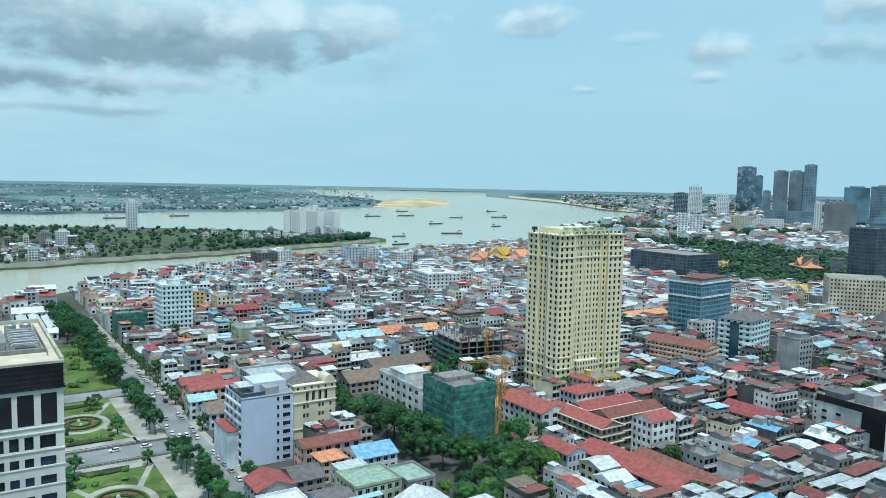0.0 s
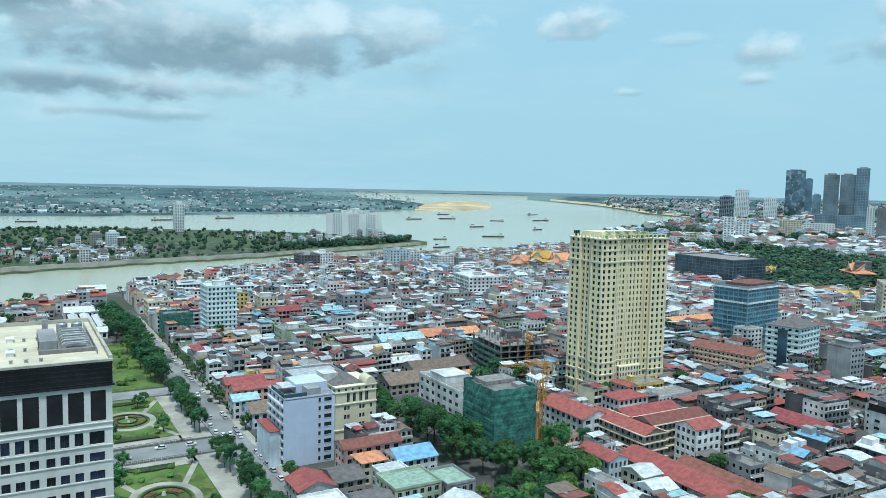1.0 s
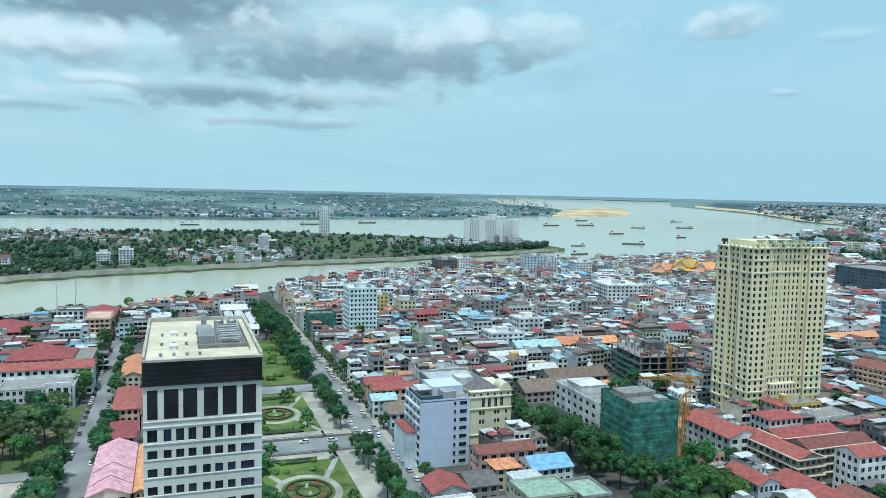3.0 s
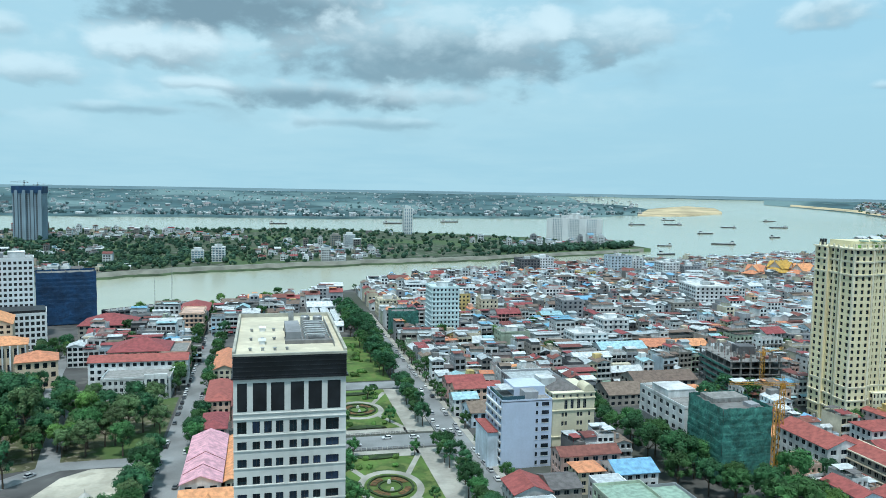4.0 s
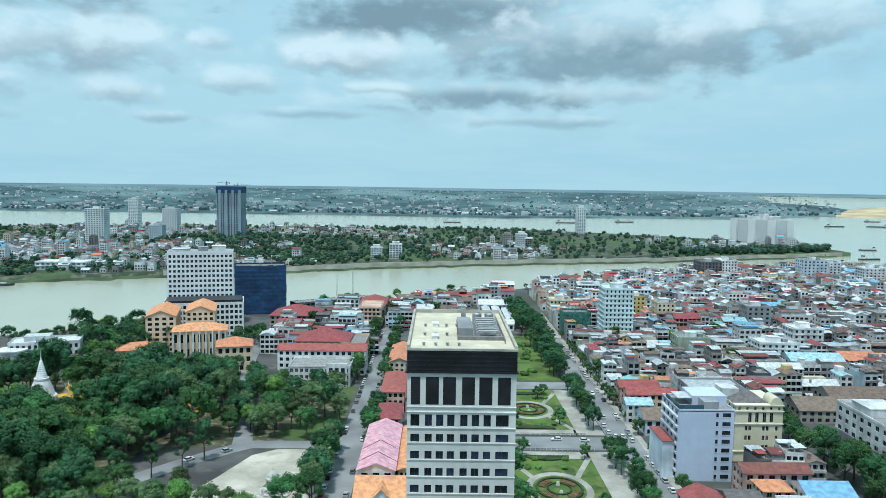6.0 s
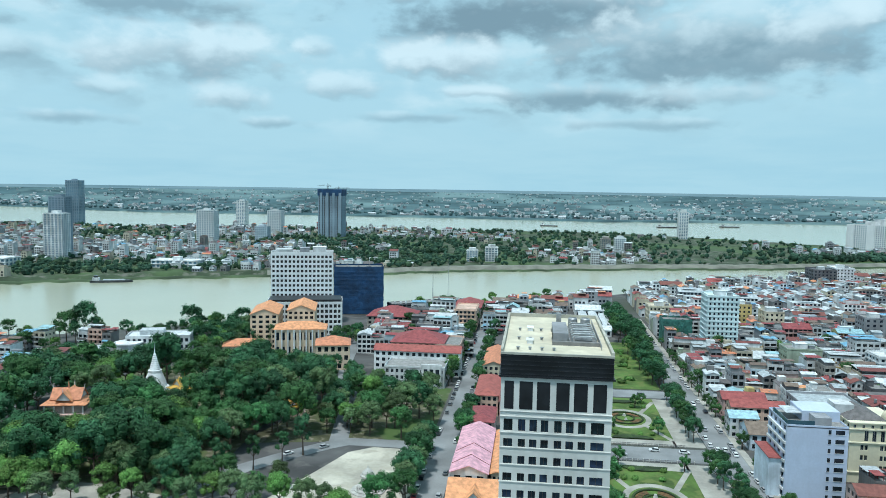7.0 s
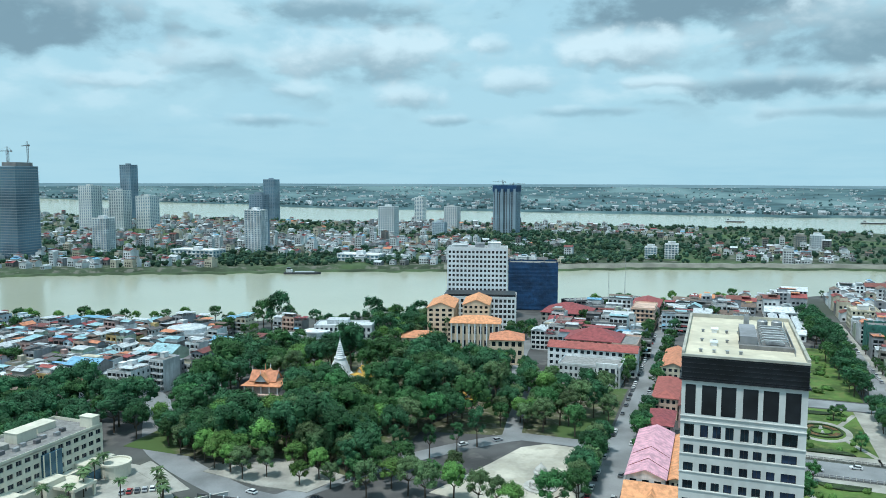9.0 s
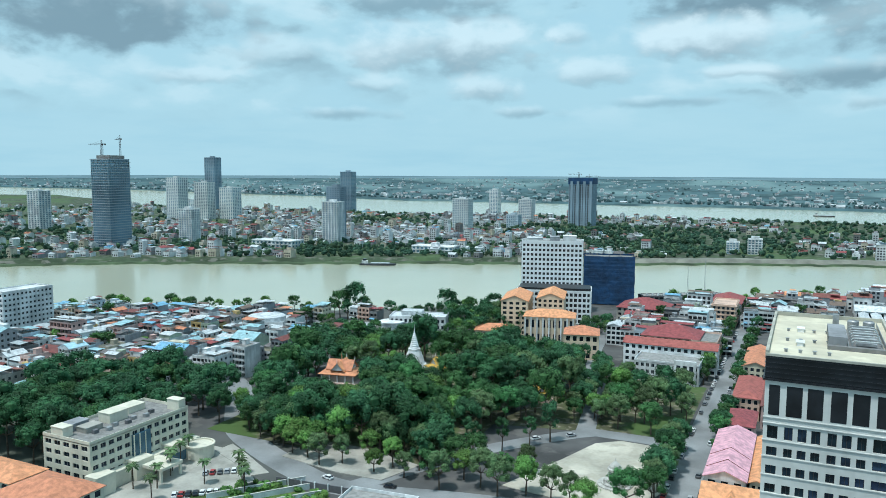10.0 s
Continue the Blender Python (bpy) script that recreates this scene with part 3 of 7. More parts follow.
def block(name, label, x0, x1, y0, y1, h, wall, glass=None, cols=(6, 4), rows=None, ww=0.55, wh=0.5, sill=0.3, turn=0.0, each=False, roof="flat", roof_mat=None,
          parapet=1.0, base=0.0, tops=(), category="building", group="", depth=0.3, sides="swen", z=0.0, slabs=0.0, slab_mat=None):
    """A house with facades of recessed windows, a parapet or pitched roof, and boxes on the roof. sides: which faces have windows."""
    glass = glass or GLASS
    rows = rows or max(1, round((h - base) / 3.3))
    cx, cy = (x0 + x1) / 2, (y0 + y1) / 2
    w, d = (x1 - x0) / 2, (y1 - y0) / 2
    th = thing(name, label, category, cx, cy, z, turn, group)
    s, g, spots = Shape(), Shape(), []
    for k, p0, p1, n in (("s", (-w, -d), (w, -d), cols[0]), ("e", (w, -d), (w, d), cols[1]), ("n", (w, d), (-w, d), cols[0]), ("w", (-w, d), (-w, -d), cols[1])):
        if base:
            s.facade(p0, p1, 0, base, 0, 0)
        s.facade(p0, p1, base, h, n if k in sides else 0, rows, ww, wh, sill, depth, 0, g, 0, edge=0.4, spots=spots if each and k in ("s", "w" if cx > 0 else "e") else None)
    part("wall", s, [wall], th)
    if spots:
        for p, a, pw, ph in spots:
            pane(pw, ph, th, p, a, glass)
    if g.f:
        tagged(part("glazing", g, [glass], th), kind="stuff")
    if slabs:
        for r in range(1, rows + 1):
            b = Shape()
            zz = base + (h - base) * r / rows
            b.box(-w - slabs, w + slabs, -d - slabs, d + slabs, zz - 0.25, zz + 0.12)
            part("floor_slab", b, [slab_mat or wall], th)
    r = Shape()
    rm = roof_mat or ROOF["concrete"]
    if roof == "flat":
        r.box(-w, w, -d, d, h - 0.3, h, 1, 0)
        for a, b, c, e in ((-w, w, -d, -d + .25), (-w, w, d - .25, d), (-w, -w + .25, -d + .25, d - .25), (w - .25, w, -d + .25, d - .25)):
            r.box(a, b, c, e, h, h + parapet, 1)
        part("roof", r, [rm, wall], th)
    elif roof == "hip":
        r.hip(-w, w, -d, d, h, min(w, d) * 0.42, 0)
        part("roof", r, [rm], th, "pitched roof")
    else:
        r.gable(-w, w, -d, d, h, min(w, d) * 0.4, roof, 0, 1)
        part("roof", r, [rm, wall], th, "pitched roof")
    for bx0, bx1, by0, by1, bh, bm, nm in tops:
        b = Shape()
        b.box(bx0, bx1, by0, by1, h, h + bh, 0)
        b.box(bx0 - .2, bx1 + .2, by0 - .2, by1 + .2, h + bh, h + bh + .2, 0)
        part(nm, b, [bm], th)
    return th


HERO = []   # footprints kept free of other houses


def keep(x0, x1, y0, y1):
    HERO.append((x0, x1, y0, y1))


W, P, R = PAINT["white"], PAINT, ROOF
TOWER_WHITE = mat("tower_stone", (.66, .665, .63), .75, .08, .08, .8, streak=.2)
BLACK_BAND = mat("black_cladding", (.016, .018, .022), .35, .3, .3, 1.0)
TOWER_GLASS = mat("tower_glass", (.022, .045, .070), 0.08, 0.35, 0.5, 3, rand=0.7, spec=0.6)
PIPE = mat("galvanised_pipe", (.52, .54, .54), .4, .15, .5, metal=.5)
PARAPET = mat("grey_parapet_render", (.43, .42, .36), .9, .15, .2, 1.0, streak=.3)
ROOF_CREAM = mat("cream_roof_felt", (.62, .57, .44), .9, .12, .12, .6, second=(.56, .51, .39))


def slab(x0, x1, y0, y1, z0, z1):
    s = Shape()
    s.box(x0, x1, y0, y1, z0, z1)
    return s


def office_tower():
    """The nearest tower: white storeys, tall dark panels, a black crown and plant on a cream roof."""
    w, d, zc = 11.22, 22.3, 71.0
    t = thing("office_tower", "white office tower with a black crown and cream flat roof", "office tower", 5.4, 177.0)
    bays = [(.72, 2.55), (3.7, 5.15), (6.0, 7.5), (8.3, 9.8), (11.0, 12.5), (13.35, 14.9), (15.8, 17.3), (18.35, 21.0)]
    s, spots, g = Shape(), [], Shape()
    rows, pitch, top = 16, 3.62, 58.75
    z0 = top - rows * pitch
    for k, (p0, p1) in enumerate((((-w, -d), (w, -d)), ((w, -d), (w, d)), ((w, d), (-w, d)), ((-w, d), (-w, -d)))):
        front = k == 0
        s.facade(p0, p1, 0, z0, 0, 0)
        s.facade(p0, p1, z0, top, 8 if k % 2 == 0 else 16, rows, .55, .48, .25, .35, 0, g, 0, spots=spots if front else None, bays=bays if front else None)
        s.facade(p0, p1, top, 63.0, 8 if k % 2 == 0 else 16, 1, .55, .59, .15, .35, 0, g, 0, spots=spots if front else None, bays=bays if front else None)
        s.facade(p0, p1, 63.0, zc, 0, 0)
    part("wall", s, [TOWER_WHITE], t)
    for p, a, pw, ph in spots:
        pane(pw, ph, t, p, a, TOWER_GLASS, frame_mat=DARKWIN)
    tagged(part("glazing", g, [TOWER_GLASS], t), kind="stuff")
    for r in range(rows):
        z = z0 + r * pitch + .25 * pitch
        part("string_course", slab(-w - .08, w + .08, -d - .14, -d + .1, z - .22, z - .04), [TOWER_WHITE], t)
    for z in (59.0, 62.35, 63.45):
        part("string_course", slab(-w - .1, w + .1, -d - .18, -d + .1, z, z + .16), [TOWER_WHITE], t)
    for a, b in ((.75, 2.65), (3.8, 6.5), (7.35, 10.0), (11.25, 13.9), (14.8, 17.5), (18.65, 21.3)):
        q = Shape()
        q.box(-w + a, -w + b, -d - .03, -d + .1, 64.0, 69.8)
        part("dark_panel", q, [BLACK_BAND], t, "tall black panel")
    part("crown_ledge", slab(-w - .45, w + .45, -d - .45, d + .45, 70.65, 71.0), [BLACK_BAND], t, "black projecting ledge")
    crown = Shape()
    e = .06
    crown.box(-w - e, w + e, -d - e, d + e, zc, 75.3)
    crown = part("crown", crown, [BLACK_BAND], t, "black louvred crown")
    for m in range(5):
        q = Shape()
        zz = 71.2 + .92 * m
        for a, b, c2, f in ((-w - .2, w + .2, -d - .2, -d - e), (-w - .2, w + .2, d + e, d + .2), (-w - .2, -w - e, -d - e, d + e), (w + e, w + .2, -d - e, d + e)):
            q.box(a, b, c2, f, zz, zz + .14)
        part("fin", q, [BLACK_BAND], crown)
    q = Shape()
    q.box(-w, w, -d, d, 75.3, 75.42)
    part("roof_deck", q, [ROOF_CREAM], t, "cream flat roof")
    for a, b, c2, f in ((-w - .2, w + .2, -d - .2, -d + .3), (-w - .2, w + .2, d - .3, d + .2), (-w - .2, -w + .35, -d + .3, d - .3), (w - .35, w + .2, -d + .3, d - .3)):
        part("parapet", slab(a, b, c2, f, 75.3, 76.3 if c2 > -d else 75.75), [PARAPET], t)
    # roof plant
    box = part("plant_room", slab(-.6, 2.6, -10, 4, 75.42, 77.6), [P["grey"]], t)
    part("vent_grille", slab(-.7, -.6, -8, 2, 76, 77.2), [BLACK_BAND], box)
    part("walkway", slab(-.8, 9.3, -12.4, -11.2, 75.42, 76.2), [P["concrete"]], t)
    part("plant_curb", slab(3.0, 9.0, -10.4, 8.6, 75.42, 75.8), [P["concrete"]], t, "grey plinth under the roof plant")
    for i in range(7):
        y = -9.4 + 2.7 * i
        duct = Shape()
        pts = [(3.5, y, 75.9), (3.5, y, 76.6), (4.0, y, 76.95), (8.2, y, 76.95), (8.7, y, 76.6), (8.7, y, 75.9)]
        for a, b in zip(pts, pts[1:]):
            duct.tube(a, b, .15, .15, 7)
        part("vent_pipe", duct, [PIPE], t, "pale bent vent pipe")
        if i % 2 == 0:
            q = Shape()
            q.box(4.3, 7.9, y + .5, y + 1.9, 75.95, 76.4), q.box(4.5, 7.7, y + .6, y + 1.8, 76.4, 76.5)
            part("air_handler", q, [METAL], t)
    for i in range(2):
        q = Shape()
        q.lathe(4.6 + 3.0 * i, 11.2, [(1.15, 75.42), (1.15, 77.2), (.9, 77.5), (.85, 77.1), (.01, 77.1)], 14)
        part("cooling_fan", q, [METAL], t)
    for i in range(3):
        part("pipe", slab(2.75 + .08 * i, 2.82 + .08 * i, -11, 9, 76.0 + .1 * i, 76.15 + .1 * i), [METAL], t)
    part("rail", slab(9.3, 9.4, -16, 16, 75.42, 76.5), [METAL], t)
    for y in (-11, 3.5):
        q = Shape()
        q.box(-6.2, -5.0, y - .9, y + 1.6, 75.42, 76.1), q.box(-6.4, -4.8, y - 1.0, y + 1.7, 76.1, 76.25)
        part("roof_hatch", q, [P["white"]], t)
    for i in range(12):
        x, y = -8 + 3.1 * (i % 4) * .8, -18 + 10.5 * (i // 4)
        q = Shape()
        q.tube((x, y, 75.42), (x, y, 75.95), .28, .28, 8), q.tube((x, y, 75.95), (x, y, 76.05), .42, .42, 8)
        part("roof_vent", q, [METAL], t)
    mast = part("lattice_mast", slab(.6, 1.8, 10, 11.4, 75.42, 78.6), [METAL], t)
    for k in range(3):
        part("antenna", slab(.7 + .4 * k, .8 + .4 * k, 10.3, 10.4, 78.6, 80.4), [METAL], mast)


office_tower()
keep(-8, 18, 150, 202)

YELLOW_STONE = mat("yellow_stone", (.76, .69, .45), .8, .06, .06, .8, streak=.1)
TRIM_CREAM = mat("cream_stone_trim", (.74, .69, .52), .8, .08, .1, 1.0)


def cornice(t, pts, z, out=.5, h=.7, name="cornice", m=None):
    s = Shape()
    cx, cy = sum(p[0] for p in pts) / len(pts), sum(p[1] for p in pts) / len(pts)
    q = [(x + math.copysign(out, x - cx), y + math.copysign(out, y - cy)) for x, y in pts]
    s.prism(q, z, z + h)
    s.prism([(x + math.copysign(out * .5, x - cx), y + math.copysign(out * .5, y - cy)) for x, y in pts], z - h * .6, z)
    part(name, s, [m or TRIM_CREAM], t)


def yellow_tower():
    W2, D2, H2 = 43.5, 25.6, 85.0
    t = thing("apartment_tower", "tall pale yellow apartment tower with rows of dark windows", "apartment tower", 258.0, 287.0, 0, -2.0)
    plan = [(0, 0), (10, 0), (10, 1.6), (13.4, 1.6), (13.4, 3.0), (30.6, 3.0), (30.6, 1.6), (33.5, 1.6), (33.5, 0), (W2, 0), (W2, D2), (0, D2), (0, 17.6), (1.4, 17.6), (1.4, 8), (0, 8)]
    cols = [3, 0, 1, 0, 7, 0, 1, 0, 3, 8, 12, 2, 0, 3, 0, 2]
    s, g = Shape(), Shape()
    n = len(plan)
    for i in range(n):
        p0, p1 = plan[i], plan[(i + 1) % n]
        s.facade(p0, p1, 0, 9, cols[i], 2, .45, .55, .22, .5, 0, g)
        s.facade(p0, p1, 9, 79, cols[i], 23, .44, .58, .22, .3, 0, g)
        s.facade(p0, p1, 79, H2, cols[i], 2, .46, .56, .2, .35, 0, g)
    s.face([(x, y, H2) for x, y in plan], 0)
    part("wall", s, [YELLOW_STONE], t)
    tagged(part("glazing", g, [GLASS], t, "small dark windows"), kind="stuff")
    for z, o in ((4.6, .3), (9, .7), (15.2, .6), (21.3, .35), (72.8, .45), (78.8, .35), (H2 - .5, .9)):
        cornice(t, plan, z, o, .55)
    # pilasters run up between the window bays
    for x in (0, 10, 33.5, 43.5):
        part("pilaster", slab(x - .45, x + .45, -.35, .15, 9, 84), [TRIM_CREAM], t)
    for x in (13.6, 19.1, 24.9, 30.4):
        part("pilaster", slab(x - .3, x + .3, 2.65, 3.1, 9, 84), [TRIM_CREAM], t)
    for y in (0.2, 8, 17.6, 25.4):
        part("pilaster", slab(-.35, .15, y - .45, y + .45, 9, 84), [TRIM_CREAM], t)
    for y in (11.2, 14.4):
        part("pilaster", slab(1.05, 1.5, y - .3, y + .3, 9, 84), [TRIM_CREAM], t)
    # bay window block above the entrance
    b, g2 = Shape(), Shape()
    for p0, p1, c in (((14.5, 0.4), (29.5, .4), 8), ((29.5, .4), (29.5, 3), 1), ((14.5, 3), (14.5, .4), 1)):
        b.facade(p0, p1, 9.5, 18.5, c, 3, .5, .6, .2, .3, 0, g2)
    b.face([(14.5, .4, 18.5), (29.5, .4, 18.5), (29.5, 3, 18.5), (14.5, 3, 18.5)])
    bay = part("bay_block", b, [TRIM_CREAM], t)
    tagged(part("bay_glazing", g2, [GLASS], bay), kind="stuff")
    # roof terrace: parapet posts, plant and little pavilions
    for i in range(15):
        x = 1 + 41.5 * i / 14
        part("parapet_post", slab(x - .35, x + .35, .2, .8, H2, H2 + 1.9), [TRIM_CREAM], t)
    part("parapet_rail", slab(.4, 43.1, .3, .7, H2 + 1.7, H2 + 2.1), [TRIM_CREAM], t)
    for i in range(8):
        part("parapet_post", slab(.2, .8, 1 + 3.2 * i, 1.7 + 3.2 * i, H2, H2 + 1.5), [TRIM_CREAM], t)
    part("roof_pavilion", slab(6, 38, 8, 24, H2, H2 + 2.8), [YELLOW_STONE], t)
    for i in range(5):
        part("roof_pergola", slab(9 + 6 * i, 12 + 6 * i, 6, 9, H2 + 2.8, H2 + 3.3), [R["green"]], t)
    gr = Shape()
    for i in range(26):
        p = (rnd0.uniform(3, 41), rnd0.uniform(2.5, 6.5), H2 + 1.2)
        gr.lathe(p[0], p[1], [(.1, H2), (.9, H2 + .6), (.7, H2 + 1.5), (.05, H2 + 2.2)], 6)
    tagged(part("roof_planting", gr, [LEAF[2]], t, "green roof garden shrubs"), kind="stuff")
    for i in range(3):
        q = Shape()
        q.tube((1.0 + 1.3 * i, 24, H2), (1.0 + 1.3 * i, 24, H2 + 3.0), .5, .5, 8)
        part("water_tank", q, [BLACK_BAND], t)


rnd0 = random.Random(2)
yellow_tower()
keep(256, 304, 284, 318)

LILAC = mat("lilac_render", (.53, .60, .75), .8, .05, .1, 1.2, streak=.08)
# the pale blue-grey office block with its blank flank
b = block("office_block", "pale lilac-grey office block with a blank flank and roof terrace", 90.0, 110.6, 275, 296, 26.8, LILAC, cols=(0, 4), rows=8, ww=.6, wh=.55, each=True, sides="w", parapet=.6, depth=.5)
for r in range(8):
    for c, (x, w2) in enumerate(((3.6, .9), (6.0, 3.0))):
        q = Shape()
        z = 26.8 * r / 8 + 1.1
        q.box(x, x + w2, -10.58, -10.45, z, z + 1.5)
        part("window", q, [GLASS], b)
        q = slab(x - .1, x + w2 + .1, -10.66, -10.48, z - .18, z)
        part("window_sill", q, [W], b)
    part("balcony", slab(-10.9, -10.3, -10, 10, 26.8 * r / 8, 26.8 * r / 8 + .9), [W], b)
part("roof_terrace_screen", slab(-10, 1, -10.2, -10.0, 26.8, 28.9), [GLASS_BLUE], b, "blue glass terrace screen")
part("roof_terrace_screen", slab(-10.2, -10, -10.2, 6, 26.8, 28.9), [GLASS_BLUE], b)
part("lift_house", slab(-1, 4.5, -10.3, -4, 26.8, 30.2), [P["grey"]], b)
part("upper_storey", slab(-3, 10, -3, 10, 26.8, 30.4), [LILAC], b)
part("roof_canopy", slab(-8.5, -3.1, -3, 6, 29.4, 29.6), [R["white"]], b)
part("annex_roof", slab(-15.2, -10.5, -8, 10, 14.0, 14.3), [R["red"]], b)
part("annex", slab(-15, -10.5, -7.5, 9.5, 0, 14.0), [P["blue"]], b)
keep(80, 116, 264, 300)


def cream_hotel():
    t = thing("hotel", "cream hotel with arched windows and a dark mansard roof", "hotel", 119.5, 296.0)
    w, d, h = 19.0, 22.0, 23.0
    cream = mat("cream_render", (.70, .64, .47), .8, .08, .1, 1, streak=.15)
    s, g, spots = Shape(), Shape(), []
    s.facade((0, 0), (w, 0), 0, 15.5, 4, 4, .42, .5, .25, .3, 0, g, bays=[(4.0, 5.1), (5.5, 6.6), (11.0, 12.1), (12.5, 13.6), (16.2, 17.2)], spots=spots)
    s.facade((0, 0), (w, 0), 15.5, 20.5, 4, 1, .42, .8, .1, .3, 0, g, bays=[(5.2, 6.6), (8.0, 9.4), (11.0, 12.4), (13.8, 15.2)], spots=spots)
    s.facade((0, 0), (w, 0), 20.5, h, 6, 1, .3, .5, .2, .3, 0, g, spots=spots)
    s.facade((0, d), (0, 0), 0, h, 5, 6, .4, .5, .25, .3, 0, g)
    s.facade((w, 0), (w, d), 0, h, 5, 6, .4, .5, .25, .3, 0, g), s.facade((w, d), (0, d), 0, h, 5, 6, .4, .5, .25, .3, 0, g)
    part("wall", s, [cream], t)
    tagged(part("glazing", g, [GLASS], t), kind="stuff")
    for p, a, pw, ph in spots:
        win = pane(pw, ph, t, p, a, GLASS)
        if ph > 3:
            q = Shape()
            ring(q, 0, 0, pw / 2, pw / 2, pw / 2 + .25, pw / 2 + .25, -.2, 0, 0, 180, 8)
            q.v = [(x, z - .3, y + ph) for x, y, z in q.v]
            part("arch", q, [TRIM_CREAM], win)
    for z in (4, 15.3, 20.4, 22.8):
        part("cornice", slab(-.4, w + .4, -.4, d + .4, z, z + .35), [TRIM_CREAM], t)
    r = Shape()
    r.hip(0, w - 5, 3, d, h + .3, 3.2, 0, .2, .3, 4)
    part("mansard_roof", r, [R["slate"]], t, "dark brown mansard roof")
    q = Shape()
    for i in range(10):
        a0, a1 = math.pi * i / 10, math.pi * (i + 1) / 10
        q.face([(w - .2 - 2.4 + 2.4 * math.cos(a0), 0, h + .3), (w - .2 - 2.4 + 2.4 * math.cos(a0), 0, h + .3 + 3 * math.sin(a0)), (w - 2.6 + 2.4 * math.cos(a1), 0, h + .3 + 3 * math.sin(a1)), (w - 2.6 + 2.4 * math.cos(a1), 0, h + .3)])
        q.face([(w - 2.6 + 2.4 * math.cos(a0), 0, h + .3 + 3 * math.sin(a0)), (w - 2.6 + 2.4 * math.cos(a0), 8, h + .3 + 3 * math.sin(a0)), (w - 2.6 + 2.4 * math.cos(a1), 8, h + .3 + 3 * math.sin(a1)), (w - 2.6 + 2.4 * math.cos(a1), 0, h + .3 + 3 * math.sin(a1))])
    part("curved_gable", q, [cream], t)
    part("plant_room", slab(-2, 5, 10, 18, h, h + 4), [W], t)


def ring(s, cx, cy, rx0, ry0, rx1, ry1, z0, z1, a0=0, a1=360, n=30):
    for i in range(n):
        q = [radians(a0 + (a1 - a0) * (i + k) / n) for k in (0, 1)]
        Pq = [[(cx + rx * math.cos(a), cy + ry * math.sin(a)) for a in q] for rx, ry in ((rx0, ry0), (rx1, ry1))]
        (a, b2), (c, d) = Pq
        s.face([(*a, z1), (*c, z1), (*d, z1), (*b2, z1)])
        s.face([(*c, z0), (*d, z0), (*d, z1), (*c, z1)])
        s.face([(*a, z0), (*b2, z0), (*b2, z1), (*a, z1)])


cream_hotel()
keep(118, 141, 292, 320)

NET_GREEN = mat("green_netting", (.058, .20, .165), .75, .35, .3, 1.4, bump=.6, second=(.044, .160, .138))
NET_BLUE = mat("blue_netting", (.014, .060, .15), .75, .25, .1, .8, bump=.6, second=(.011, .047, .12))


def netted(name, label, x0, x1, y0, y1, h, net, legs=3.5, turn=0.0, rows=9):
    """A building under construction: slabs and columns behind sagging safety nets."""
    cx, cy, w, d = (x0 + x1) / 2, (y0 + y1) / 2, (x1 - x0) / 2, (y1 - y0) / 2
    t = thing(name, label, "building", cx, cy, 0, turn)
    r2 = random.Random(7)
    for r in range(rows + 1):
        z = legs + (h - legs) * r / rows
        part("floor_slab", slab(-w + .8, w - .8, -d + .8, d - .8, z - .3, z), [P["concrete"]], t)
    for i in range(5):
        for j in (0, 1, 2):
            x, y = -w + 1 + (2 * w - 2) * i / 4, -d + 1 + (2 * d - 2) * j / 2
            part("column", slab(x - .35, x + .35, y - .35, y + .35, 0, h + (1.2 if (i + j) % 2 else .4)), [P["concrete"]], t)
    for (xa, ya), (xb, yb) in (((-w, -d), (w, -d)), ((w, -d), (w, d)), ((w, d), (-w, d)), ((-w, d), (-w, -d))):
        ln = math.hypot(xb - xa, yb - ya)
        ux, uy = (xb - xa) / ln, (yb - ya) / ln
        nu, nv = 18, rows * 3
        s = Shape()
        for j in range(nv + 1):
            for i in range(nu + 1):
                q = noise.noise((i * .8 + xa, j * .3 + ya, 3)) * .34 + (.07 if j % 3 else .0)
                s.v.append((xa + ux * ln * i / nu + uy * q, ya + uy * ln * i / nu - ux * q, legs - 1 + (h - legs + 2.2) * j / nv + (noise.noise((i * .7, xa, j)) * .5 if j in (0, nv) else 0)))
        s.f = [(j * (nu + 1) + i, j * (nu + 1) + i + 1, (j + 1) * (nu + 1) + i + 1, (j + 1) * (nu + 1) + i) for j in range(nv) for i in range(nu)]
        s.m = [0] * len(s.f)
        part("net", s, [net], t, "sagging safety netting")
        for r in range(rows):
            z = legs + (h - legs) * r / rows
            q = Shape()
            q.tube((xa + uy * .35, ya - ux * .35, z), (xb + uy * .35, yb - ux * .35, z), .06, .06, 5)
            part("scaffold_tube", q, [net], t)
    return t


t = netted("construction_site", "unfinished building wrapped in dark green safety netting", 165, 185.5, 242.5, 266, 28.5, NET_GREEN)
part("top_deck", slab(-7, 8, 0, 9, 28.6, 30.2), [R["concrete"]], t)
part("ladder_shed", slab(3, 7, -9, -4, 28.5, 30.0), [P["grey"]], t)
keep(160, 190, 238, 268)
CRANE_YELLOW = mat("crane_yellow", (.58, .30, .05), .6, .2, .4)


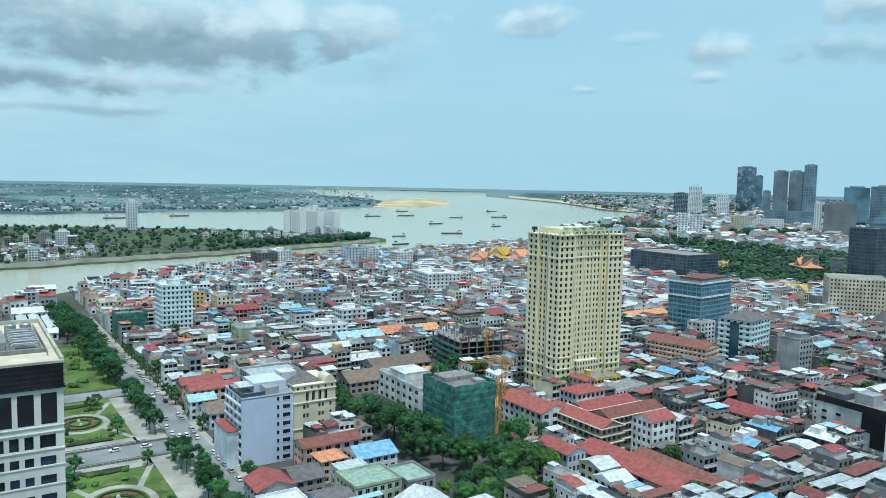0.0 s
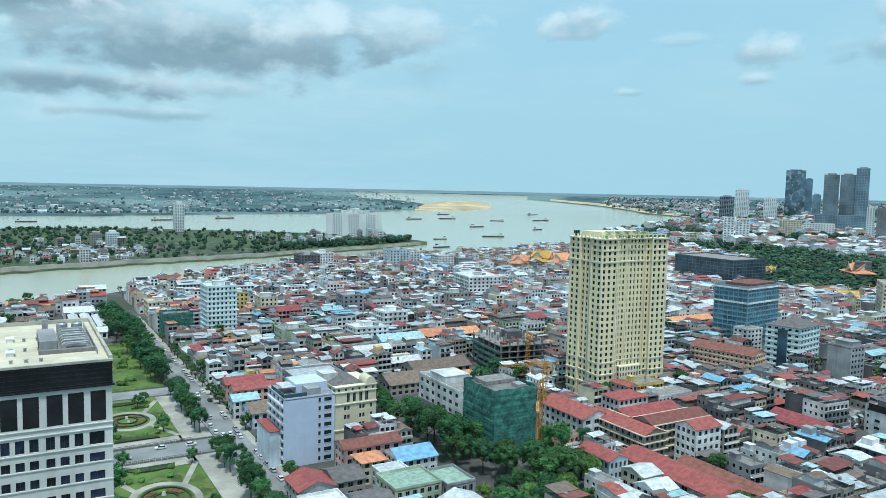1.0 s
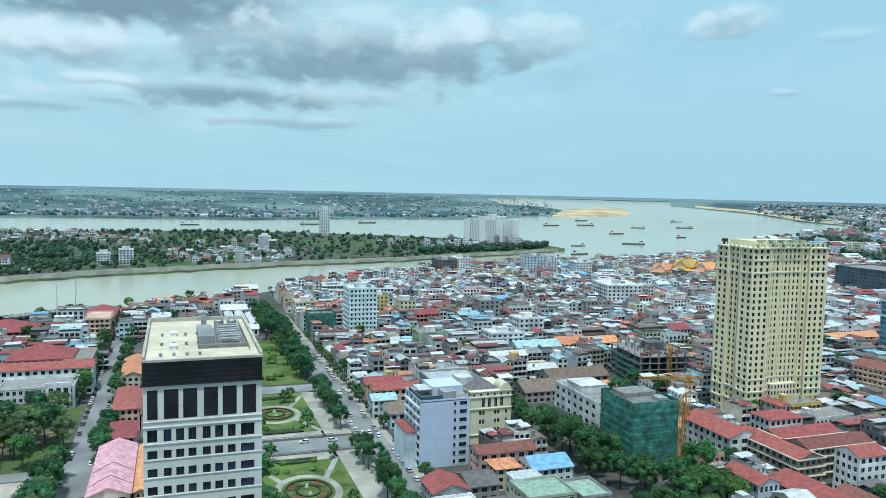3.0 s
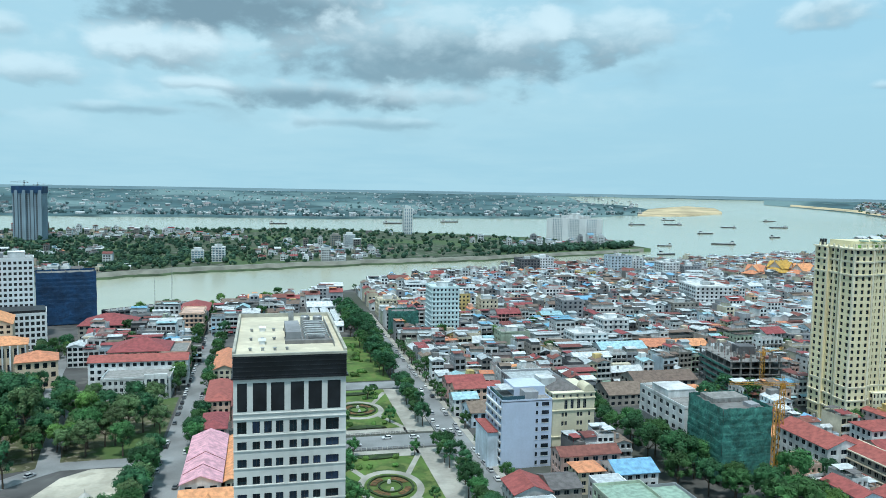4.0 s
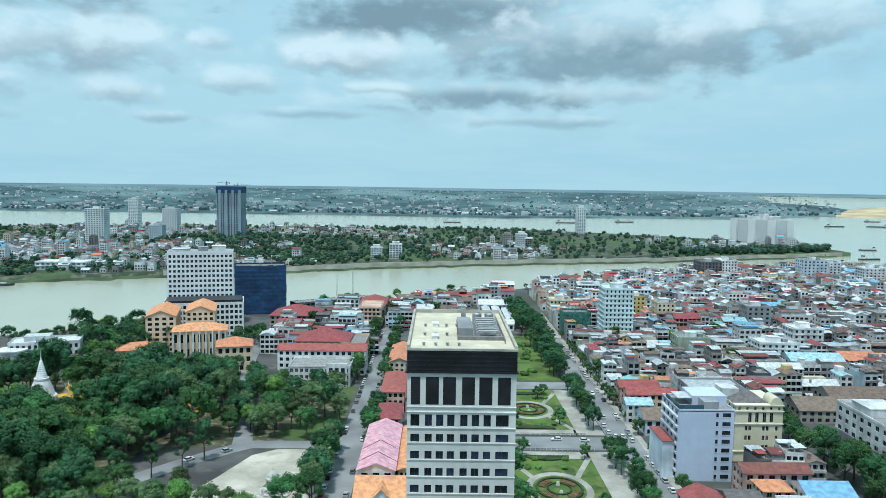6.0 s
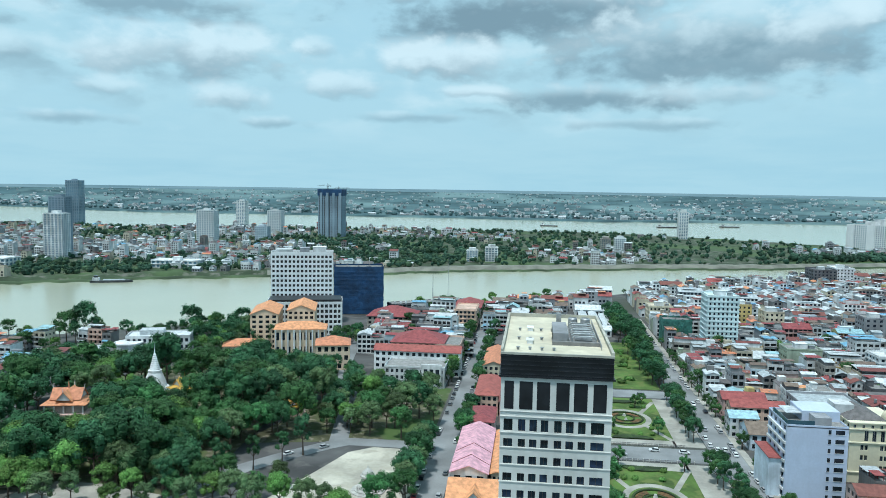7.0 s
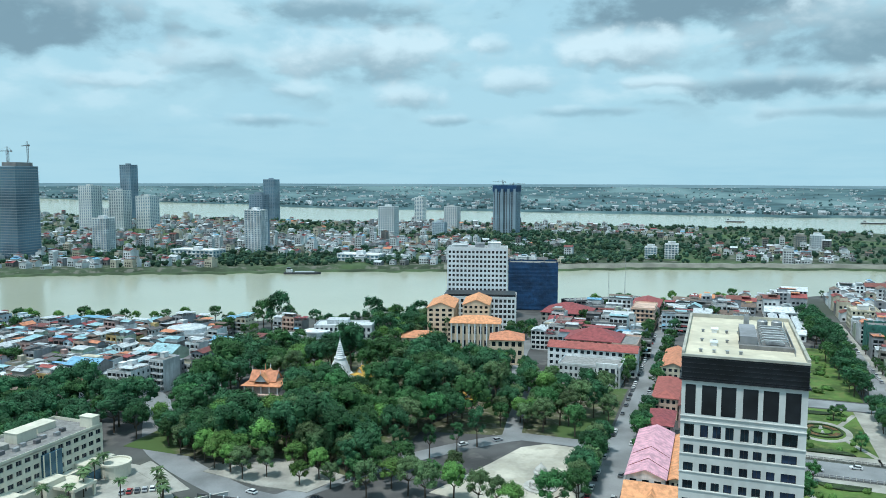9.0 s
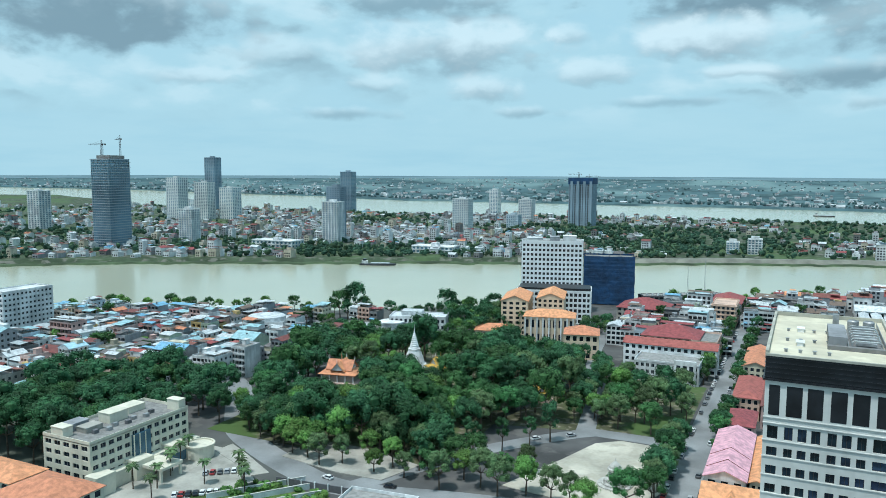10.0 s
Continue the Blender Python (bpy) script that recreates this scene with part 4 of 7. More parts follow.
def crane(x, y, h, jib, turn, label="yellow lattice tower crane", colour=None, wide=.8, z=0.0):
    """A tower crane of lattice bars."""
    t = thing("tower_crane", label, "crane", x, y, z, turn)
    m = colour or CRANE_YELLOW

    def lattice(a, b, w, name, step):
        a, b = Vector(a), Vector(b)
        d = b - a
        ln = d.length
        d.normalize()
        u = Vector((1, 0, 0)) if abs(d.x) < .5 else Vector((0, 1, 0))
        v = d.cross(u)
        s = Shape()
        c = [u * w + v * w, u * w - v * w, -u * w - v * w, -u * w + v * w]
        r = w * .16
        for q in c:
            s.tube(a + q, b + q, r, r, 4, cap=False)
        k = max(2, int(ln / step))
        for i in range(k):
            p0, p1 = a + d * ln * i / k, a + d * ln * (i + 1) / k
            for j in range(4):
                s.tube(p0 + c[j], p1 + c[(j + 1) % 4], r * .7, r * .7, 3, cap=False)
        part(name, s, [m], t)
    lattice((0, 0, 0), (0, 0, h), wide, "mast", wide * 2.4)
    if jib:
        lattice((-jib * .3, 0, h), (jib, 0, h), wide * .6, "jib", wide * 2)
        lattice((0, 0, h), (0, 0, h + jib * .16), wide * .5, "apex", wide * 2)
        part("cab", slab(-1, .6, -1.4, -.4, h - 2, h), [m], t)
        part("counterweight", slab(-jib * .3, -jib * .24, -.8, .8, h - 1.8, h), [P["concrete"]], t)
        s = Shape()
        s.tube((0, 0, h + jib * .16), (jib * .7, 0, h + .6), .08, .08, 4), s.tube((0, 0, h + jib * .16), (-jib * .28, 0, h + .6), .08, .08, 4)
        part("stay", s, [METAL], t)


crane(188.2, 243.5, 31.5, 0, 0)
crane(208, 266, 31, 22, 165)
b = block("office_block", "white office block with square windows and a roof storey", 169.5, 188, 276, 314, 19.5, W, cols=(3, 7), rows=5, ww=.5, wh=.5, each=True, parapet=1.2, tops=((-7, 6, -2, 12, 3.2, W, "roof_storey"),))
part("lower_wall", slab(-9.45, 9.45, -19.2, 19.2, 0, 9), [P["grey"]], b)
keep(166, 190, 270, 316)


def shell(x0, x1, y0, y1, h, rows):
    t = thing("concrete_shell", "unfinished dark concrete building frame with open floors", "building", (x0 + x1) / 2, (y0 + y1) / 2, 0, -8)
    w, d = (x1 - x0) / 2, (y1 - y0) / 2
    for r in range(rows + 1):
        part("floor_slab", slab(-w, w, -d, d, h * r / rows - .35 + .4, h * r / rows + .4), [P["concrete"]], t)
    for i in range(7):
        for j in range(6):
            x, y = -w + .8 + (2 * w - 1.6) * i / 6, -d + .8 + (2 * d - 1.6) * j / 5
            part("column", slab(x - .45, x + .45, y - .45, y + .45, 0, h + 1.2 + 2.8 * ((i * 7 + j * 3) % 3 > 0)), [P["concrete"]], t)
    for r in range(1, rows):
        part("net", slab(-w - .3, -w - .2, -d, d * (.2 + .2 * r), h * r / rows - 1, h * r / rows + .3), [NET_GREEN], t)
    part("core_wall", slab(-4, 6, -3, 6, 0, h + 5), [P["dark"]], t)
    for i in range(6):
        part("formwork", slab(-w + 3 + 5 * i, -w + 6 + 5 * i, -d + 3 + 3 * (i % 3), -d + 7 + 3 * (i % 3), h + .4, h + 1.6), [R["brown"] if i % 2 else R["rust"]], t)
    s = Shape()
    for i in range(60):
        x, y = -w + .6 + (2 * w - 1.2) * (i % 10) / 9, -d + .6 + (2 * d - 1.2) * (i // 10) / 5
        s.tube((x, y, h), (x, y, h + 3.5), .08, .05, 3)
    tagged(part("rebar", s, [R["rust"]], t), kind="stuff")


shell(247, 281, 352, 392, 18.0, 5)
crane(262, 352, 24, 18, 20)
keep(243, 284, 348, 396)

OFFICE_GLASS = mat("office_glass", (.10, .24, .33), .12, .3, .08, 1, rand=.2)
TEAL = mat("teal_cladding", (.17, .29, .35), .5, .1, .1, 1)
b = block("glass_office", "blue glass office block with pale bands and a red roof", 450, 492, 353, 380, 42, TEAL, OFFICE_GLASS, (12, 7), 12, .9, .72, .14, turn=8, parapet=1.4, each=False, roof_mat=R["concrete"])
part("top_roof", slab(-14, 20, -11, 9, 42, 44.4), [R["rust"]], b, "red-brown roof storey")
for z in (30.6, 40.8):
    part("band", slab(-21.5, 21.5, -14, 14, z, z + 1.1), [W], b)
keep(446, 496, 348, 386)
PALE_AQUA = mat("pale_aqua_render", (.60, .72, .74), .8, .08, .1, 1, streak=.15)
b = block("office_block", "pale aqua office block with balconies and a grey hipped roof", 413, 439, 285, 307, 28, PALE_AQUA, cols=(6, 5), rows=8, ww=.5, wh=.4, turn=10, roof="hip", roof_mat=R["slate"], slabs=.3)
part("glass_strip", slab(-13.35, -12.9, -3, 3, 0, 26), [GLASS_BLUE], b)
keep(398, 446, 282, 318)
block("hotel", "pale hotel block with a grid of small dark windows", 606, 650, 318, 350, 39, P["cream"], cols=(16, 9), rows=12, ww=.45, wh=.48, turn=-52)
keep(600, 656, 306, 360)
b = block("apartment_block", "slim grey apartment tower with a blank side", 402, 415, 243, 257, 25, P["grey"], cols=(4, 0), rows=8, each=False, tops=((-4, 4, -6, 4, 3, P["grey"], "lift_house"),))
keep(398, 424, 238, 266)
b = block("shop_building", "white building with a black upper band and side", 319.7, 337.7, 152.7, 183.7, 19, W, cols=(0, 0), rows=6, ww=.4, wh=.4, each=True, turn=-4, parapet=.5)
part("black_band", slab(-9.35, -9.05, -15.6, 15.6, 17.4, 20.4), [BLACK_BAND], b, "black cladding band below the roof")
part("black_strip", slab(-9.38, -9.05, -15.6, -9.5, 3.5, 17.4), [BLACK_BAND], b, "black cladding strip")
part("black_strip", slab(-9.38, -9.05, -9.5, -5.5, 9.5, 17.4), [BLACK_BAND], b)
part("black_band", slab(-9.3, 9.1, -15.85, -15.55, 16.2, 20.4), [BLACK_BAND], b, "black cladding band below the roof")
part("black_strip", slab(2.5, 9.1, -15.85, -15.55, 3.5, 16.2), [BLACK_BAND], b, "black cladding strip")
for i in range(4):
    for y in (10.5, 4.0):
        part("window", slab(-9.2, -9.02, y, y + 2.2, 3.6 + 3.1 * i, 4.7 + 3.1 * i), [GLASS], b)
    part("window", slab(-6, -4, -15.7, -15.52, 3.6 + 3.1 * i, 4.8 + 3.1 * i), [GLASS], b)
part("lift_house", slab(-3, 5, -6, 2, 19, 23.5), [P["grey"]], b)
part("roof_shed", slab(-6, 6, 5, 14, 19, 21.8), [P["dark"]], b)
keep(308, 344, 154, 194)
block("office_block", "peach office block with a rust-red roof", 368, 384, 284, 324, 15, P["peach"], cols=(5, 14), rows=5, ww=.5, wh=.36, turn=12, slabs=.3, roof="y", roof_mat=R["rust"], each=False)
keep(364, 390, 280, 326)
block("house", "small white cubic building", 440, 456, 340, 352, 15, W, cols=(4, 3))
keep(438, 460, 338, 353)
block("school_building", "long low building with an orange tiled roof", 436, 482, 404, 418, 10, W, cols=(14, 3), rows=3, roof="x", roof_mat=R["orange"])
keep(434, 486, 402, 422)
block("office_block", "dark glass office block", 690, 745, 556, 640, 34, P["dark"], GLASS_BLUE, (10, 16), 9, .9, .8, .1)
keep(686, 750, 552, 645)
block("glass_tower", "dark blue glass tower", 826, 856, 420, 450, 70, P["dark"], GLASS_BLUE, (8, 8), 18, .9, .8, .1)
keep(820, 860, 414, 455)

# riverside on the far side of the park
HOTEL_WHITE = mat("white_render", (.80, .82, .83), .75, .05, .1, 1)
b = block("riverside_hotel", "white riverside hotel tower with a grid of balconies", -201.6, -154.8, 559.8, 579.8, 55, HOTEL_WHITE, DARKWIN, (15, 6), 15, .6, .55, .14, turn=14.5, each=False, depth=1.0, parapet=1.5, tops=((-20, -8, -6, 6, 3, W, "plant_room"), (8, 18, -8, 4, 5, W, "plant_room"), (-2, 5, -4, 6, 4, P["grey"], "plant_room")))
b = block("hotel_podium", "white open concrete podium of the riverside hotel", -193, -139, 524.2, 550.2, 23, HOTEL_WHITE, DARKWIN, (17, 9), 6, .66, .66, .1, turn=14.5, each=False, depth=1.4, parapet=1.0)
part("roof_netting", slab(-26, 26, -9, 12, 23, 25), [BLACK_BAND], b)
netted("wrapped_building", "unfinished block wrapped in dark blue netting", -168, -127, 616, 640, 39, NET_BLUE, 1.5, 14.5, 12)
keep(-212, -115, 515, 650)


def gov(name, label, x0, x1, y0, y1, h, wall, roof_m, roof, cols, rows=None, turn=0.0, **k):
    keep(x0 - 2, x1 + 2, y0 - 2, y1 + 2)
    return block(name, label, x0, x1, y0, y1, h, wall, None, cols, rows, .56, .56, .22, turn, each=k.pop("each", False), roof=roof, roof_mat=roof_m, **k)


MINISTRY = mat("peach_cream_render", (.72, .58, .43), .8, .08, .1, 1, streak=.15)
gov("ministry", "cream ministry wing with an orange tiled roof", -188, -170, 474, 512, 23, MINISTRY, R["orange"], "y", (4, 8), turn=14)
gov("ministry", "cream ministry block with an orange tiled roof", -165, -147, 482, 516, 25, MINISTRY, R["orange"], "y", (5, 9), turn=14)
b = gov("ministry", "cream ministry hall with tall columns and orange roof", -162, -130, 455, 473, 18, MINISTRY, R["orange"], "hip", (9, 4), 2, turn=14)
for i in range(9):
    part("column", slab(-15.4 + 3.75 * i, -14.6 + 3.75 * i, -10.4, -9.6, 0, 17.6), [W], b)
gov("ministry", "cream corner pavilion with an orange hipped roof", -127.5, -107.5, 427, 446, 15, MINISTRY, R["orange"], "hip", (5, 5), 3, turn=14)
gov("annex", "low wing with an orange tiled roof", -194, -170, 450, 466, 7, MINISTRY, R["orange"], "hip", (5, 3), 1, turn=18)
gov("ministry_annex", "long white building with a bright red roof", -90, -40, 424, 437, 14, W, R["red"], "x", (14, 3), 4)
b = gov("ministry_annex", "white office wing with rows of windows", -79, -46, 399, 420, 10.5, W, R["concrete"], "flat", (12, 5), 3, each=True)
part("portico", slab(4, 15, -11.6, -10.4, 0, 13), [W], b)
for i in range(3):
    part("tall_window", slab(5.4 + 3.2 * i, 7.4 + 3.2 * i, -11.75, -11.5, 2, 10.5), [GLASS], b)
gov("villa", "building with a dark red hipped roof", -84, -52, 444, 470, 15, P["peach"], R["red"], "hip", (8, 5), 4)
gov("house", "pale flat-roofed block beside the street", -56, -42, 442, 470, 14, P["peach"], R["concrete"], "flat", (5, 7), 4)
gov("market_hall", "large hall with a dark red hipped roof", -124, -88, 556, 586, 10, P["beige"], R["red"], "hip", (9, 6), 3)
gov("house", "yellow building with balconies", -58, -42, 560, 590, 16, P["peach"], R["orange"], "flat", (5, 6), 5, slabs=.6)
gov("house", "building with a red roof", -64, -42, 610, 650, 10, P["beige"], R["red"], "hip", (6, 6), 3)

# the row between the left street and the tower
b = gov("hall", "hall with a pink metal roof and white gable", -26, -13.5, 249, 297, 13, W, R["pink"], "y", (3, 10), 3)
for y in (-14, -2):
    q = Shape()
    for sg in (-1, 1):
        q.tube((0, y, 15.85), (sg * 6.5, y - 2, 13.15), .1, .1, 5)
    part("roof_rib", q, [R["rust"]], b)
b = gov("colonial_house", "colonial house with an orange tiled roof and white gables", -25, -8, 229, 247, 12, P["cream"], R["orange"], "x", (6, 5), 3, each=True)
q = Shape()
q.gable(-3, 3, -10, -2, 12, 3, "y", 0, 1)
part("dormer", q, [R["orange"], W], b, "white dormer gable")
gov("colonial_house", "side wing with an orange tiled roof", -12.5, -8.4, 252, 298, 12, P["cream"], R["orange"], "y", (2, 10), 3)
gov("house", "house with a red tiled roof", -25, -15, 316, 338, 9.5, P["pink"], R["red"], "hip", (4, 6), 3)
gov("house", "house with a bright red hipped roof", -26, -15, 355, 393, 10, P["peach"], R["red"], "hip", (4, 9), 3)
gov("house", "house with a dark red roof", -14, -6, 345, 395, 10, P["pink"], R["rust"], "y", (3, 9), 3)
gov("colonial_house", "cream house with orange gabled roofs", -26, -14, 406, 450, 12, P["cream"], R["orange"], "y", (4, 8), 4)

# the long hotel by the park
HOTEL_CREAM = mat("hotel_render", (.65, .62, .51), .85, .08, .1, 1, streak=.2)
b = block("park_hotel", "cream hotel with terraces and rows of dark windows", -238, -214.5, 173, 218, 17, HOTEL_CREAM, GLASS, (5, 13), 5, .66, .5, .26, each=True, parapet=1.1, sides="se", tops=((-10, -5, -16, -9, 2.6, P["grey"], "plant_room"), (-4, 1, -15, -8, 1.8, P["beige"], "plant_room"), (-6, 0, -4, 4, 3.6, HOTEL_CREAM, "lift_house"), (-9, -3, 7, 15, 2.4, HOTEL_CREAM, "plant_room"), (5, 11, 18.5, 22, 4, HOTEL_CREAM, "stair_head"), (-8, -2, -22, -18, 3.5, HOTEL_CREAM, "stair_head")))
for i in range(7):
    part("air_unit", slab(2.5 + 1.9 * (i % 2), 3.9 + 1.9 * (i % 2), -14 + 4.2 * i, -12 + 4.2 * i, 17, 18.3), [METAL if i % 3 else P["dark"]], b)
for i in range(6):
    part("terrace", slab(11.7, 13 + 2.2 * (1 if i % 2 else 2), -25 + 8.4 * i, -17.2 + 8.4 * i, 0, 7.2 - 1.6 * (i % 2)), [HOTEL_CREAM], b)
part("glass_bay", slab(11.7, 12.6, -5, 3, 4, 15), [GLASS_BLUE], b, "blue glass stair bay")
for i in range(3):
    part("mullion", slab(12.5, 12.8, -4.9 + 2.6 * i, -4.5 + 2.6 * i, 4, 15), [HOTEL_CREAM], b)
part("entrance_canopy", slab(14, 27, -6, 4, 4.4, 5.4), [HOTEL_CREAM], b)
for x in (15, 26):
    for y in (-5.5, 3.5):
        part("canopy_column", slab(x - .4, x + .4, y - .4, y + .4, 0, 4.4), [HOTEL_CREAM], b)
s = Shape()
s.lathe(20, 20, [(5.2, 0), (5.2, 4.6), (5.6, 4.7), (5.6, 5.4), (4.8, 5.4), (4.8, 4.9), (.1, 4.9)], 20)
part("round_terrace", s, [HOTEL_CREAM], b)
part("ground_glazing", slab(17.4, 17.6, 6, 15, .4, 4), [GLASS_BLUE], b)
keep(-246, -180, 166, 228)
gov("hotel_wing", "hotel wing with an orange tiled roof", -221, -195, 142, 162, 11, HOTEL_CREAM, R["orange"], "hip", (6, 5), 3)
gov("hotel_wing", "hotel wing with an orange tiled roof", -262, -223, 150, 163, 11, HOTEL_CREAM, R["orange"], "hip", (8, 3), 3)
sheet_later = [(-213, 172), (-176, 176), (-172, 206), (-196, 226), (-213, 226)]


def stupa(x, y, z):
    t = thing("stupa", "white tapering stupa on a round base", "stupa", x, y, z)
    s = Shape()
    s.lathe(0, 0, [(9, -4), (9, .6), (7.4, .6), (7.4, 2.0), (6.4, 2.0), (6.2, 3.2), (5.4, 3.4)], 20)
    part("base", s, [W], t, smooth=False)
    s = Shape()
    s.lathe(0, 0, [(5.4, 3.4), (4.9, 5.5), (3.9, 8.2), (3.2, 9.8), (2.9, 10.4)], 24)
    part("bell", s, [W], t, smooth=True)
    s = Shape()
    pr = [(3.2, 10.4), (3.2, 11.2), (2.4, 11.4)]
    for i in range(8):
        r = 2.3 - .24 * i
        pr += [(r, 11.4 + .95 * i), (r + .18, 11.7 + .95 * i), (r - .1, 12.2 + .95 * i)]
    s.lathe(0, 0, pr + [(.3, 19.2), (.12, 21.5), (.02, 24)], 18)
    part("spire", s, [W], t)


stupa(-178, 338, 8.2)
GOLD = mat("gilded_tiles", (.55, .33, .06), .55, .25, .5, 2)


def temple(x, y, z, turn, k, roof_m, label, w=8.0, d=6.0):
    """A shrine with stacked, steep roofs and upswept gable finials."""
    t = thing("temple", label, "temple", x, y, z, turn)
    s, g = Shape(), Shape()
    s.box(-w - 1.5, w + 1.5, -d - 1.5, d + 1.5, -3, .8)
    part("terrace", s, [P["pink"]], t)
    part("hall", slab(-w + 1, w - 1, -d + 1, d - 1, .8, 4.6), [P["beige"]], t)
    for i in range(10):
        x0 = -w + .4 + (2 * w - .8) * (i % 5) / 4
        part("column", slab(x0 - .25, x0 + .25, (-d if i < 5 else d) - .25, (-d if i < 5 else d) + .25, .8, 4.6), [W], t)
    q = Shape()
    q.hip(-w, w, -d, d, 4.6, 2.6, 0, 1.0, .25, 5)
    part("lower_roof", q, [roof_m], t)
    q = Shape()
    q.gable(-w * .72, w * .72, -d * .62, d * .62, 6.4, 3.6, "x", 0, 1, .5, .25)
    part("upper_roof", q, [roof_m, W], t)
    q = Shape()
    q.gable(-w * .36, w * .36, -d * .95, d * .95, 6.2, 3.4, "y", 0, 1, .5, .25)
    part("cross_roof", q, [roof_m, W], t)
    for a, b2 in ((-w * .76, 0), (w * .76, 0), (0, -d), (0, d)):
        q = Shape()
        q.tube((a, b2, 9.4), (a * 1.06, b2 * 1.06, 11.8), .22, .03, 5)
        part("finial", q, [W], t)
    q = Shape()
    q.tube((0, 0, 9.6), (0, 0, 13.6), .4, .02, 6)
    part("spire", q, [roof_m], t)
    t.scale = (k, k, k)


temple(-199, 303, 8.5, 12, 1.05, R["orange"], "temple hall with stacked orange tiled roofs")
temple(-163, 338, 8.6, 60, .75, GOLD, "small temple with gilded yellow roofs")
temple(-112, 342, 1.5, 30, .6, GOLD, "small gilded shrine among park trees")

# white riverside villas beyond the park
b = gov("villa", "white curved villa with a pale vaulted roof", -332, -306, 384, 408, 11, W, R["white"], "flat", (6, 5), 3, turn=25, each=False)
q = Shape()
q.lathe(0, 0, [(13, 0), (13, 3), (12.4, 3.4), (8, 4.2), (.05, 4.6)], 20)
q.v = [(x * .95, y * .8, z + 11) for x, y, z in q.v]
part("vaulted_roof", q, [R["white"]], b)
b = gov("villa", "long white riverside villa with verandas", -252, -214, 440, 458, 12.5, W, R["white"], "flat", (12, 4), 3, turn=18)
q = Shape()
q.lathe(-17, -9, [(8, 0), (8, 9), (8.6, 9.2), (8.6, 10), (.1, 10.6)], 18)
part("round_wing", q, [W], b)
part("upper_hall", slab(-12, 2, -2, 8, 12.5, 15.5), [R["white"]], b)
gov("pavilion", "low pavilion with a flat pale roof", -288, -254, 428, 444, 5, P["beige"], R["tin"], "flat", (8, 3), 1, turn=18)
for x0, x1, y0, y1, z in ((36, 58, 560, 572, 5), (38, 44, 578, 640, 5), (46, 52, 578, 636, 5.6), (54, 60, 578, 630, 5), (36, 60, 644, 660, 6)):
    gov("riverside_hall", "low riverside hall with white metal roofs", x0, x1, y0, y1, z, W, R["white"], "x" if x1 - x0 > y1 - y0 else "y", (6, 3), 1)

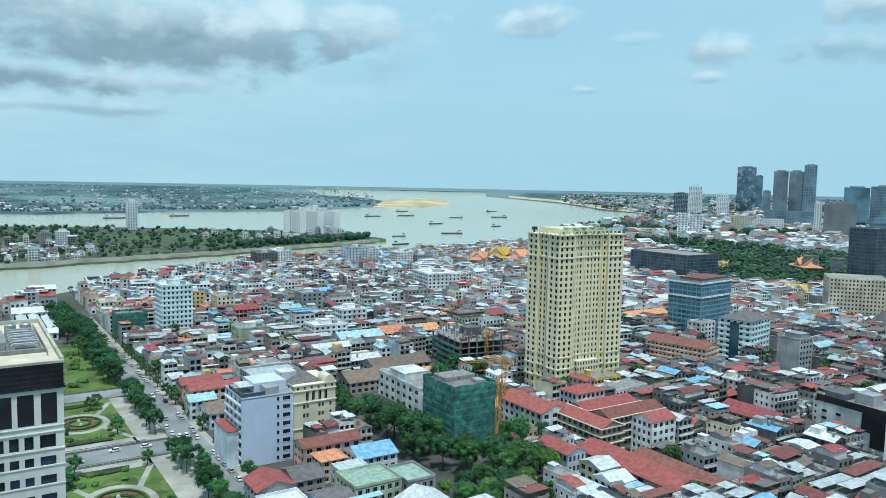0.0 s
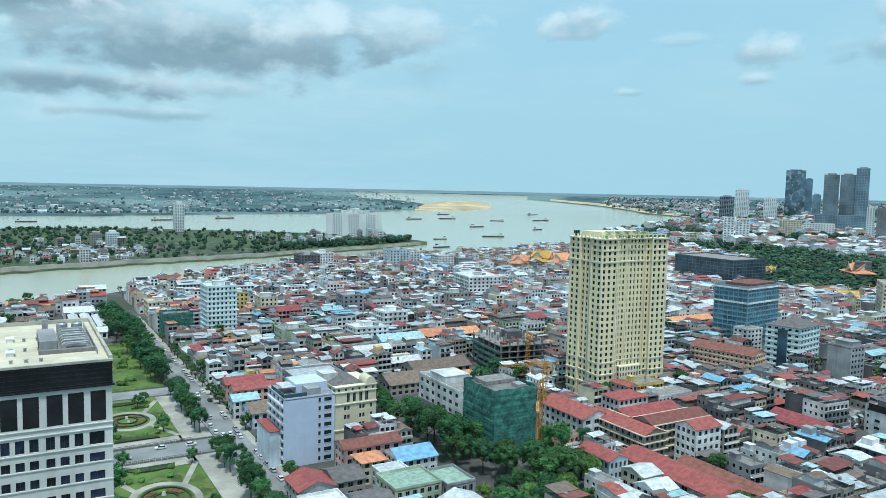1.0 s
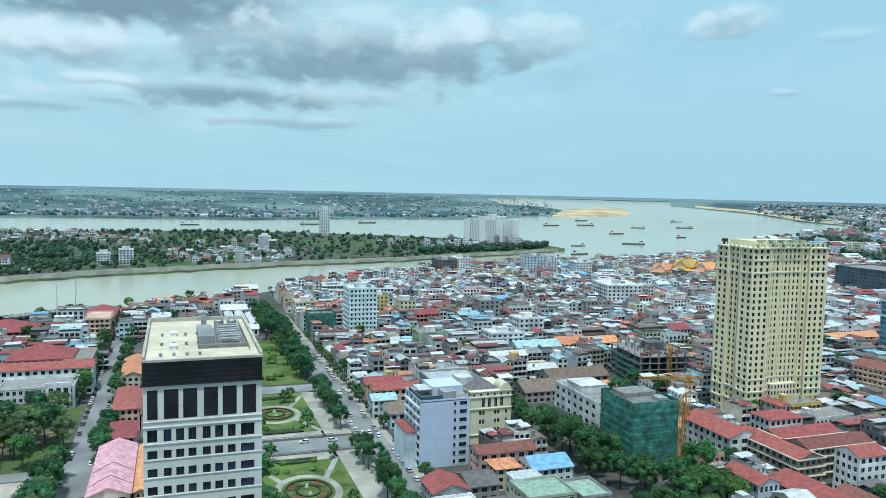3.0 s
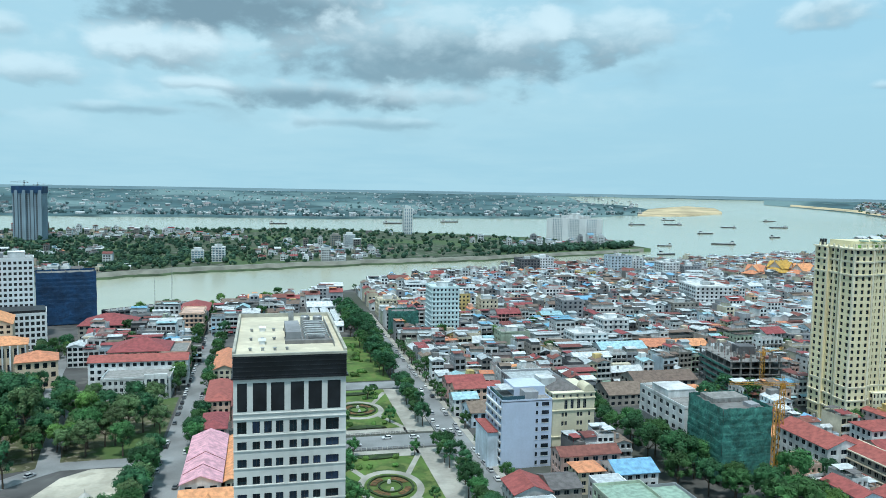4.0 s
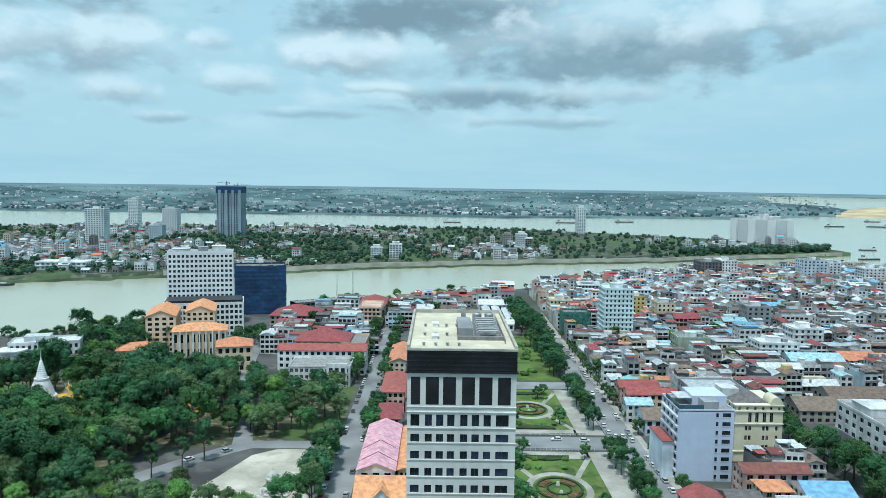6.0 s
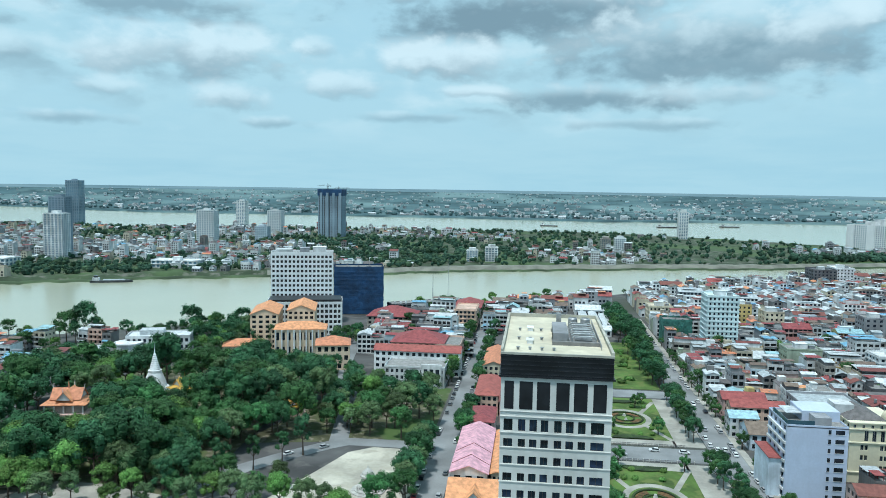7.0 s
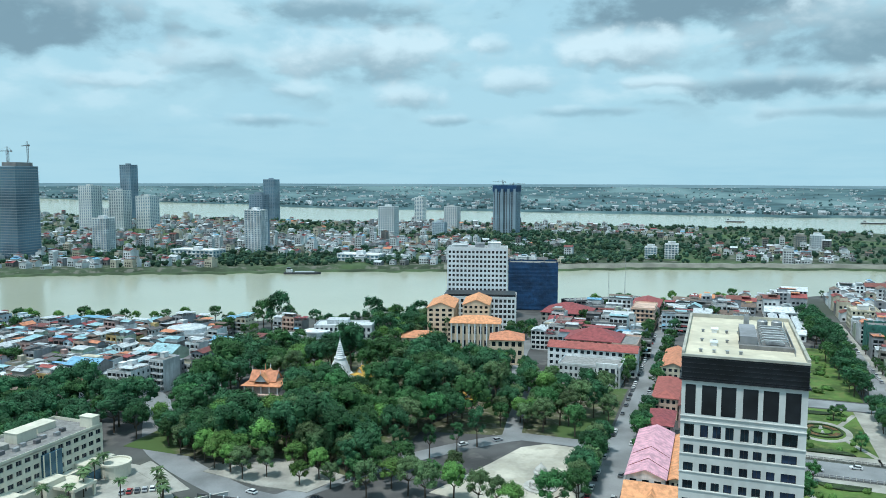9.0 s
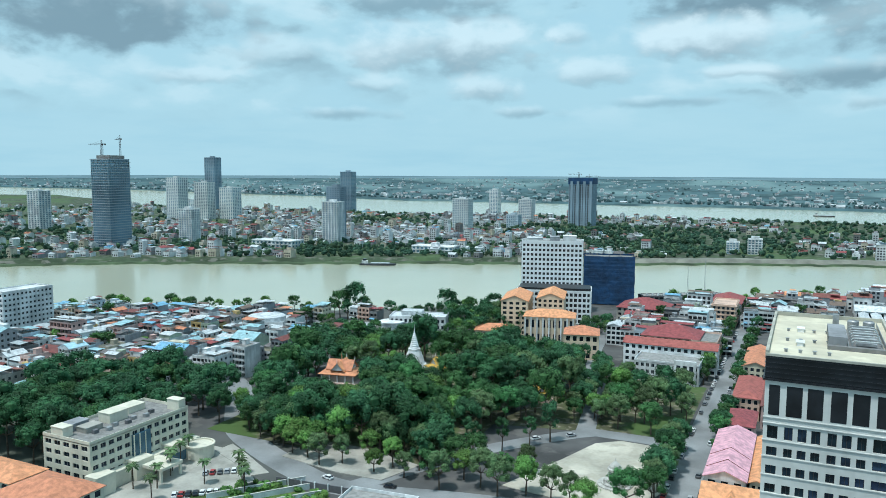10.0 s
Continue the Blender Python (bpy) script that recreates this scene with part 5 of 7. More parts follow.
# ---- houses measured one by one in front of the yellow tower ----
for a in (("white house with a red roof", 207, 222, 238, 268, 13.5, W, R["red"], "y", (3, 8), 4), ("brown-grey tenement with red roof", 216, 228, 212, 246, 13, P["beige"], R["red"], "y", (4, 10), 4),
          ("brown-grey tenement with red roof", 229, 262, 220, 232, 13, P["beige"], R["rust"], "x", (12, 4), 4), ("low hall with rust-red roof", 230, 262, 234, 250, 11, P["beige"], R["red"], "x", (8, 4), 3),
          ("white annex with a flat roof", 240, 258, 252, 264, 14, W, R["red"], "hip", (6, 4), 4), ("pale blue house with a red roof", 187, 196, 200, 217, 11.5, P["blue"], R["red"], "y", (4, 6), 4),
          ("long shed with a red metal roof", 201, 216, 160, 210, 8.5, P["beige"], R["red"], "y", (4, 10), 2), ("shed with a red metal roof", 217, 226, 158, 196, 8, P["beige"], R["rust"], "y", (3, 8), 2), ("white house with cream top", 190, 199, 186, 197, 10, P["cream"], R["white"], "x", (3, 3), 3),
          ("white house with a curved tin roof", 184, 194, 174, 184, 10, W, R["white"], "x", (3, 3), 3), ("tall white house with a red roof", 232, 246, 200, 211, 16.5, W, R["red"], "x", (4, 4), 5),
          ("low house with red roof", 203, 218, 270, 284, 8, P["beige"], R["orange"], "hip", (4, 4), 2), ("house with a red gable roof", 80, 93, 229, 243, 9.5, W, R["red"], "y", (4, 4), 3), ("brown-roofed house", 94, 105, 232, 246, 9, P["beige"], R["slate"], "x", (3, 3), 3),
          ("house with a red-brown roof", 108, 132, 258, 268, 10, P["pink"], R["rust"], "x", (6, 3), 3), ("orange-roofed house", 110, 120, 246, 256, 8.5, P["cream"], R["orange"], "hip", (3, 3), 3), ("house with blue metal roof", 122, 138, 240, 254, 9, P["white"], R["blue"], "x", (5, 4), 3),
          ("grey house with pale green roof", 105, 122, 209, 224, 12.5, P["green"], R["green"], "flat", (6, 5), 4), ("grey house with pale green roof", 123, 134, 207, 222, 11.5, P["grey"], R["green"], "flat", (4, 5), 4), ("white house with flat roof", 110, 121, 226, 238, 9.5, W, R["tin"], "flat", (4, 4), 3),
          ("pale blue house with a dark roof", 93, 104, 204, 220, 10, P["blue"], R["slate"], "x", (5, 4), 3), ("long house with white roof", 78, 92, 206, 226, 9, W, R["white"], "flat", (5, 6), 3), ("house with a curved white roof", 116, 131, 188, 203, 9.5, P["white"], R["white"], "y", (5, 4), 3),
          ("hall with a red-orange metal roof", 300, 316, 192, 220, 7.5, P["beige"], R["red"], "y", (4, 8), 2), ("brown weathered shed", 170, 200, 346, 366, 6, P["beige"], R["brown"], "x", (8, 4), 2), ("brown weathered shed", 195, 232, 366, 384, 6.5, P["beige"], R["brown"], "x", (8, 4), 2), ("orange-roofed pavilion", 200, 226, 342, 356, 6, P["beige"], R["orange"], "hip", (6, 4), 1),
          ("house with a red roof and orange walls", 92, 116, 356, 366, 10, P["peach"], R["red"], "x", (7, 3), 3), ("house with a red roof", 92, 112, 372, 384, 9, P["pink"], R["red"], "x", (6, 3), 3), ("low hall with a brown roof", 92, 118, 326, 342, 7, P["blue"], R["brown"], "x", (7, 4), 2), ("shop with a pale blue roof", 88, 100, 342, 352, 9, W, R["cyan"], "x", (4, 3), 3),
          ("grey block with flat roof", 120, 146, 352, 370, 14, P["grey"], R["tin"], "flat", (7, 5), 4), ("hall with two orange roofs", 240, 262, 440, 456, 9, P["beige"], R["orange"], "x", (6, 4), 2), ("hall with two orange roofs", 262, 284, 436, 452, 9, P["beige"], R["orange"], "x", (6, 4), 2), ("long hall with a pale blue roof", 205, 236, 430, 446, 10, W, R["cyan"], "x", (8, 4), 3)):
    gov("house", a[0] + " in the old town", *a[1:10], each=a[1] < 240 and a[3] < 300, slabs=.9 if "tenement" in a[0] else 0.0, slab_mat=P["cream"])
for nm, x0, x1, y0, y1, h, wl, c, turn in (("white apartment block with small windows", 114, 134, 511, 531, 39, PALE_AQUA, (7, 6), 0), ("yellow apartment block", 150, 164, 590, 606, 22, P["yellow"], (4, 4), 0), ("cream apartment block", 168, 182, 572, 588, 20, P["cream"], (4, 4), 0),
                                     ("dark glass and white block", 298, 322, 850, 876, 24, P["dark"], (6, 5), 0), ("white hotel block", 322, 340, 852, 880, 26, W, (5, 5), 0), ("pale blue hotel tower", 412, 440, 846, 866, 28, P["blue"], (6, 4), 0), ("white block", 440, 458, 852, 872, 25, W, (4, 4), 0),
                                     ("white apartment tower with dark top", 453, 475, 795, 815, 25, W, (5, 4), 0), ("grey block", 484, 506, 800, 816, 20, P["grey"], (5, 4), 0), ("white curved office block", 378, 412, 596, 636, 24, W, (8, 8), -10), ("yellow block", 352, 372, 800, 816, 14, P["yellow"], (5, 4), 0),
                                     ("cream corner house with balconies", 93, 112, 620, 640, 14, P["cream"], (6, 5), 0), ("green-grey block", 152, 172, 470, 486, 14, P["green"], (0, 4), 0), ("grey tower block", 232, 250, 560, 576, 20, P["grey"], (4, 4), 0), ("grey block with rounded balconies", 196, 220, 452, 470, 15, P["white"], (6, 4), 0),
                                     ("beige block", 330, 354, 560, 580, 16, P["beige"], (6, 5), 0), ("white apartment block", 232, 252, 486, 502, 18, W, (5, 4), 0), ("dark grey block", 340, 360, 430, 448, 15, P["grey"], (5, 4), 0)):
    keep(x0 - 1, x1 + 1, y0 - 1, y1 + 1)
    bb = block("apartment_block", nm + " in the old town", x0, x1, y0, y1, h, wl, None, c, None, .45, .5, .28, turn, tops=((-4, 3, -3, 3, 3, W, "lift_house"), (4, 7, -4, -1, 2, METAL, "water_tank")), slabs=.25 if "white" in nm or "balcon" in nm else 0)
netted("construction_site", "low building behind green netting", 92, 112, 546, 562, 16, NET_GREEN, 1, 0, 5)
keep(90, 114, 544, 564)
keep(-480, -440, 300, 350)
block("apartment_block", "long grey-white apartment slab", -482, -464, 312, 348, 30, W, None, (5, 12), 9, .5, .4, .32, 0, slabs=.25, slab_mat=W)

# ---- streets, gardens ----


def sheet(name, pts, material, z=0.06, label="", category="ground", thick=0.05, kind="structure", parent=None):
    s = Shape()
    s.prism(pts, z - thick - 0.3, z, 0)
    ob = new(name, s.mesh(name, material))
    ob.parent = parent
    return tagged(ob, label, category, kind=kind)


def ribbon(name, pts, width, material, z=0.06, label="", category="road"):
    s = Shape()
    L, Rr = [], []
    for i, p in enumerate(pts):
        a, b = Vector(pts[max(0, i - 1)]), Vector(pts[min(len(pts) - 1, i + 1)])
        d = (b - a).normalized()
        n = Vector((-d.y, d.x)) * width / 2
        L.append(Vector(p) + n), Rr.append(Vector(p) - n)
    for i in range(len(pts) - 1):
        s.face([(*Rr[i], z), (*Rr[i + 1], z), (*L[i + 1], z), (*L[i], z)])
        for q in (L, Rr):
            s.face([(*q[i], z - .3), (*q[i + 1], z - .3), (*q[i + 1], z), (*q[i], z)])
    return tagged(new(name, s.mesh(name, material)), label, category, kind="structure")


def curve(pts, n=6):
    """A smooth line through the points."""
    out = []
    for i in range(len(pts) - 1):
        p0, p1, p2, p3 = (Vector(pts[max(0, min(len(pts) - 1, i + k))]) for k in (-1, 0, 1, 2))
        for k in range(n):
            t = k / n
            out.append(tuple(0.5 * ((2 * p1) + (p2 - p0) * t + (2 * p0 - 5 * p1 + 4 * p2 - p3) * t * t + (3 * p1 - p0 - 3 * p2 + p3) * t ** 3)))
    return out + [tuple(pts[-1])]


STREET = 0.08
ribbon("road", [(81, 120), (81, 640)], 12, ASPHALT, STREET, "grey asphalt street beside the gardens")
ribbon("road", [(-35, 150), (-35, 690)], 11.5, ASPHALT, STREET, "grey asphalt street with parked cars")
ribbon("road", [(17, 314.5), (75, 314.5)], 16, ASPHALT, STREET + .01, "grey asphalt cross road between the gardens")
ribbon("road", [(17, 406.5), (75, 406.5)], 14, ASPHALT, STREET + .01, "grey asphalt cross road beyond the gardens")
ribbon("road", [(22, 120), (22, 560)], 9, ASPHALT, STREET, "grey asphalt street behind the office tower")
ribbon("road", curve([(-320, 330), (-262, 300), (-228, 262), (-207, 241), (-166, 221), (-139, 215), (-100, 224), (-60, 232), (-41, 236)]), 12, ASPHALT, STREET + .02, "curved asphalt road round the park")
ribbon("road", curve([(-139, 216), (-118, 258), (-100, 284), (-80, 306), (-70, 309), (-41, 309)]), 9, ASPHALT, STREET + .03, "asphalt road round the park and the plaza")
ribbon("road", curve([(-80, 306), (-84, 330), (-91, 372), (-106, 420), (-116, 470), (-120, 540)]), 8, ASPHALT, STREET + .04, "narrow asphalt road through the trees")
ribbon("road", curve([(-228, 262), (-240, 300), (-262, 380), (-275, 440)]), 8, ASPHALT, STREET + .05, "asphalt street along the edge of the park")
sheet("pavement", [(87, 120), (90, 120), (90, 640), (87, 640)], PAVING, .2, "pale paved sidewalk before the shops")
sheet("pavement", [(61.5, 226), (74.5, 226), (74.5, 304), (61.5, 304)], PAVING, .2, "pale paved walk beside the garden")
sheet("pavement", [(61.5, 325), (74.5, 325), (74.5, 397), (61.5, 397)], PAVING, .2, "pale paved walk beside the garden")
sheet("lawn", [(26, 226), (62.5, 226), (62.5, 296), (26, 296)], GRASS, .22, "mown green garden lawn", "lawn")
sheet("lawn", [(26, 332), (62.5, 332), (62.5, 397), (26, 397)], GRASS, .22, "mown green garden lawn", "lawn")
sheet("pavement", [(26, 296), (62.5, 296), (62.5, 304), (26, 304)], PAVING, .2, "pale paved walk beside the road")
sheet("pavement", [(26, 325), (62.5, 325), (62.5, 332), (26, 332)], PAVING, .2, "pale paved walk beside the road")
sheet("lawn", [(26, 416), (70, 416), (70, 540), (26, 540)], GRASS, .2, "rough green lawn with shrubs", "lawn")
HEDGE = islands(mat("clipped_hedge", (.030, .055, .014), .9, .3, .4, 2.0, bump=.5), .3)
FLOWER = islands(mat("flower_bed", (.16, .075, .03), .9, .35, .6, 2.5, second=(.05, .08, .02)), .3)


def ring(s, cx, cy, rx0, ry0, rx1, ry1, z0, z1, a0=0, a1=360, n=30):
    for i in range(n):
        q = [radians(a0 + (a1 - a0) * (i + k) / n) for k in (0, 1)]
        P = [[(cx + rx * math.cos(a), cy + ry * math.sin(a)) for a in q] for rx, ry in ((rx0, ry0), (rx1, ry1))]
        (a, b), (c, d) = P
        s.face([(*a, z1), (*c, z1), (*d, z1), (*b, z1)])
        s.face([(*c, z0), (*d, z0), (*d, z1), (*c, z1)])
        s.face([(*a, z0), (*b, z0), (*b, z1), (*a, z1)])


def garden(cx, y0, y1):
    """A formal garden: lawns cut by curved walks round an oval bed with hedges."""
    cy, hy = (y0 + y1) / 2, (y1 - y0) / 2
    hx = 17.2
    lawn = thing("formal_garden", "green lawn parterre with an oval bed and clipped hedges", "garden", cx, cy, 0.18, group="formal gardens")
    # thin walks: a ring round the oval and arms to the corners
    o = Shape()
    ring(o, 0, 0, 9.6, hy * .34, 12.2, hy * .43, 0, .10)
    part("ring_walk", o, [PAVING], lawn, "pale paved ring walk")
    for qx in (-1, 1):
        for qy in (-1, 1):
            o = Shape()
            a0, a1 = Vector((qx * 8.2, qy * hy * .28)), Vector((qx * 17, qy * hy * .86))
            dd = (a1 - a0).normalized()
            nn = Vector((-dd.y, dd.x)) * 1.1
            o.prism([tuple(a0 - nn), tuple(a1 - nn), tuple(a1 + nn), tuple(a0 + nn)], -.1, .08)
            part("garden_walk", o, [PAVING], lawn)
    o = Shape()
    ring(o, 0, 0, 0.1, 0.1, 9.6, hy * .34, 0, .14)
    part("oval_lawn", o, [GRASS], lawn)
    for r, w, h in ((8.6, .8, .7), (4.6, .7, .6)):
        o = Shape()
        ring(o, 0, 0, r - w, (r - w) * hy * .032, r, r * hy * .032, 0, h)
        part("hedge", o, [HEDGE], lawn, "low clipped hedge")
    for a in (20, 110, 200, 290):
        o = Shape()
        ring(o, 0, 0, 5.2, 5.2 * hy * .032, 7.4, 7.4 * hy * .032, 0, .45, a, a + 58, 10)
        part("flower_bed", o, [FLOWER], lawn)
    for qy in (-1, 1):
        o = Shape()
        ring(o, 0, qy * (hy - 4.6), .1, .1, 9, 5.0, 0, .6, 180 if qy > 0 else 0, 360 if qy > 0 else 180, 14)
        part("hedge", o, [HEDGE], lawn, "half-round clipped hedge")
        o = Shape()
        o.tube((0, qy * hy * .1, 0), (0, qy * hy * .1, 1.3), .9, .5, 8)
        part("planter", o, [CURB], lawn)
    return lawn


garden(45, 228, 303)
garden(45, 327, 396)


def railing(y):
    f = thing("railing", "low dark railing on pale posts beside the road", "railing", 26, y, .2, group="road railings")
    for i in range(19):
        s = Shape()
        s.box(2.2 * i - .15, 2.2 * i + .15, -.15, .15, 0, 1.15)
        part("post", s, [CURB], f)
    s = Shape()
    s.box(0, 39.6, -.06, .06, .25, .35), s.box(0, 39.6, -.06, .06, .85, .98)
    for i in range(120):
        s.box(.33 * i - .03, .33 * i + .03, -.03, .03, .3, .9, bottom=False)
    part("grille", s, [PAINT["dark"]], f)


for y in (305, 324.2):
    railing(y)

# ---- park ground and plaza ----
PARKSOIL = plain("park_floor", ((.11, .115, .065), (.22, .20, .155), (.075, .12, .04)), scales=(.03, .1, .6))
HILL = (-176, 336, 9.0, 52.0)


def park_z(x, y):
    d2 = ((x - HILL[0]) ** 2 + (y - HILL[1]) ** 2) / HILL[3] ** 2
    return HILL[2] * math.exp(-d2 * 1.4) if d2 < 4 else 0.0


def mound():
    s = Shape()
    n = 40
    for i in range(n + 1):
        for j in range(n + 1):
            x, y = -226 + 108 * i / n, 240 + 180 * j / n
            s.v.append((x, y, 0.10 + park_z(x, y)))
    s.f = [(i * (n + 1) + j, (i + 1) * (n + 1) + j, (i + 1) * (n + 1) + j + 1, i * (n + 1) + j + 1) for i in range(n) for j in range(n)]
    s.m = [0] * len(s.f)
    tagged(new("park_mound", s.mesh("park_mound", PARKSOIL, True)), "low wooded park mound with brown soil", "ground", kind="structure")


mound()
sheet("park_ground", [(-120, 300), (-42, 316), (-42, 400), (-98, 400)], PARKSOIL, .05, "shaded soil and grass under park trees")
sheet("park_court", [(-178, 229), (-150, 225), (-132, 226), (-126, 244), (-150, 250), (-176, 250)], PAVING, .3, "pale paved court at the foot of the park", "pavement")
sheet("kerbed_island", [(-205, 222), (-188, 215), (-176, 209), (-172, 214), (-190, 224), (-204, 231)], PAVING, .22, "pale traffic island with palms", "pavement")
STONE = mat("plaza_stone", (.50, .47, .39), .9, .2, .06, .7, second=(.42, .39, .32))
sheet("plaza", [(-92, 241), (-80, 274), (-73, 296), (-64, 303.5), (-42, 303), (-41, 258), (-47, 241), (-62, 238)], STONE, .22, "pale stone plaza with worn paving", "plaza")


def monument(x, y):
    """A stone fountain shrine with steps, columns and a tiered top."""
    m = thing("stone_monument", "pale grey stone monument with columns and domed top", "monument", x, y, .22)
    s = Shape()
    for r, z0, z1 in ((6.2, 0, .5), (4.8, .5, 1.0), (3.2, 1.0, 1.7)):
        s.lathe(0, 0, [(r, z0), (r, z1), (0.01, z1)], 16)
    part("base", s, [CURB], m)
    for i in range(6):
        s = Shape()
        a = math.pi * i / 3
        s.tube((2 * math.cos(a), 2 * math.sin(a), 1.7), (2 * math.cos(a), 2 * math.sin(a), 5.4), .32, .26, 8)
        part("column", s, [CURB], m)
    s = Shape()
    s.lathe(0, 0, [(2.7, 5.4), (2.7, 5.9), (2.1, 6.2), (2.0, 6.9), (1.4, 7.6), (.7, 8.2), (.25, 8.6), (.05, 9.6)], 14)
    part("dome", s, [CURB], m)
    for i in range(4):
        s = Shape()
        a = math.pi * (i + .5) / 2
        s.lathe(4.3 * math.cos(a), 4.3 * math.sin(a), [(.5, 1.0), (.3, 1.9), (.45, 2.4), (.05, 3.0)], 8)
        part("finial", s, [CURB], m)


monument(-56.5, 259)

# ---- trees ----


def blob(s, c, r, squash, seed, m=0, nu=7, nv=5):
    base = len(s.v)
    for j in range(nv + 1):
        th = math.pi * j / nv
        for i in range(nu):
            ph = 2 * math.pi * i / nu
            d = Vector((math.sin(th) * math.cos(ph), math.sin(th) * math.sin(ph), math.cos(th)))
            k = r * (1 + .28 * noise.noise(d * 1.7 + Vector((seed * 3.1, seed, 0))))
            s.v.append((c[0] + d.x * k, c[1] + d.y * k, c[2] + d.z * k * squash))
    for j in range(nv):
        for i in range(nu):
            a, b = base + j * nu + i, base + j * nu + (i + 1) % nu
            s.f.append((a, a + nu, b + nu, b))
            s.m.append(m)


def leafy(s, rnd, c, r, squash, count, size, m=0, loose=.45):
    """Leaf sprays over the upper side of a clump, facing outwards and up."""
    for _ in range(count):
        d = Vector((rnd.gauss(0, 1), rnd.gauss(0, 1), rnd.gauss(.55, 1))).normalized()
        p = Vector(c) + Vector((d.x, d.y, d.z * squash)) * r * rnd.uniform(.84, 1.14)
        nrm = (d + Vector((rnd.uniform(-loose, loose), rnd.uniform(-loose, loose), rnd.uniform(-.1, .6)))).normalized()
        u = nrm.orthogonal().normalized()
        v = nrm.cross(u)
        a = rnd.uniform(0, 6.28)
        u, v = u * math.cos(a) + v * math.sin(a), v * math.cos(a) - u * math.sin(a)
        q = size * rnd.uniform(.6, 1.3)
        s.face([tuple(p - u * q), tuple(p + v * q * .6), tuple(p + u * q), tuple(p - v * q * .6)], m)


def tree_model(seed, h, r, leaf, slim=False):
    rnd = random.Random(seed)
    t = thing("tree", "leafy green broadleaf tree with a dense uneven crown", "tree", 0, -400, 0, group="park trees")
    s = Shape()
    fork, mid = h * .40, h * .62
    s.tube((0, 0, -.6), (.2, .1, fork), .42, .26, 7)
    tips = []
    for i in range(6):
        a, k = 6.28 * i / 6 + rnd.uniform(-.4, .4), rnd.uniform(.5, .75)
        tip = (r * k * math.cos(a), r * k * math.sin(a), h * rnd.uniform(.46, .66))
        s.tube((.2, .1, fork - .3), tip, .2, .07, 5)
        tips.append(tip)
    part("trunk", s, [BARK], t)
    c = Shape()
    n = 16 if slim else 30
    for i in range(n):
        if i < 6:
            p = tips[i]
        else:       # clumps over a dome
            a, k = i * 2.4 + rnd.uniform(-.5, .5), math.sqrt((i - 5.5) / (n - 6)) * rnd.uniform(.75, 1.0)
            p = (r * .78 * k * math.cos(a), r * .78 * k * math.sin(a), mid + (h * .93 - mid) * math.sqrt(max(0, 1 - k * k * .85)) + rnd.uniform(-1.8, .7))
        q = r * rnd.uniform(.19, .34)
        blob(c, p, q * .74, .95, rnd.uniform(0, 50), 0, 5, 3)
        leafy(c, rnd, p, q, 1.0, 74, .24 + r * .018, 0, .6)
    part("crown", c, [leaf], t)
    return t


MODELS = [tree_model(11, 17, 7.5, LEAF[0]), tree_model(12, 15, 6.5, LEAF[1]), tree_model(13, 19, 8.0, LEAF[1]), tree_model(14, 13, 5.6, LEAF[2]), tree_model(15, 16, 6.0, LEAF[3]),
          tree_model(16, 18, 5.0, LEAF[0], True), tree_model(17, 9, 4.2, LEAF[1], True), tree_model(18, 20, 8.5, LEAF[0])]
TREES, WOOD, NEARWOOD = [], {}, True
rnd = random.Random(5)


def plant(x, y, k=None, size=1.0, z=None):
    k = rnd.choice((0, 0, 1, 1, 2, 3, 4, 7)) if k is None else k
    size *= rnd.uniform(.82, 1.15)
    zz = park_z(x, y) if z is None else z
    TREES.append((x, y))
    m = pose(x, y, zz, 0, 0, rnd.uniform(0, 360)) @ Matrix.Diagonal((size, size, size * rnd.uniform(.9, 1.1), 1))
    if NEARWOOD and math.hypot(x, y) > 352:
        for ob in MODELS[k].children:
            slot = BARK if ob.name.startswith("trunk") else ob.data.materials[0]
            WOOD.setdefault(slot.name, (slot, Shape()))
            s = WOOD[slot.name][1]
            n = len(s.v)
            s.v += [tuple(m @ v.co) for v in ob.data.vertices]
            keepers = [f for f in ob.data.polygons if f.index % 2 or slot is BARK or math.hypot(x, y) < 400]
            s.f += [tuple(n + i for i in f.vertices) for f in keepers]
            s.m += [0] * len(keepers)
    else:
        copy_thing(MODELS[k], m)


def inside(p, poly):
    x, y = p
    ok = False
    for i in range(len(poly)):
        (x0, y0), (x1, y1) = poly[i], poly[i - 1]
        if (y0 > y) != (y1 > y) and x < (x1 - x0) * (y - y0) / (y1 - y0) + x0:
            ok = not ok
    return ok


def grove(poly, gap, kinds=None, size=1.0, clear=(), odds=1.0):
    xs, ys = [p[0] for p in poly], [p[1] for p in poly]
    y, row = min(ys), 0
    while y < max(ys):
        x = min(xs) + (row % 2) * gap / 2
        while x < max(xs):
            p = (x + rnd.uniform(-.33, .33) * gap, y + rnd.uniform(-.33, .33) * gap)
            if inside(p, poly) and rnd.random() < odds and not any(a < p[0] < b and c < p[1] < d for a, b, c, d in clear):
                plant(*p, rnd.choice(kinds) if kinds else None, size)
            x += gap
        y += gap * .87
        row += 1


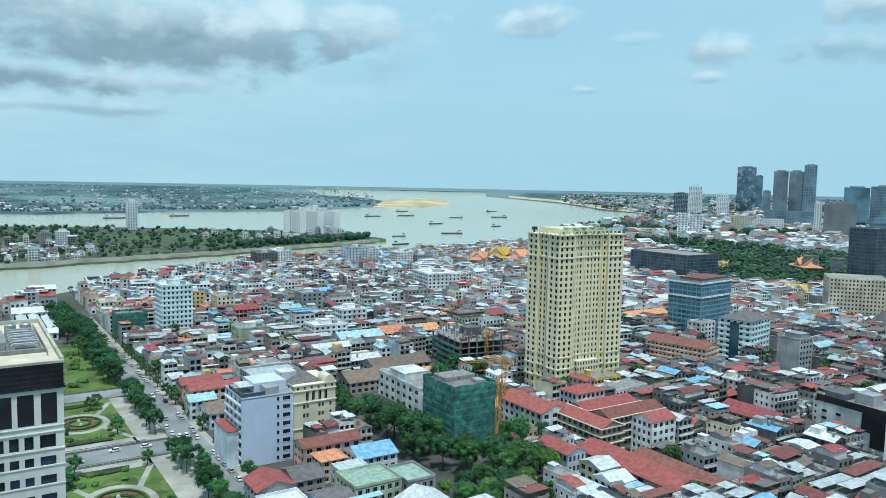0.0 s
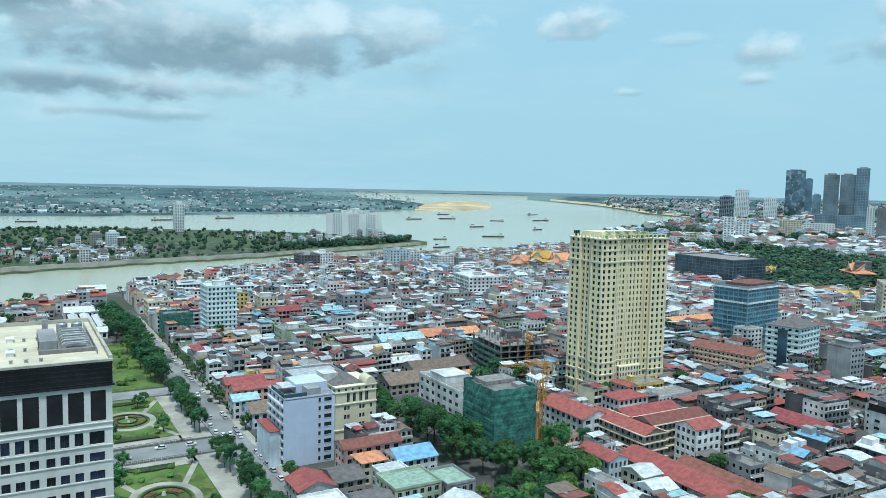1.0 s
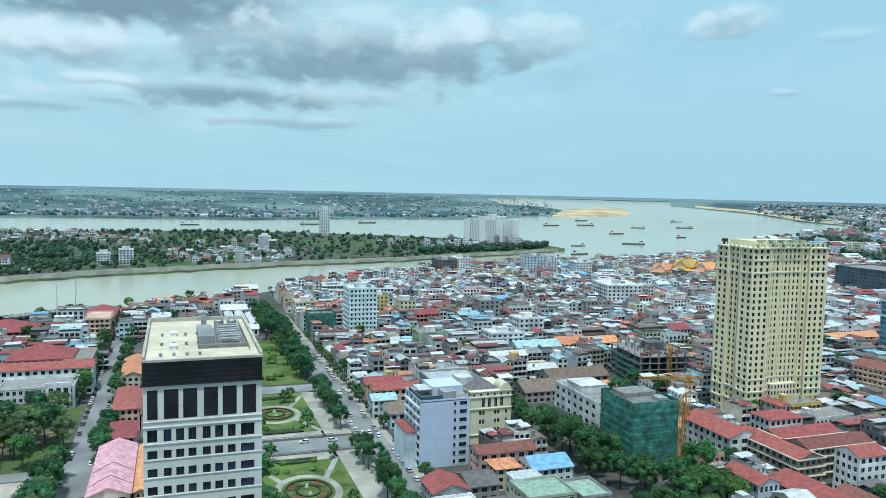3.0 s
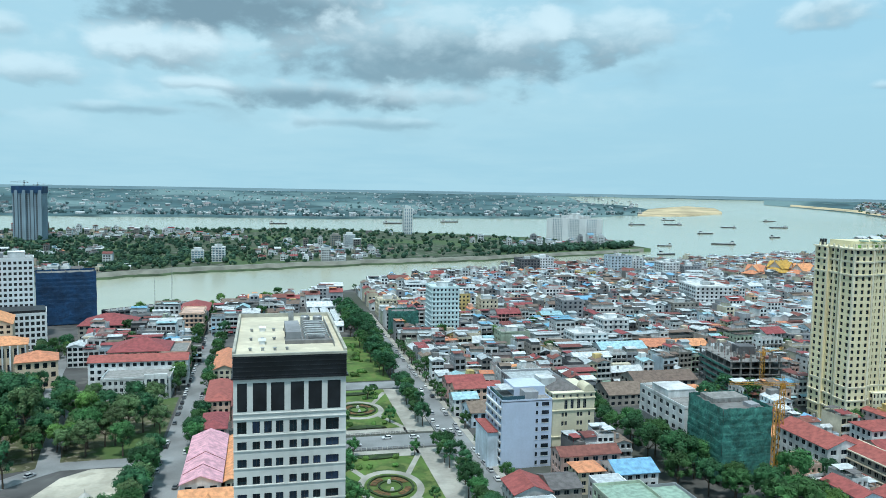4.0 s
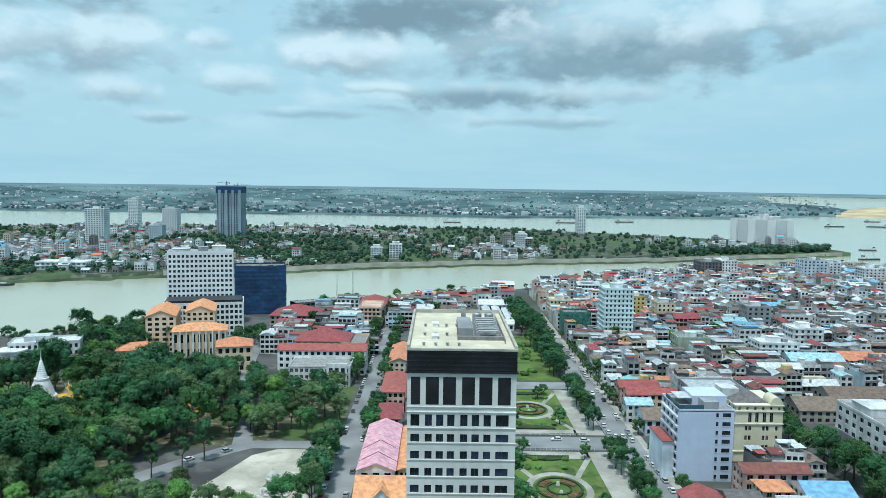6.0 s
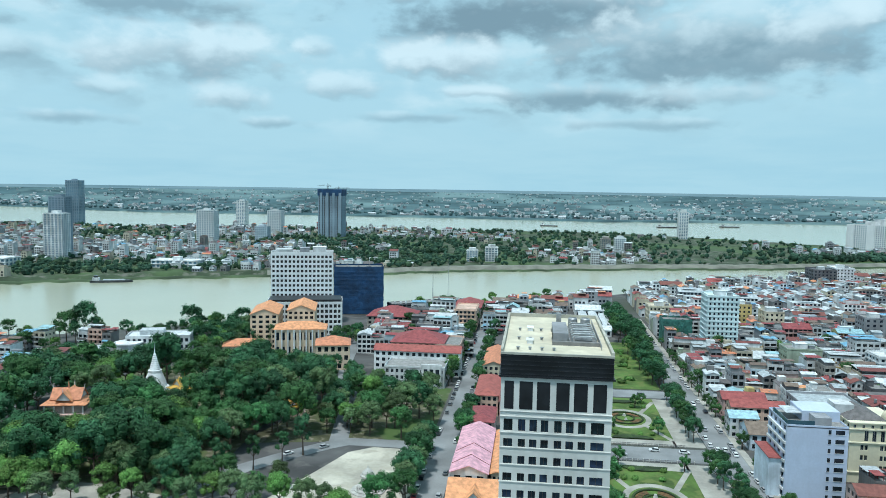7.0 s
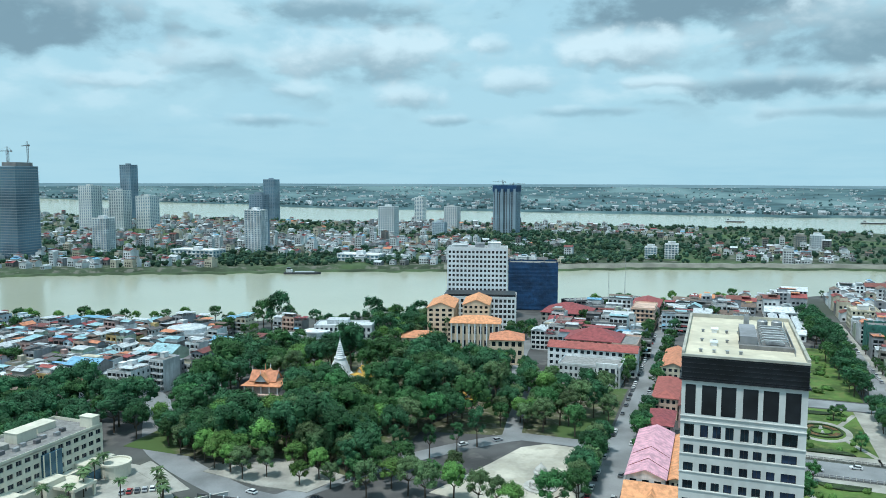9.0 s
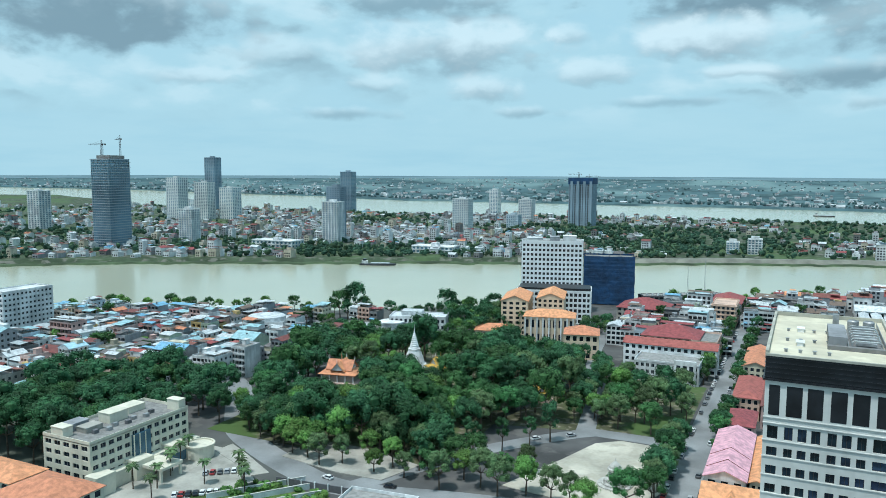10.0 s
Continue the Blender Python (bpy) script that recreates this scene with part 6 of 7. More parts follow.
PARK = [(-222, 268), (-200, 248), (-166, 234), (-142, 228), (-125, 258), (-104, 290), (-90, 312), (-95, 350), (-100, 376), (-128, 384), (-150, 388), (-170, 420), (-225, 425), (-262, 415), (-252, 370), (-244, 320)]
CLEAR = [(-190, -150, 306, 352), (-214, -182, 276, 318), (-176, -128, 226, 246), (-122, -100, 330, 350)]
grove([p if p[1] < 380 else (p[0], 376) for p in PARK], 11.0, clear=CLEAR, size=1.12)
grove([(-255, 378), (-160, 378), (-150, 388), (-165, 415), (-225, 422), (-258, 412)], 8.5, clear=(), size=.42)
for x, y in ((-186, 318), (-176, 312), (-166, 318), (-158, 312), (-183, 308), (-172, 305), (-206, 284), (-196, 281), (-188, 286), (-210, 292), (-152, 322), (-150, 335), (-192, 330), (-192, 342)):
    plant(x, y, 3, .62)
grove([(-300, 395), (-228, 425), (-190, 430), (-160, 440), (-175, 505), (-225, 530), (-290, 480), (-330, 440)], 11.5, clear=[(-336, -284, 340, 412), (-296, -208, 418, 470)], odds=.7, size=.75)
for i in range(42):      # along the shop fronts and the park's outer road
    y = 236 + 9 * i
    plant(89 + rnd.uniform(-.8, .6), y, 6, .75) if rnd.random() < .45 else None
for i in range(16):
    plant(-214 + 2.6 * i + rnd.uniform(-3, 3), 252 - 1.1 * i + rnd.uniform(-4, 8), rnd.choice((0, 1, 3, 4)), .85)
for x, y in ((-226, 262), (-219, 256), (-212, 250), (-222, 272), (-214, 264), (-206, 258), (-204, 248), (-199, 255), (-208, 270), (-218, 280), (-197, 263)):
    plant(x, y, (0, 1, 3, 1)[int(-x) % 4], .8)
for i in range(12):      # beside the narrow road through the trees
    plant(-88 - .22 * i * i * .12 - 2 * (i % 2), 318 + 7 * i, (1, 4, 0)[i % 3], .8), plant(-78 - .2 * i * i * .12, 320 + 7 * i, (4, 1, 3)[i % 3], .7)
grove([(-84, 318), (-70, 316), (-43, 316), (-43, 372), (-90, 374), (-86, 350)], 11.5, clear=[(-84, -62, 334, 352)], kinds=(1, 4, 4, 0, 3, 1), odds=.95)
grove([(-128, 384), (-100, 380), (-104, 400), (-125, 402), (-160, 402), (-150, 390)], 10.5, odds=.8)
grove([(-168, 402), (-100, 396), (-96, 420), (-130, 424), (-166, 448)], 9, odds=.75, size=.6)
grove([(-142, 500), (-120, 468), (-113, 520), (-126, 545)], 9, size=.6)
grove([(-222, 440), (-190, 446), (-192, 520), (-215, 540), (-232, 500)], 10, odds=.8, size=.8)
grove([(-340, 180), (-246, 180), (-236, 232), (-222, 248), (-262, 296), (-330, 262)], 11.5, kinds=(0, 0, 7, 1), odds=.85)
for x, y, k, q in ((-300, 474, 7, 1.5), (-308, 466, 2, 1.2), (-236, 500, 7, 1.45), (-190, 520, 2, .9), (-268, 478, 6, 1.2), (-174, 535, 0, .9), (-340, 440, 6, 1.2), (-280, 470, 6, 1), (-230, 520, 3, 1)):
    plant(x, y, k, q, 0)
for i in range(9):
    plant(-40 + rnd.uniform(-4, 1), 246 + i * 7.0, (1, 4, 0)[i % 3], .85)
for i in range(30):
    plant(-43.5 + rnd.uniform(-1, 1), 405 + 9 * i, (6, 1, 3)[i % 3], .8) if rnd.random() < .6 else None
    plant(-27.5 + rnd.uniform(-.5, 1), 305 + 9.5 * i, (6, 1, 0)[i % 3], .75) if rnd.random() < .75 else None
for i in range(68):
    y = 222 + 5.8 * i
    if not (303 < y < 327 or 397 < y < 417):
        plant(71.5 + rnd.uniform(-2, 2.2), y, rnd.choice((0, 1, 1, 5)), .66 if y < 400 else .8)
for i in range(34):
    y = 236 + 8 * i
    if y < 397 and not 303 < y < 327:
        plant(27 + rnd.uniform(-1, 1), y, (6, 1, 3)[i % 3], .75)
grove([(64, 420), (74, 420), (76, 640), (60, 660), (58, 570), (63, 500)], 7.5, kinds=(0, 0, 1, 5), size=.72)
for x, y in ((60, 296), (35, 298), (33, 250), (57, 340), (52, 380), (36, 340), (58, 250), (56, 388), (38, 390)):
    plant(x, y, 6, .7)
# street trees among the houses
for x in range(5):
    for y in range(3):
        plant(139 + 6.6 * x + rnd.uniform(-1.5, 1.5), 190 + 8.5 * y + rnd.uniform(-2, 2), rnd.choice((0, 1, 1, 3)), .72)
for x, y, k, q in ((152, 318, 1, .9), (150, 308, 0, .8), (157, 298, 1, .9), (148, 296, 1, .9), (152, 286, 0, .9), (157, 276, 1, 1), (150, 270, 0, .9), (156, 262, 1, 1), (160, 252, 1, .9), (152, 250, 0, 1), (146, 240, 1, .9),
                   (156, 236, 0, .9), (164, 232, 1, .8), (174, 228, 1, .95), (182, 224, 2, .9), (176, 216, 1, 1), (168, 220, 0, 1), (186, 214, 1, .8), (160, 226, 1, .9), (172, 206, 2, .9), (164, 208, 1, 1), (182, 204, 3, .9),
                   (203, 232, 0, .7), (205, 226, 0, .6), (150, 326, 0, .8), (146, 336, 1, .9), (215, 330, 0, .8), (222, 336, 1, .8), (240, 330, 1, .8), (235, 345, 0, .8)):
    plant(x, y, k, q)
for x, y, k, q in ((-168, 232, 3, .8), (-153, 233, 4, .7), (-138, 231, 3, .8), (-126, 232, 4, .7), (-118, 236, 6, 1), (-110, 228, 4, .8), (-98, 236, 4, .9), (-93, 246, 6, 1), (-88, 256, 4, .8), (-82, 238, 3, .9), (-72, 234, 4, .9), (-60, 230, 3, .8), (-66, 236, 4, .8), (-90, 232, 4, .9),
                   (-48, 238, 1, 1), (-104, 272, 5, .8), (-96, 282, 5, .8), (-90, 290, 5, .8), (-112, 262, 5, .9), (-118, 250, 5, .9), (-124, 240, 5, .8)):
    plant(x, y, k, q)


for i in range(26):
    plant(rnd.uniform(-182, -120), rnd.uniform(246, 262), rnd.choice((0, 1, 4, 5)), .85)
for x, y in ((-176, 233), (-170, 240), (-134, 238), (-147, 243), (-160, 228), (-112, 246), (-108, 256), (-106, 240)):
    plant(x, y, rnd.choice((1, 3, 4)), .8)


def palm_model():
    t = thing("palm_tree", "slender palm tree with drooping green fronds", "tree", 20, -400, 0, group="palm trees")
    s = Shape()
    s.tube((0, 0, -.3), (.2, 0, 8.5), .24, .17, 7)
    part("trunk", s, [BARK], t)
    c = Shape()
    r2 = random.Random(3)
    for i in range(30):
        a, lift = 6.28 * i / 30 + r2.uniform(-.1, .1), r2.uniform(-.4, 1.1)
        d, w = Vector((math.cos(a), math.sin(a), 0)), Vector((-math.sin(a), math.cos(a), 0))
        p = [Vector((.2, 0, 8.5)) + d * x + Vector((0, 0, lift * x * .6 - .16 * x * x)) for x in (0, .9, 1.8, 2.6)]
        for k in range(3):
            w0, w1 = (.12, .5, .42, .05)[k:k + 2]
            c.face([tuple(p[k] - w * w0), tuple(p[k] + w * w0), tuple(p[k + 1] + w * w1 - Vector((0, 0, .1))), tuple(p[k + 1] - w * w1 - Vector((0, 0, .1)))])
    part("fronds", c, [LEAF[3]], t)
    return t


PALM = palm_model()
for x, y in ((-186, 196), (-176, 204), (-181, 208), (-168, 196), (-198, 186), (-192, 178), (-205, 182), (-202, 196), (-207, 206), (-209, 212), (-104, 366), (-150, 262), (-140, 268), (-205, 200)):
    copy_thing(PALM, pose(x, y, park_z(x, y), 0, 0, rnd.uniform(0, 360)))

# shrubs in the rough lawn
sh = Shape()
for i in range(4):
    p = (rnd.uniform(-.8, .8), rnd.uniform(-.8, .8), rnd.uniform(.3, .8))
    blob(sh, p, .8, .8, i, 0, 6, 4)
    leafy(sh, rnd, p, .9, .8, 30, .35)
SHRUB = tagged(part("shrub", sh, [LEAF[2]]), "rounded green garden shrub", "shrub", "shrubs")
for i in range(60):
    q = rnd.uniform(.7, 2.2)
    copy_thing(SHRUB, pose(rnd.uniform(30, 60), rnd.uniform(420, 535), .2, 0, 0, rnd.uniform(0, 360)) @ Matrix.Diagonal((q, q, q * .8, 1)))
for x in (35, 39, 51, 55):
    for y in (238, 250, 285, 294, 338, 346, 380, 388):
        if rnd.random() < .6:
            copy_thing(SHRUB, pose(x + rnd.uniform(-2, 2), y, .3, 0, 0, rnd.uniform(0, 360)))

# ---- cars ----


def car_model(colour, name, k):
    c = thing("car", name + " parked car with dark windows", "car", 60 + 8 * k, -400, 0, group="cars")
    s = Shape()
    P = [(-2.2, .35), (-2.2, .85), (-1.9, .95), (1.0, .95), (2.0, .82), (2.2, .6), (2.2, .35)]
    n = len(P)
    for q in (-.88, .88):
        s.face([(x, q, z) for x, z in (P if q < 0 else P[::-1])])
    for i in range(n):
        (xa, za), (xb, zb) = P[i], P[(i + 1) % n]
        s.face([(xb, -.88, zb), (xa, -.88, za), (xa, .88, za), (xb, .88, zb)])
    part("body", s, [colour], c)
    g = Shape()
    lo, hi = [(-1.9, -.82), (1.0, -.82), (1.0, .82), (-1.9, .82)], [(-1.5, -.66), (.3, -.66), (.3, .66), (-1.5, .66)]
    for i in range(4):
        j = (i + 1) % 4
        g.face([(*lo[i], .95), (*lo[j], .95), (*hi[j], 1.46), (*hi[i], 1.46)])
    part("glasshouse", g, [GLASS], c)
    s = Shape()
    s.box(-1.52, .32, -.68, .68, 1.45, 1.52)
    part("roof", s, [colour], c)
    for x in (-1.35, 1.35):
        for y in (-.85, .85):
            s = Shape()
            s.tube((x, y - .1, .33), (x, y + .1, .33), .33, .33, 10)
            part("wheel", s, [PAINT["dark"]], c)
    return c


CARPAINT = [mat("car_paint_" + k, v, .3, .05, .5, rand=.05) for k, v in (("white", (.75, .76, .76)), ("black", (.02, .02, .024)), ("silver", (.42, .43, .45)), ("grey", (.12, .125, .13)), ("red", (.35, .03, .03)))]
CARS = [car_model(m, n, i) for i, (m, n) in enumerate(zip(CARPAINT, ("white", "black", "silver", "dark grey", "red")))]


def park_car(x, y, turn):
    copy_thing(rnd.choice(CARS[:4] + CARS[:1] * 2) if rnd.random() < .96 else CARS[4], pose(x, y, STREET + .02, 0, 0, turn + rnd.uniform(-4, 4)))


for i in range(40):
    y = 240 + 8.2 * i
    for x, o in ((76.6, .4), (85.4, .65), (-39.4, .65), (-30.9, .45)):
        if rnd.random() < o and not (x > 0 and (300 < y < 328 or 396 < y < 416)):
            park_car(x, y + rnd.uniform(-2, 2), 90)
for x, y, a in ((52, 318, 180), (64, 317, 0), (38, 311, 0), (79, 350, 90), (82, 390, -90), (58, 404, 0), (-150, 219, 170), (-126, 222, 10), (-96, 290, 52), (-84, 300, 50), (-120, 252, 60)):
    park_car(x, y, a)
for i in range(8):
    park_car(-188 + 2.3 * i * .78, 184 + 2.3 * i * .62, 125)
for i in range(6):
    park_car(-192 + 2.6 * i * .75, 203 + 2.6 * i * .6, 125), park_car(81.5 + 3 * (i % 3) - 3, 318 + 5 * (i // 3), 90)
sheet("forecourt", sheet_later, PAVING, .12, "pale paved hotel forecourt with parked cars", "pavement")

# ---- the dense old town ----
WALLS = ["white"] * 13 + ["cream"] * 3 + ["grey"] * 5 + ["beige"] * 2 + ["concrete"] * 4 + ["yellow", "pink", "blue", "blue", "green", "peach", "dark"]
SHEETS = ["red"] * 5 + ["rust"] * 5 + ["white"] * 9 + ["tin"] * 5 + ["blue"] * 2 + ["cyan"] * 3 + ["brown"] * 4 + ["slate"] * 3 + ["orange"] * 2
WORDS = dict(red="red metal", rust="rusty", white="white metal", tin="grey tin", blue="blue metal", cyan="pale blue metal", brown="brown weathered", slate="dark grey", orange="orange tiled", concrete="flat concrete")
OLD_WALLS = ["white"] * 5 + ["cream"] * 2 + ["grey"] * 6 + ["beige"] * 3 + ["concrete"] * 8 + ["dark"] * 3 + ["blue", "peach"]
OLD_SHEETS = ["red"] * 5 + ["rust"] * 5 + ["white"] * 4 + ["tin"] * 6 + ["blue", "blue", "cyan", "cyan", "cyan"] + ["brown"] * 4 + ["slate"] * 7
hr = random.Random(21)


def polar(az, r):
    return (-math.sin(radians(az)) * r, math.cos(radians(az)) * r)


BLOCK, BLOCK_MATS = Shape(), []


def joined(name, shape, mats, m, label=""):
    """Adds a piece of a house to the one mesh of the houses past counting."""
    idx = []
    for q in mats:
        if q not in BLOCK_MATS:
            BLOCK_MATS.append(q)
        idx.append(BLOCK_MATS.index(q))
    n = len(BLOCK.v)
    BLOCK.v += [tuple(m @ Vector(v)) for v in shape.v]
    BLOCK.f += [tuple(n + i for i in f) for f in shape.f]
    BLOCK.m += [idx[i] for i in shape.m]


def lean_to(q, xa, xb, ya, yb, z0, z1, foot):
    """A sloping metal sheet with thickness, on four posts where it has a foot."""
    lo, hi = [(xa, ya, z0), (xb, ya, z0), (xb, yb, z1), (xa, yb, z1)], .12
    q.face(lo)
    q.face([(x, y, z - hi) for x, y, z in reversed(lo)])
    for k in range(4):
        (x, y, z), (x2, y2, z2) = lo[k], lo[(k + 1) % 4]
        q.face([(x, y, z - hi), (x2, y2, z2 - hi), (x2, y2, z2), (x, y, z)])
    if foot is not None:
        for x in (xa + .4, xb - .4):
            for y in (ya + .7, yb - .3):
                q.box(x - .07, x + .07, y - .07, y + .07, foot, min(z0, z1) - .02, bottom=False)


def town_house(x0, x1, y0, y1, near, single=True):
    """A narrow town house: storeys with deep openings, and a tin, tiled or flat roof with sheds and tanks on it."""
    n = hr.choices((2, 3, 4, 5, 6), (4, 7, 4, 1.2, .1))[0]
    n = min(n, 4) if near or x1 - x0 < 9 else n
    h = n * hr.uniform(2.9, 3.4)
    old = bearing((x0, y0)) < -47
    wl = hr.choice(OLD_WALLS if old else WALLS + ["white", "pink", "blue"] * 5 if x1 < -260 else WALLS)
    kind = hr.choices(("gable", "flat", "sheet", "shed"), (3.2, 1.0, 4.4, 1.8))[0]
    rm = hr.choice(OLD_SHEETS if old else SHEETS + ["cyan", "cyan", "blue", "white"] * 6 if x1 < -260 else SHEETS)
    if kind == "flat":
        rm = "concrete"
    w, d = (x1 - x0) / 2, (y1 - y0) / 2
    turn = hr.uniform(-5, 5)
    if single:
        t = thing("town_house", "%s town house with a %s roof" % (dict(white="white", concrete="bare concrete").get(wl, wl + "-painted"), WORDS[rm]), "house", (x0 + x1) / 2, (y0 + y1) / 2, 0, turn, "old town houses")
        add = part
    else:
        t = pose((x0 + x1) / 2, (y0 + y1) / 2, 0, 0, 0, turn)
        add = joined
    s, g = Shape(), Shape()
    left = x0 > 0
    cs, cw = max(2, round(2 * w / (2.6 if single else 3.3))), max(2, round(2 * d / (3.0 if single else 4.0)))
    blank = hr.random() < (.35 if single else .6)
    deep = hr.choice((.5, 1.0, 1.4))
    s.facade((-w, -d), (w, -d), 0, h, cs, n, hr.uniform(.6, .92), hr.uniform(.5, .72), .2, deep, 0, g)
    for a, b, on in (((w, -d), (w, d), not left), ((w, d), (-w, d), False), ((-w, d), (-w, -d), left)):
        s.facade(a, b, 0, h, 0 if (blank or not on) else cw, n, .42, .45, .3, .3, 0, g)
    add("wall", s, [PAINT[wl]], t)
    gl = add("glazing", g, [GLASS if hr.random() < .5 else DARKWIN], t)
    if single:
        tagged(gl, kind="stuff")
    if near or (n > 2 and hr.random() < .55):
        bm = PAINT[hr.choice((wl, "white", "concrete"))]
        for r in range(1, n):
            b = Shape()
            z = h * r / n
            b.box(-w + .1, w - .1, -d - 1.1, -d, z - .15, z)
            b.box(-w + .1, w - .1, -d - 1.1, -d - 1.0, z, z + .9)
            add("balcony", b, [bm], t)
    r = Shape()
    if kind == "gable":
        ax = "y" if d > w else "x"
        r.gable(-w, w, -d, d, h, min(w, d) * hr.uniform(.3, .5), ax, 0, 1, .4)
        add("roof", r, [ROOF[rm], PAINT[wl]], t)
        if hr.random() < .4:
            q = Shape()
            q.box(-w * .6, w * .5, d * .1, d * .8, h, h + 3.2)
            add("roof_room", q, [PAINT[hr.choice(WALLS)]], t)
    else:
        r.box(-w, w, -d, d, h - .2, h, 1, 0)
        for a, b, c, e in ((-w, w, -d, -d + .2), (-w, w, d - .2, d), (-w, -w + .2, -d + .2, d - .2), (w - .2, w, -d + .2, d - .2)):
            r.box(a, b, c, e, h, h + .9, 1)
        add("roof_terrace", r, [ROOF["concrete"], PAINT[wl]], t)
        if kind == "sheet":     # light metal roofs on posts over parts of the terrace
            y = -d - .5
            while y < d - 2:
                q = Shape()
                yb = min(d, y + hr.uniform(3.5, 8.0))
                z0 = h + hr.uniform(1.9, 3.2)
                z1 = z0 + hr.uniform(-.5, .9)
                xa, xb = (-w - .3, w + .3) if hr.random() < .65 else hr.choice(((-w - .3, w * .25), (-w * .25, w + .3)))
                lean_to(q, xa, xb, y, yb, z0, z1, h)
                key = rm if hr.random() < .45 else hr.choice(OLD_SHEETS if old else SHEETS)
                add("canopy", q, [ROOF[key]], t, WORDS[key] + " canopy")
                y = yb + hr.uniform(.1, 1.6)
        elif kind == "shed":
            q = Shape()
            a, b = hr.uniform(-.9, -.1), hr.uniform(.2, .9)
            q.box(-w * .9, w * .9, d * a, d * b, h, h + 2.7)
            q.gable(-w * .9, w * .9, d * a, d * b, h + 2.7, .8, "x", 1, 0, .4, .12)
            add("roof_room", q, [PAINT[hr.choice(WALLS)], ROOF[rm]], t)
        else:
            q = Shape()
            q.box(-w * .8, -w * .8 + 2.6, d * .2, d * .2 + 3.4, h, h + 2.6), q.box(-w * .8 - .2, -w * .8 + 2.8, d * .2 - .2, d * .2 + 3.6, h + 2.6, h + 2.8)
            add("stair_head", q, [PAINT[wl]], t)
    for _ in range(2):
        if hr.random() < .5:      # shop awnings and canopies on the street front
            q = Shape()
            z = h / n * hr.choice((1, 1, 2)) - .3
            xa = hr.uniform(-w, 0)
            lean_to(q, xa, hr.uniform(xa + w * .5, w), -d - hr.uniform(1.6, 2.6), -d - .05, z - .7, z, None)
            add("awning", q, [ROOF[hr.choice(("blue", "cyan", "red", "white", "tin", "green"))]], t)
    if hr.random() < .6:
        q = Shape()
        x, y = hr.uniform(-w * .6, w * .6), hr.uniform(-d * .7, -d * .2)
        zt = h + (0 if kind != "gable" else -.2)
        for k in range(3):
            a = 2.1 * k
            q.tube((x + .5 * math.cos(a), y + .5 * math.sin(a), zt), (x + .5 * math.cos(a), y + .5 * math.sin(a), zt + 1.6), .05, .05, 4)
        q.tube((x, y, zt + 1.6), (x, y, zt + 3.2), .62, .62, 9)
        add("water_tank", q, [METAL], t)


def free(x0, x1, y0, y1):
    return not any(x0 < b and x1 > a and y0 < d and y1 > c for a, b, c, d in HERO)


TOWN_LOTS, FAR_LOTS = [], []


def lots(xa, xb, ya, yb, lane_x, lane_y, gap=(6.0, 10.5)):
    """Rows of building lots between lanes."""
    y = ya
    while y < yb:
        depth = hr.uniform(10.5, 15)
        for row in range(2 if lane_y > 0 else 1):
            x, run = xa, 0
            while x < xb:
                w = hr.uniform(*gap) if hr.random() < .9 else hr.uniform(14, 24)
                run += w
                x0, x1, y0, y1 = x, x + w - .15, y + row * (depth + .2), y + row * (depth + .2) + depth - hr.uniform(0, 2.5)
                cx, cy = (x0 + x1) / 2, (y0 + y1) / 2
                r, az = math.hypot(cx, cy), bearing((cx, cy))
                if -65.5 < az < 59 and r > 205 and r < cb(az) - 38 if az > -48.4 else (-65.5 < az and r > 205):
                    if free(x0, x1, y0, y1) and not PALACE(cx, cy):
                        (TOWN_LOTS if r < 640 else FAR_LOTS).append((x0, x1, y0, y1, r))
                x += w
                if run > lane_x:
                    x += 5.0
                    run = 0
        y += 2 * depth + hr.uniform(2.4, 5.0)


PALACE = lambda x, y: -67 < bearing((x, y)) < -52 and 860 < math.hypot(x, y) < 1420
keep(144, 160, 230, 345), keep(158, 190, 205, 245), keep(134, 172, 186, 245), keep(60, 90, 100, 660)
keep(603, 647, 795, 831)
keep(565, 609, 790, 826)
keep(622, 666, 778, 814)
lots(91, 1000, 92, 1010, 58, 1, (5.5, 9.5))
# the quarter beyond the park
lots(-112, -44, 474, 556, 60, 1, (8, 13))
keep(-262, 90, 100, 560)
for x, y in TREES:
    HERO.append((x - 3.5, x + 3.5, y - 3.5, y + 3.5)) if x < -60 else None
lots(-600, -262, 210, 480, 45, 1, (6, 10))
keep(-300, -100, 380, 640)
lots(-110, 62, 560, 760, 60, 1, (8, 13))
TOWN_LOTS.sort(key=lambda q: q[4])
for i, (x0, x1, y0, y1, r) in enumerate(TOWN_LOTS):
    town_house(x0, x1, y0, y1, r < 400, i < 300)
tagged(new("old_town_houses", BLOCK.mesh("old_town_houses", BLOCK_MATS)), "dense old town of pale houses and mixed metal roofs", "houses", kind="stuff")
# lots left bare around the trees get small yard trees
yard = [p for p in TOWN_LOTS if hr.random() < .16]
for x0, x1, y0, y1, r in yard[:140]:
    plant(x0 - .5, y1 + 2.2, hr.choice((6, 6, 3, 1)), .85, 0)


def stuff(name, label, category, shape, mats):
    return tagged(new(name, shape.mesh(name, mats)), label, category, kind="stuff")


for i in range(110):      # trees along the near river bank
    az = hr.uniform(52, -14)
    r = cb(az) - hr.uniform(6, 20)
    x, y = polar(az, r)
    if free(x - 4, x + 4, y - 4, y + 4):
        plant(x, y, hr.choice((6, 6, 1, 3)), .8, 0)
for slot, shape in WOOD.values():
    stuff("woodland", "dense stand of green trees beyond the park", "trees", shape, [slot])
WOOD.clear()

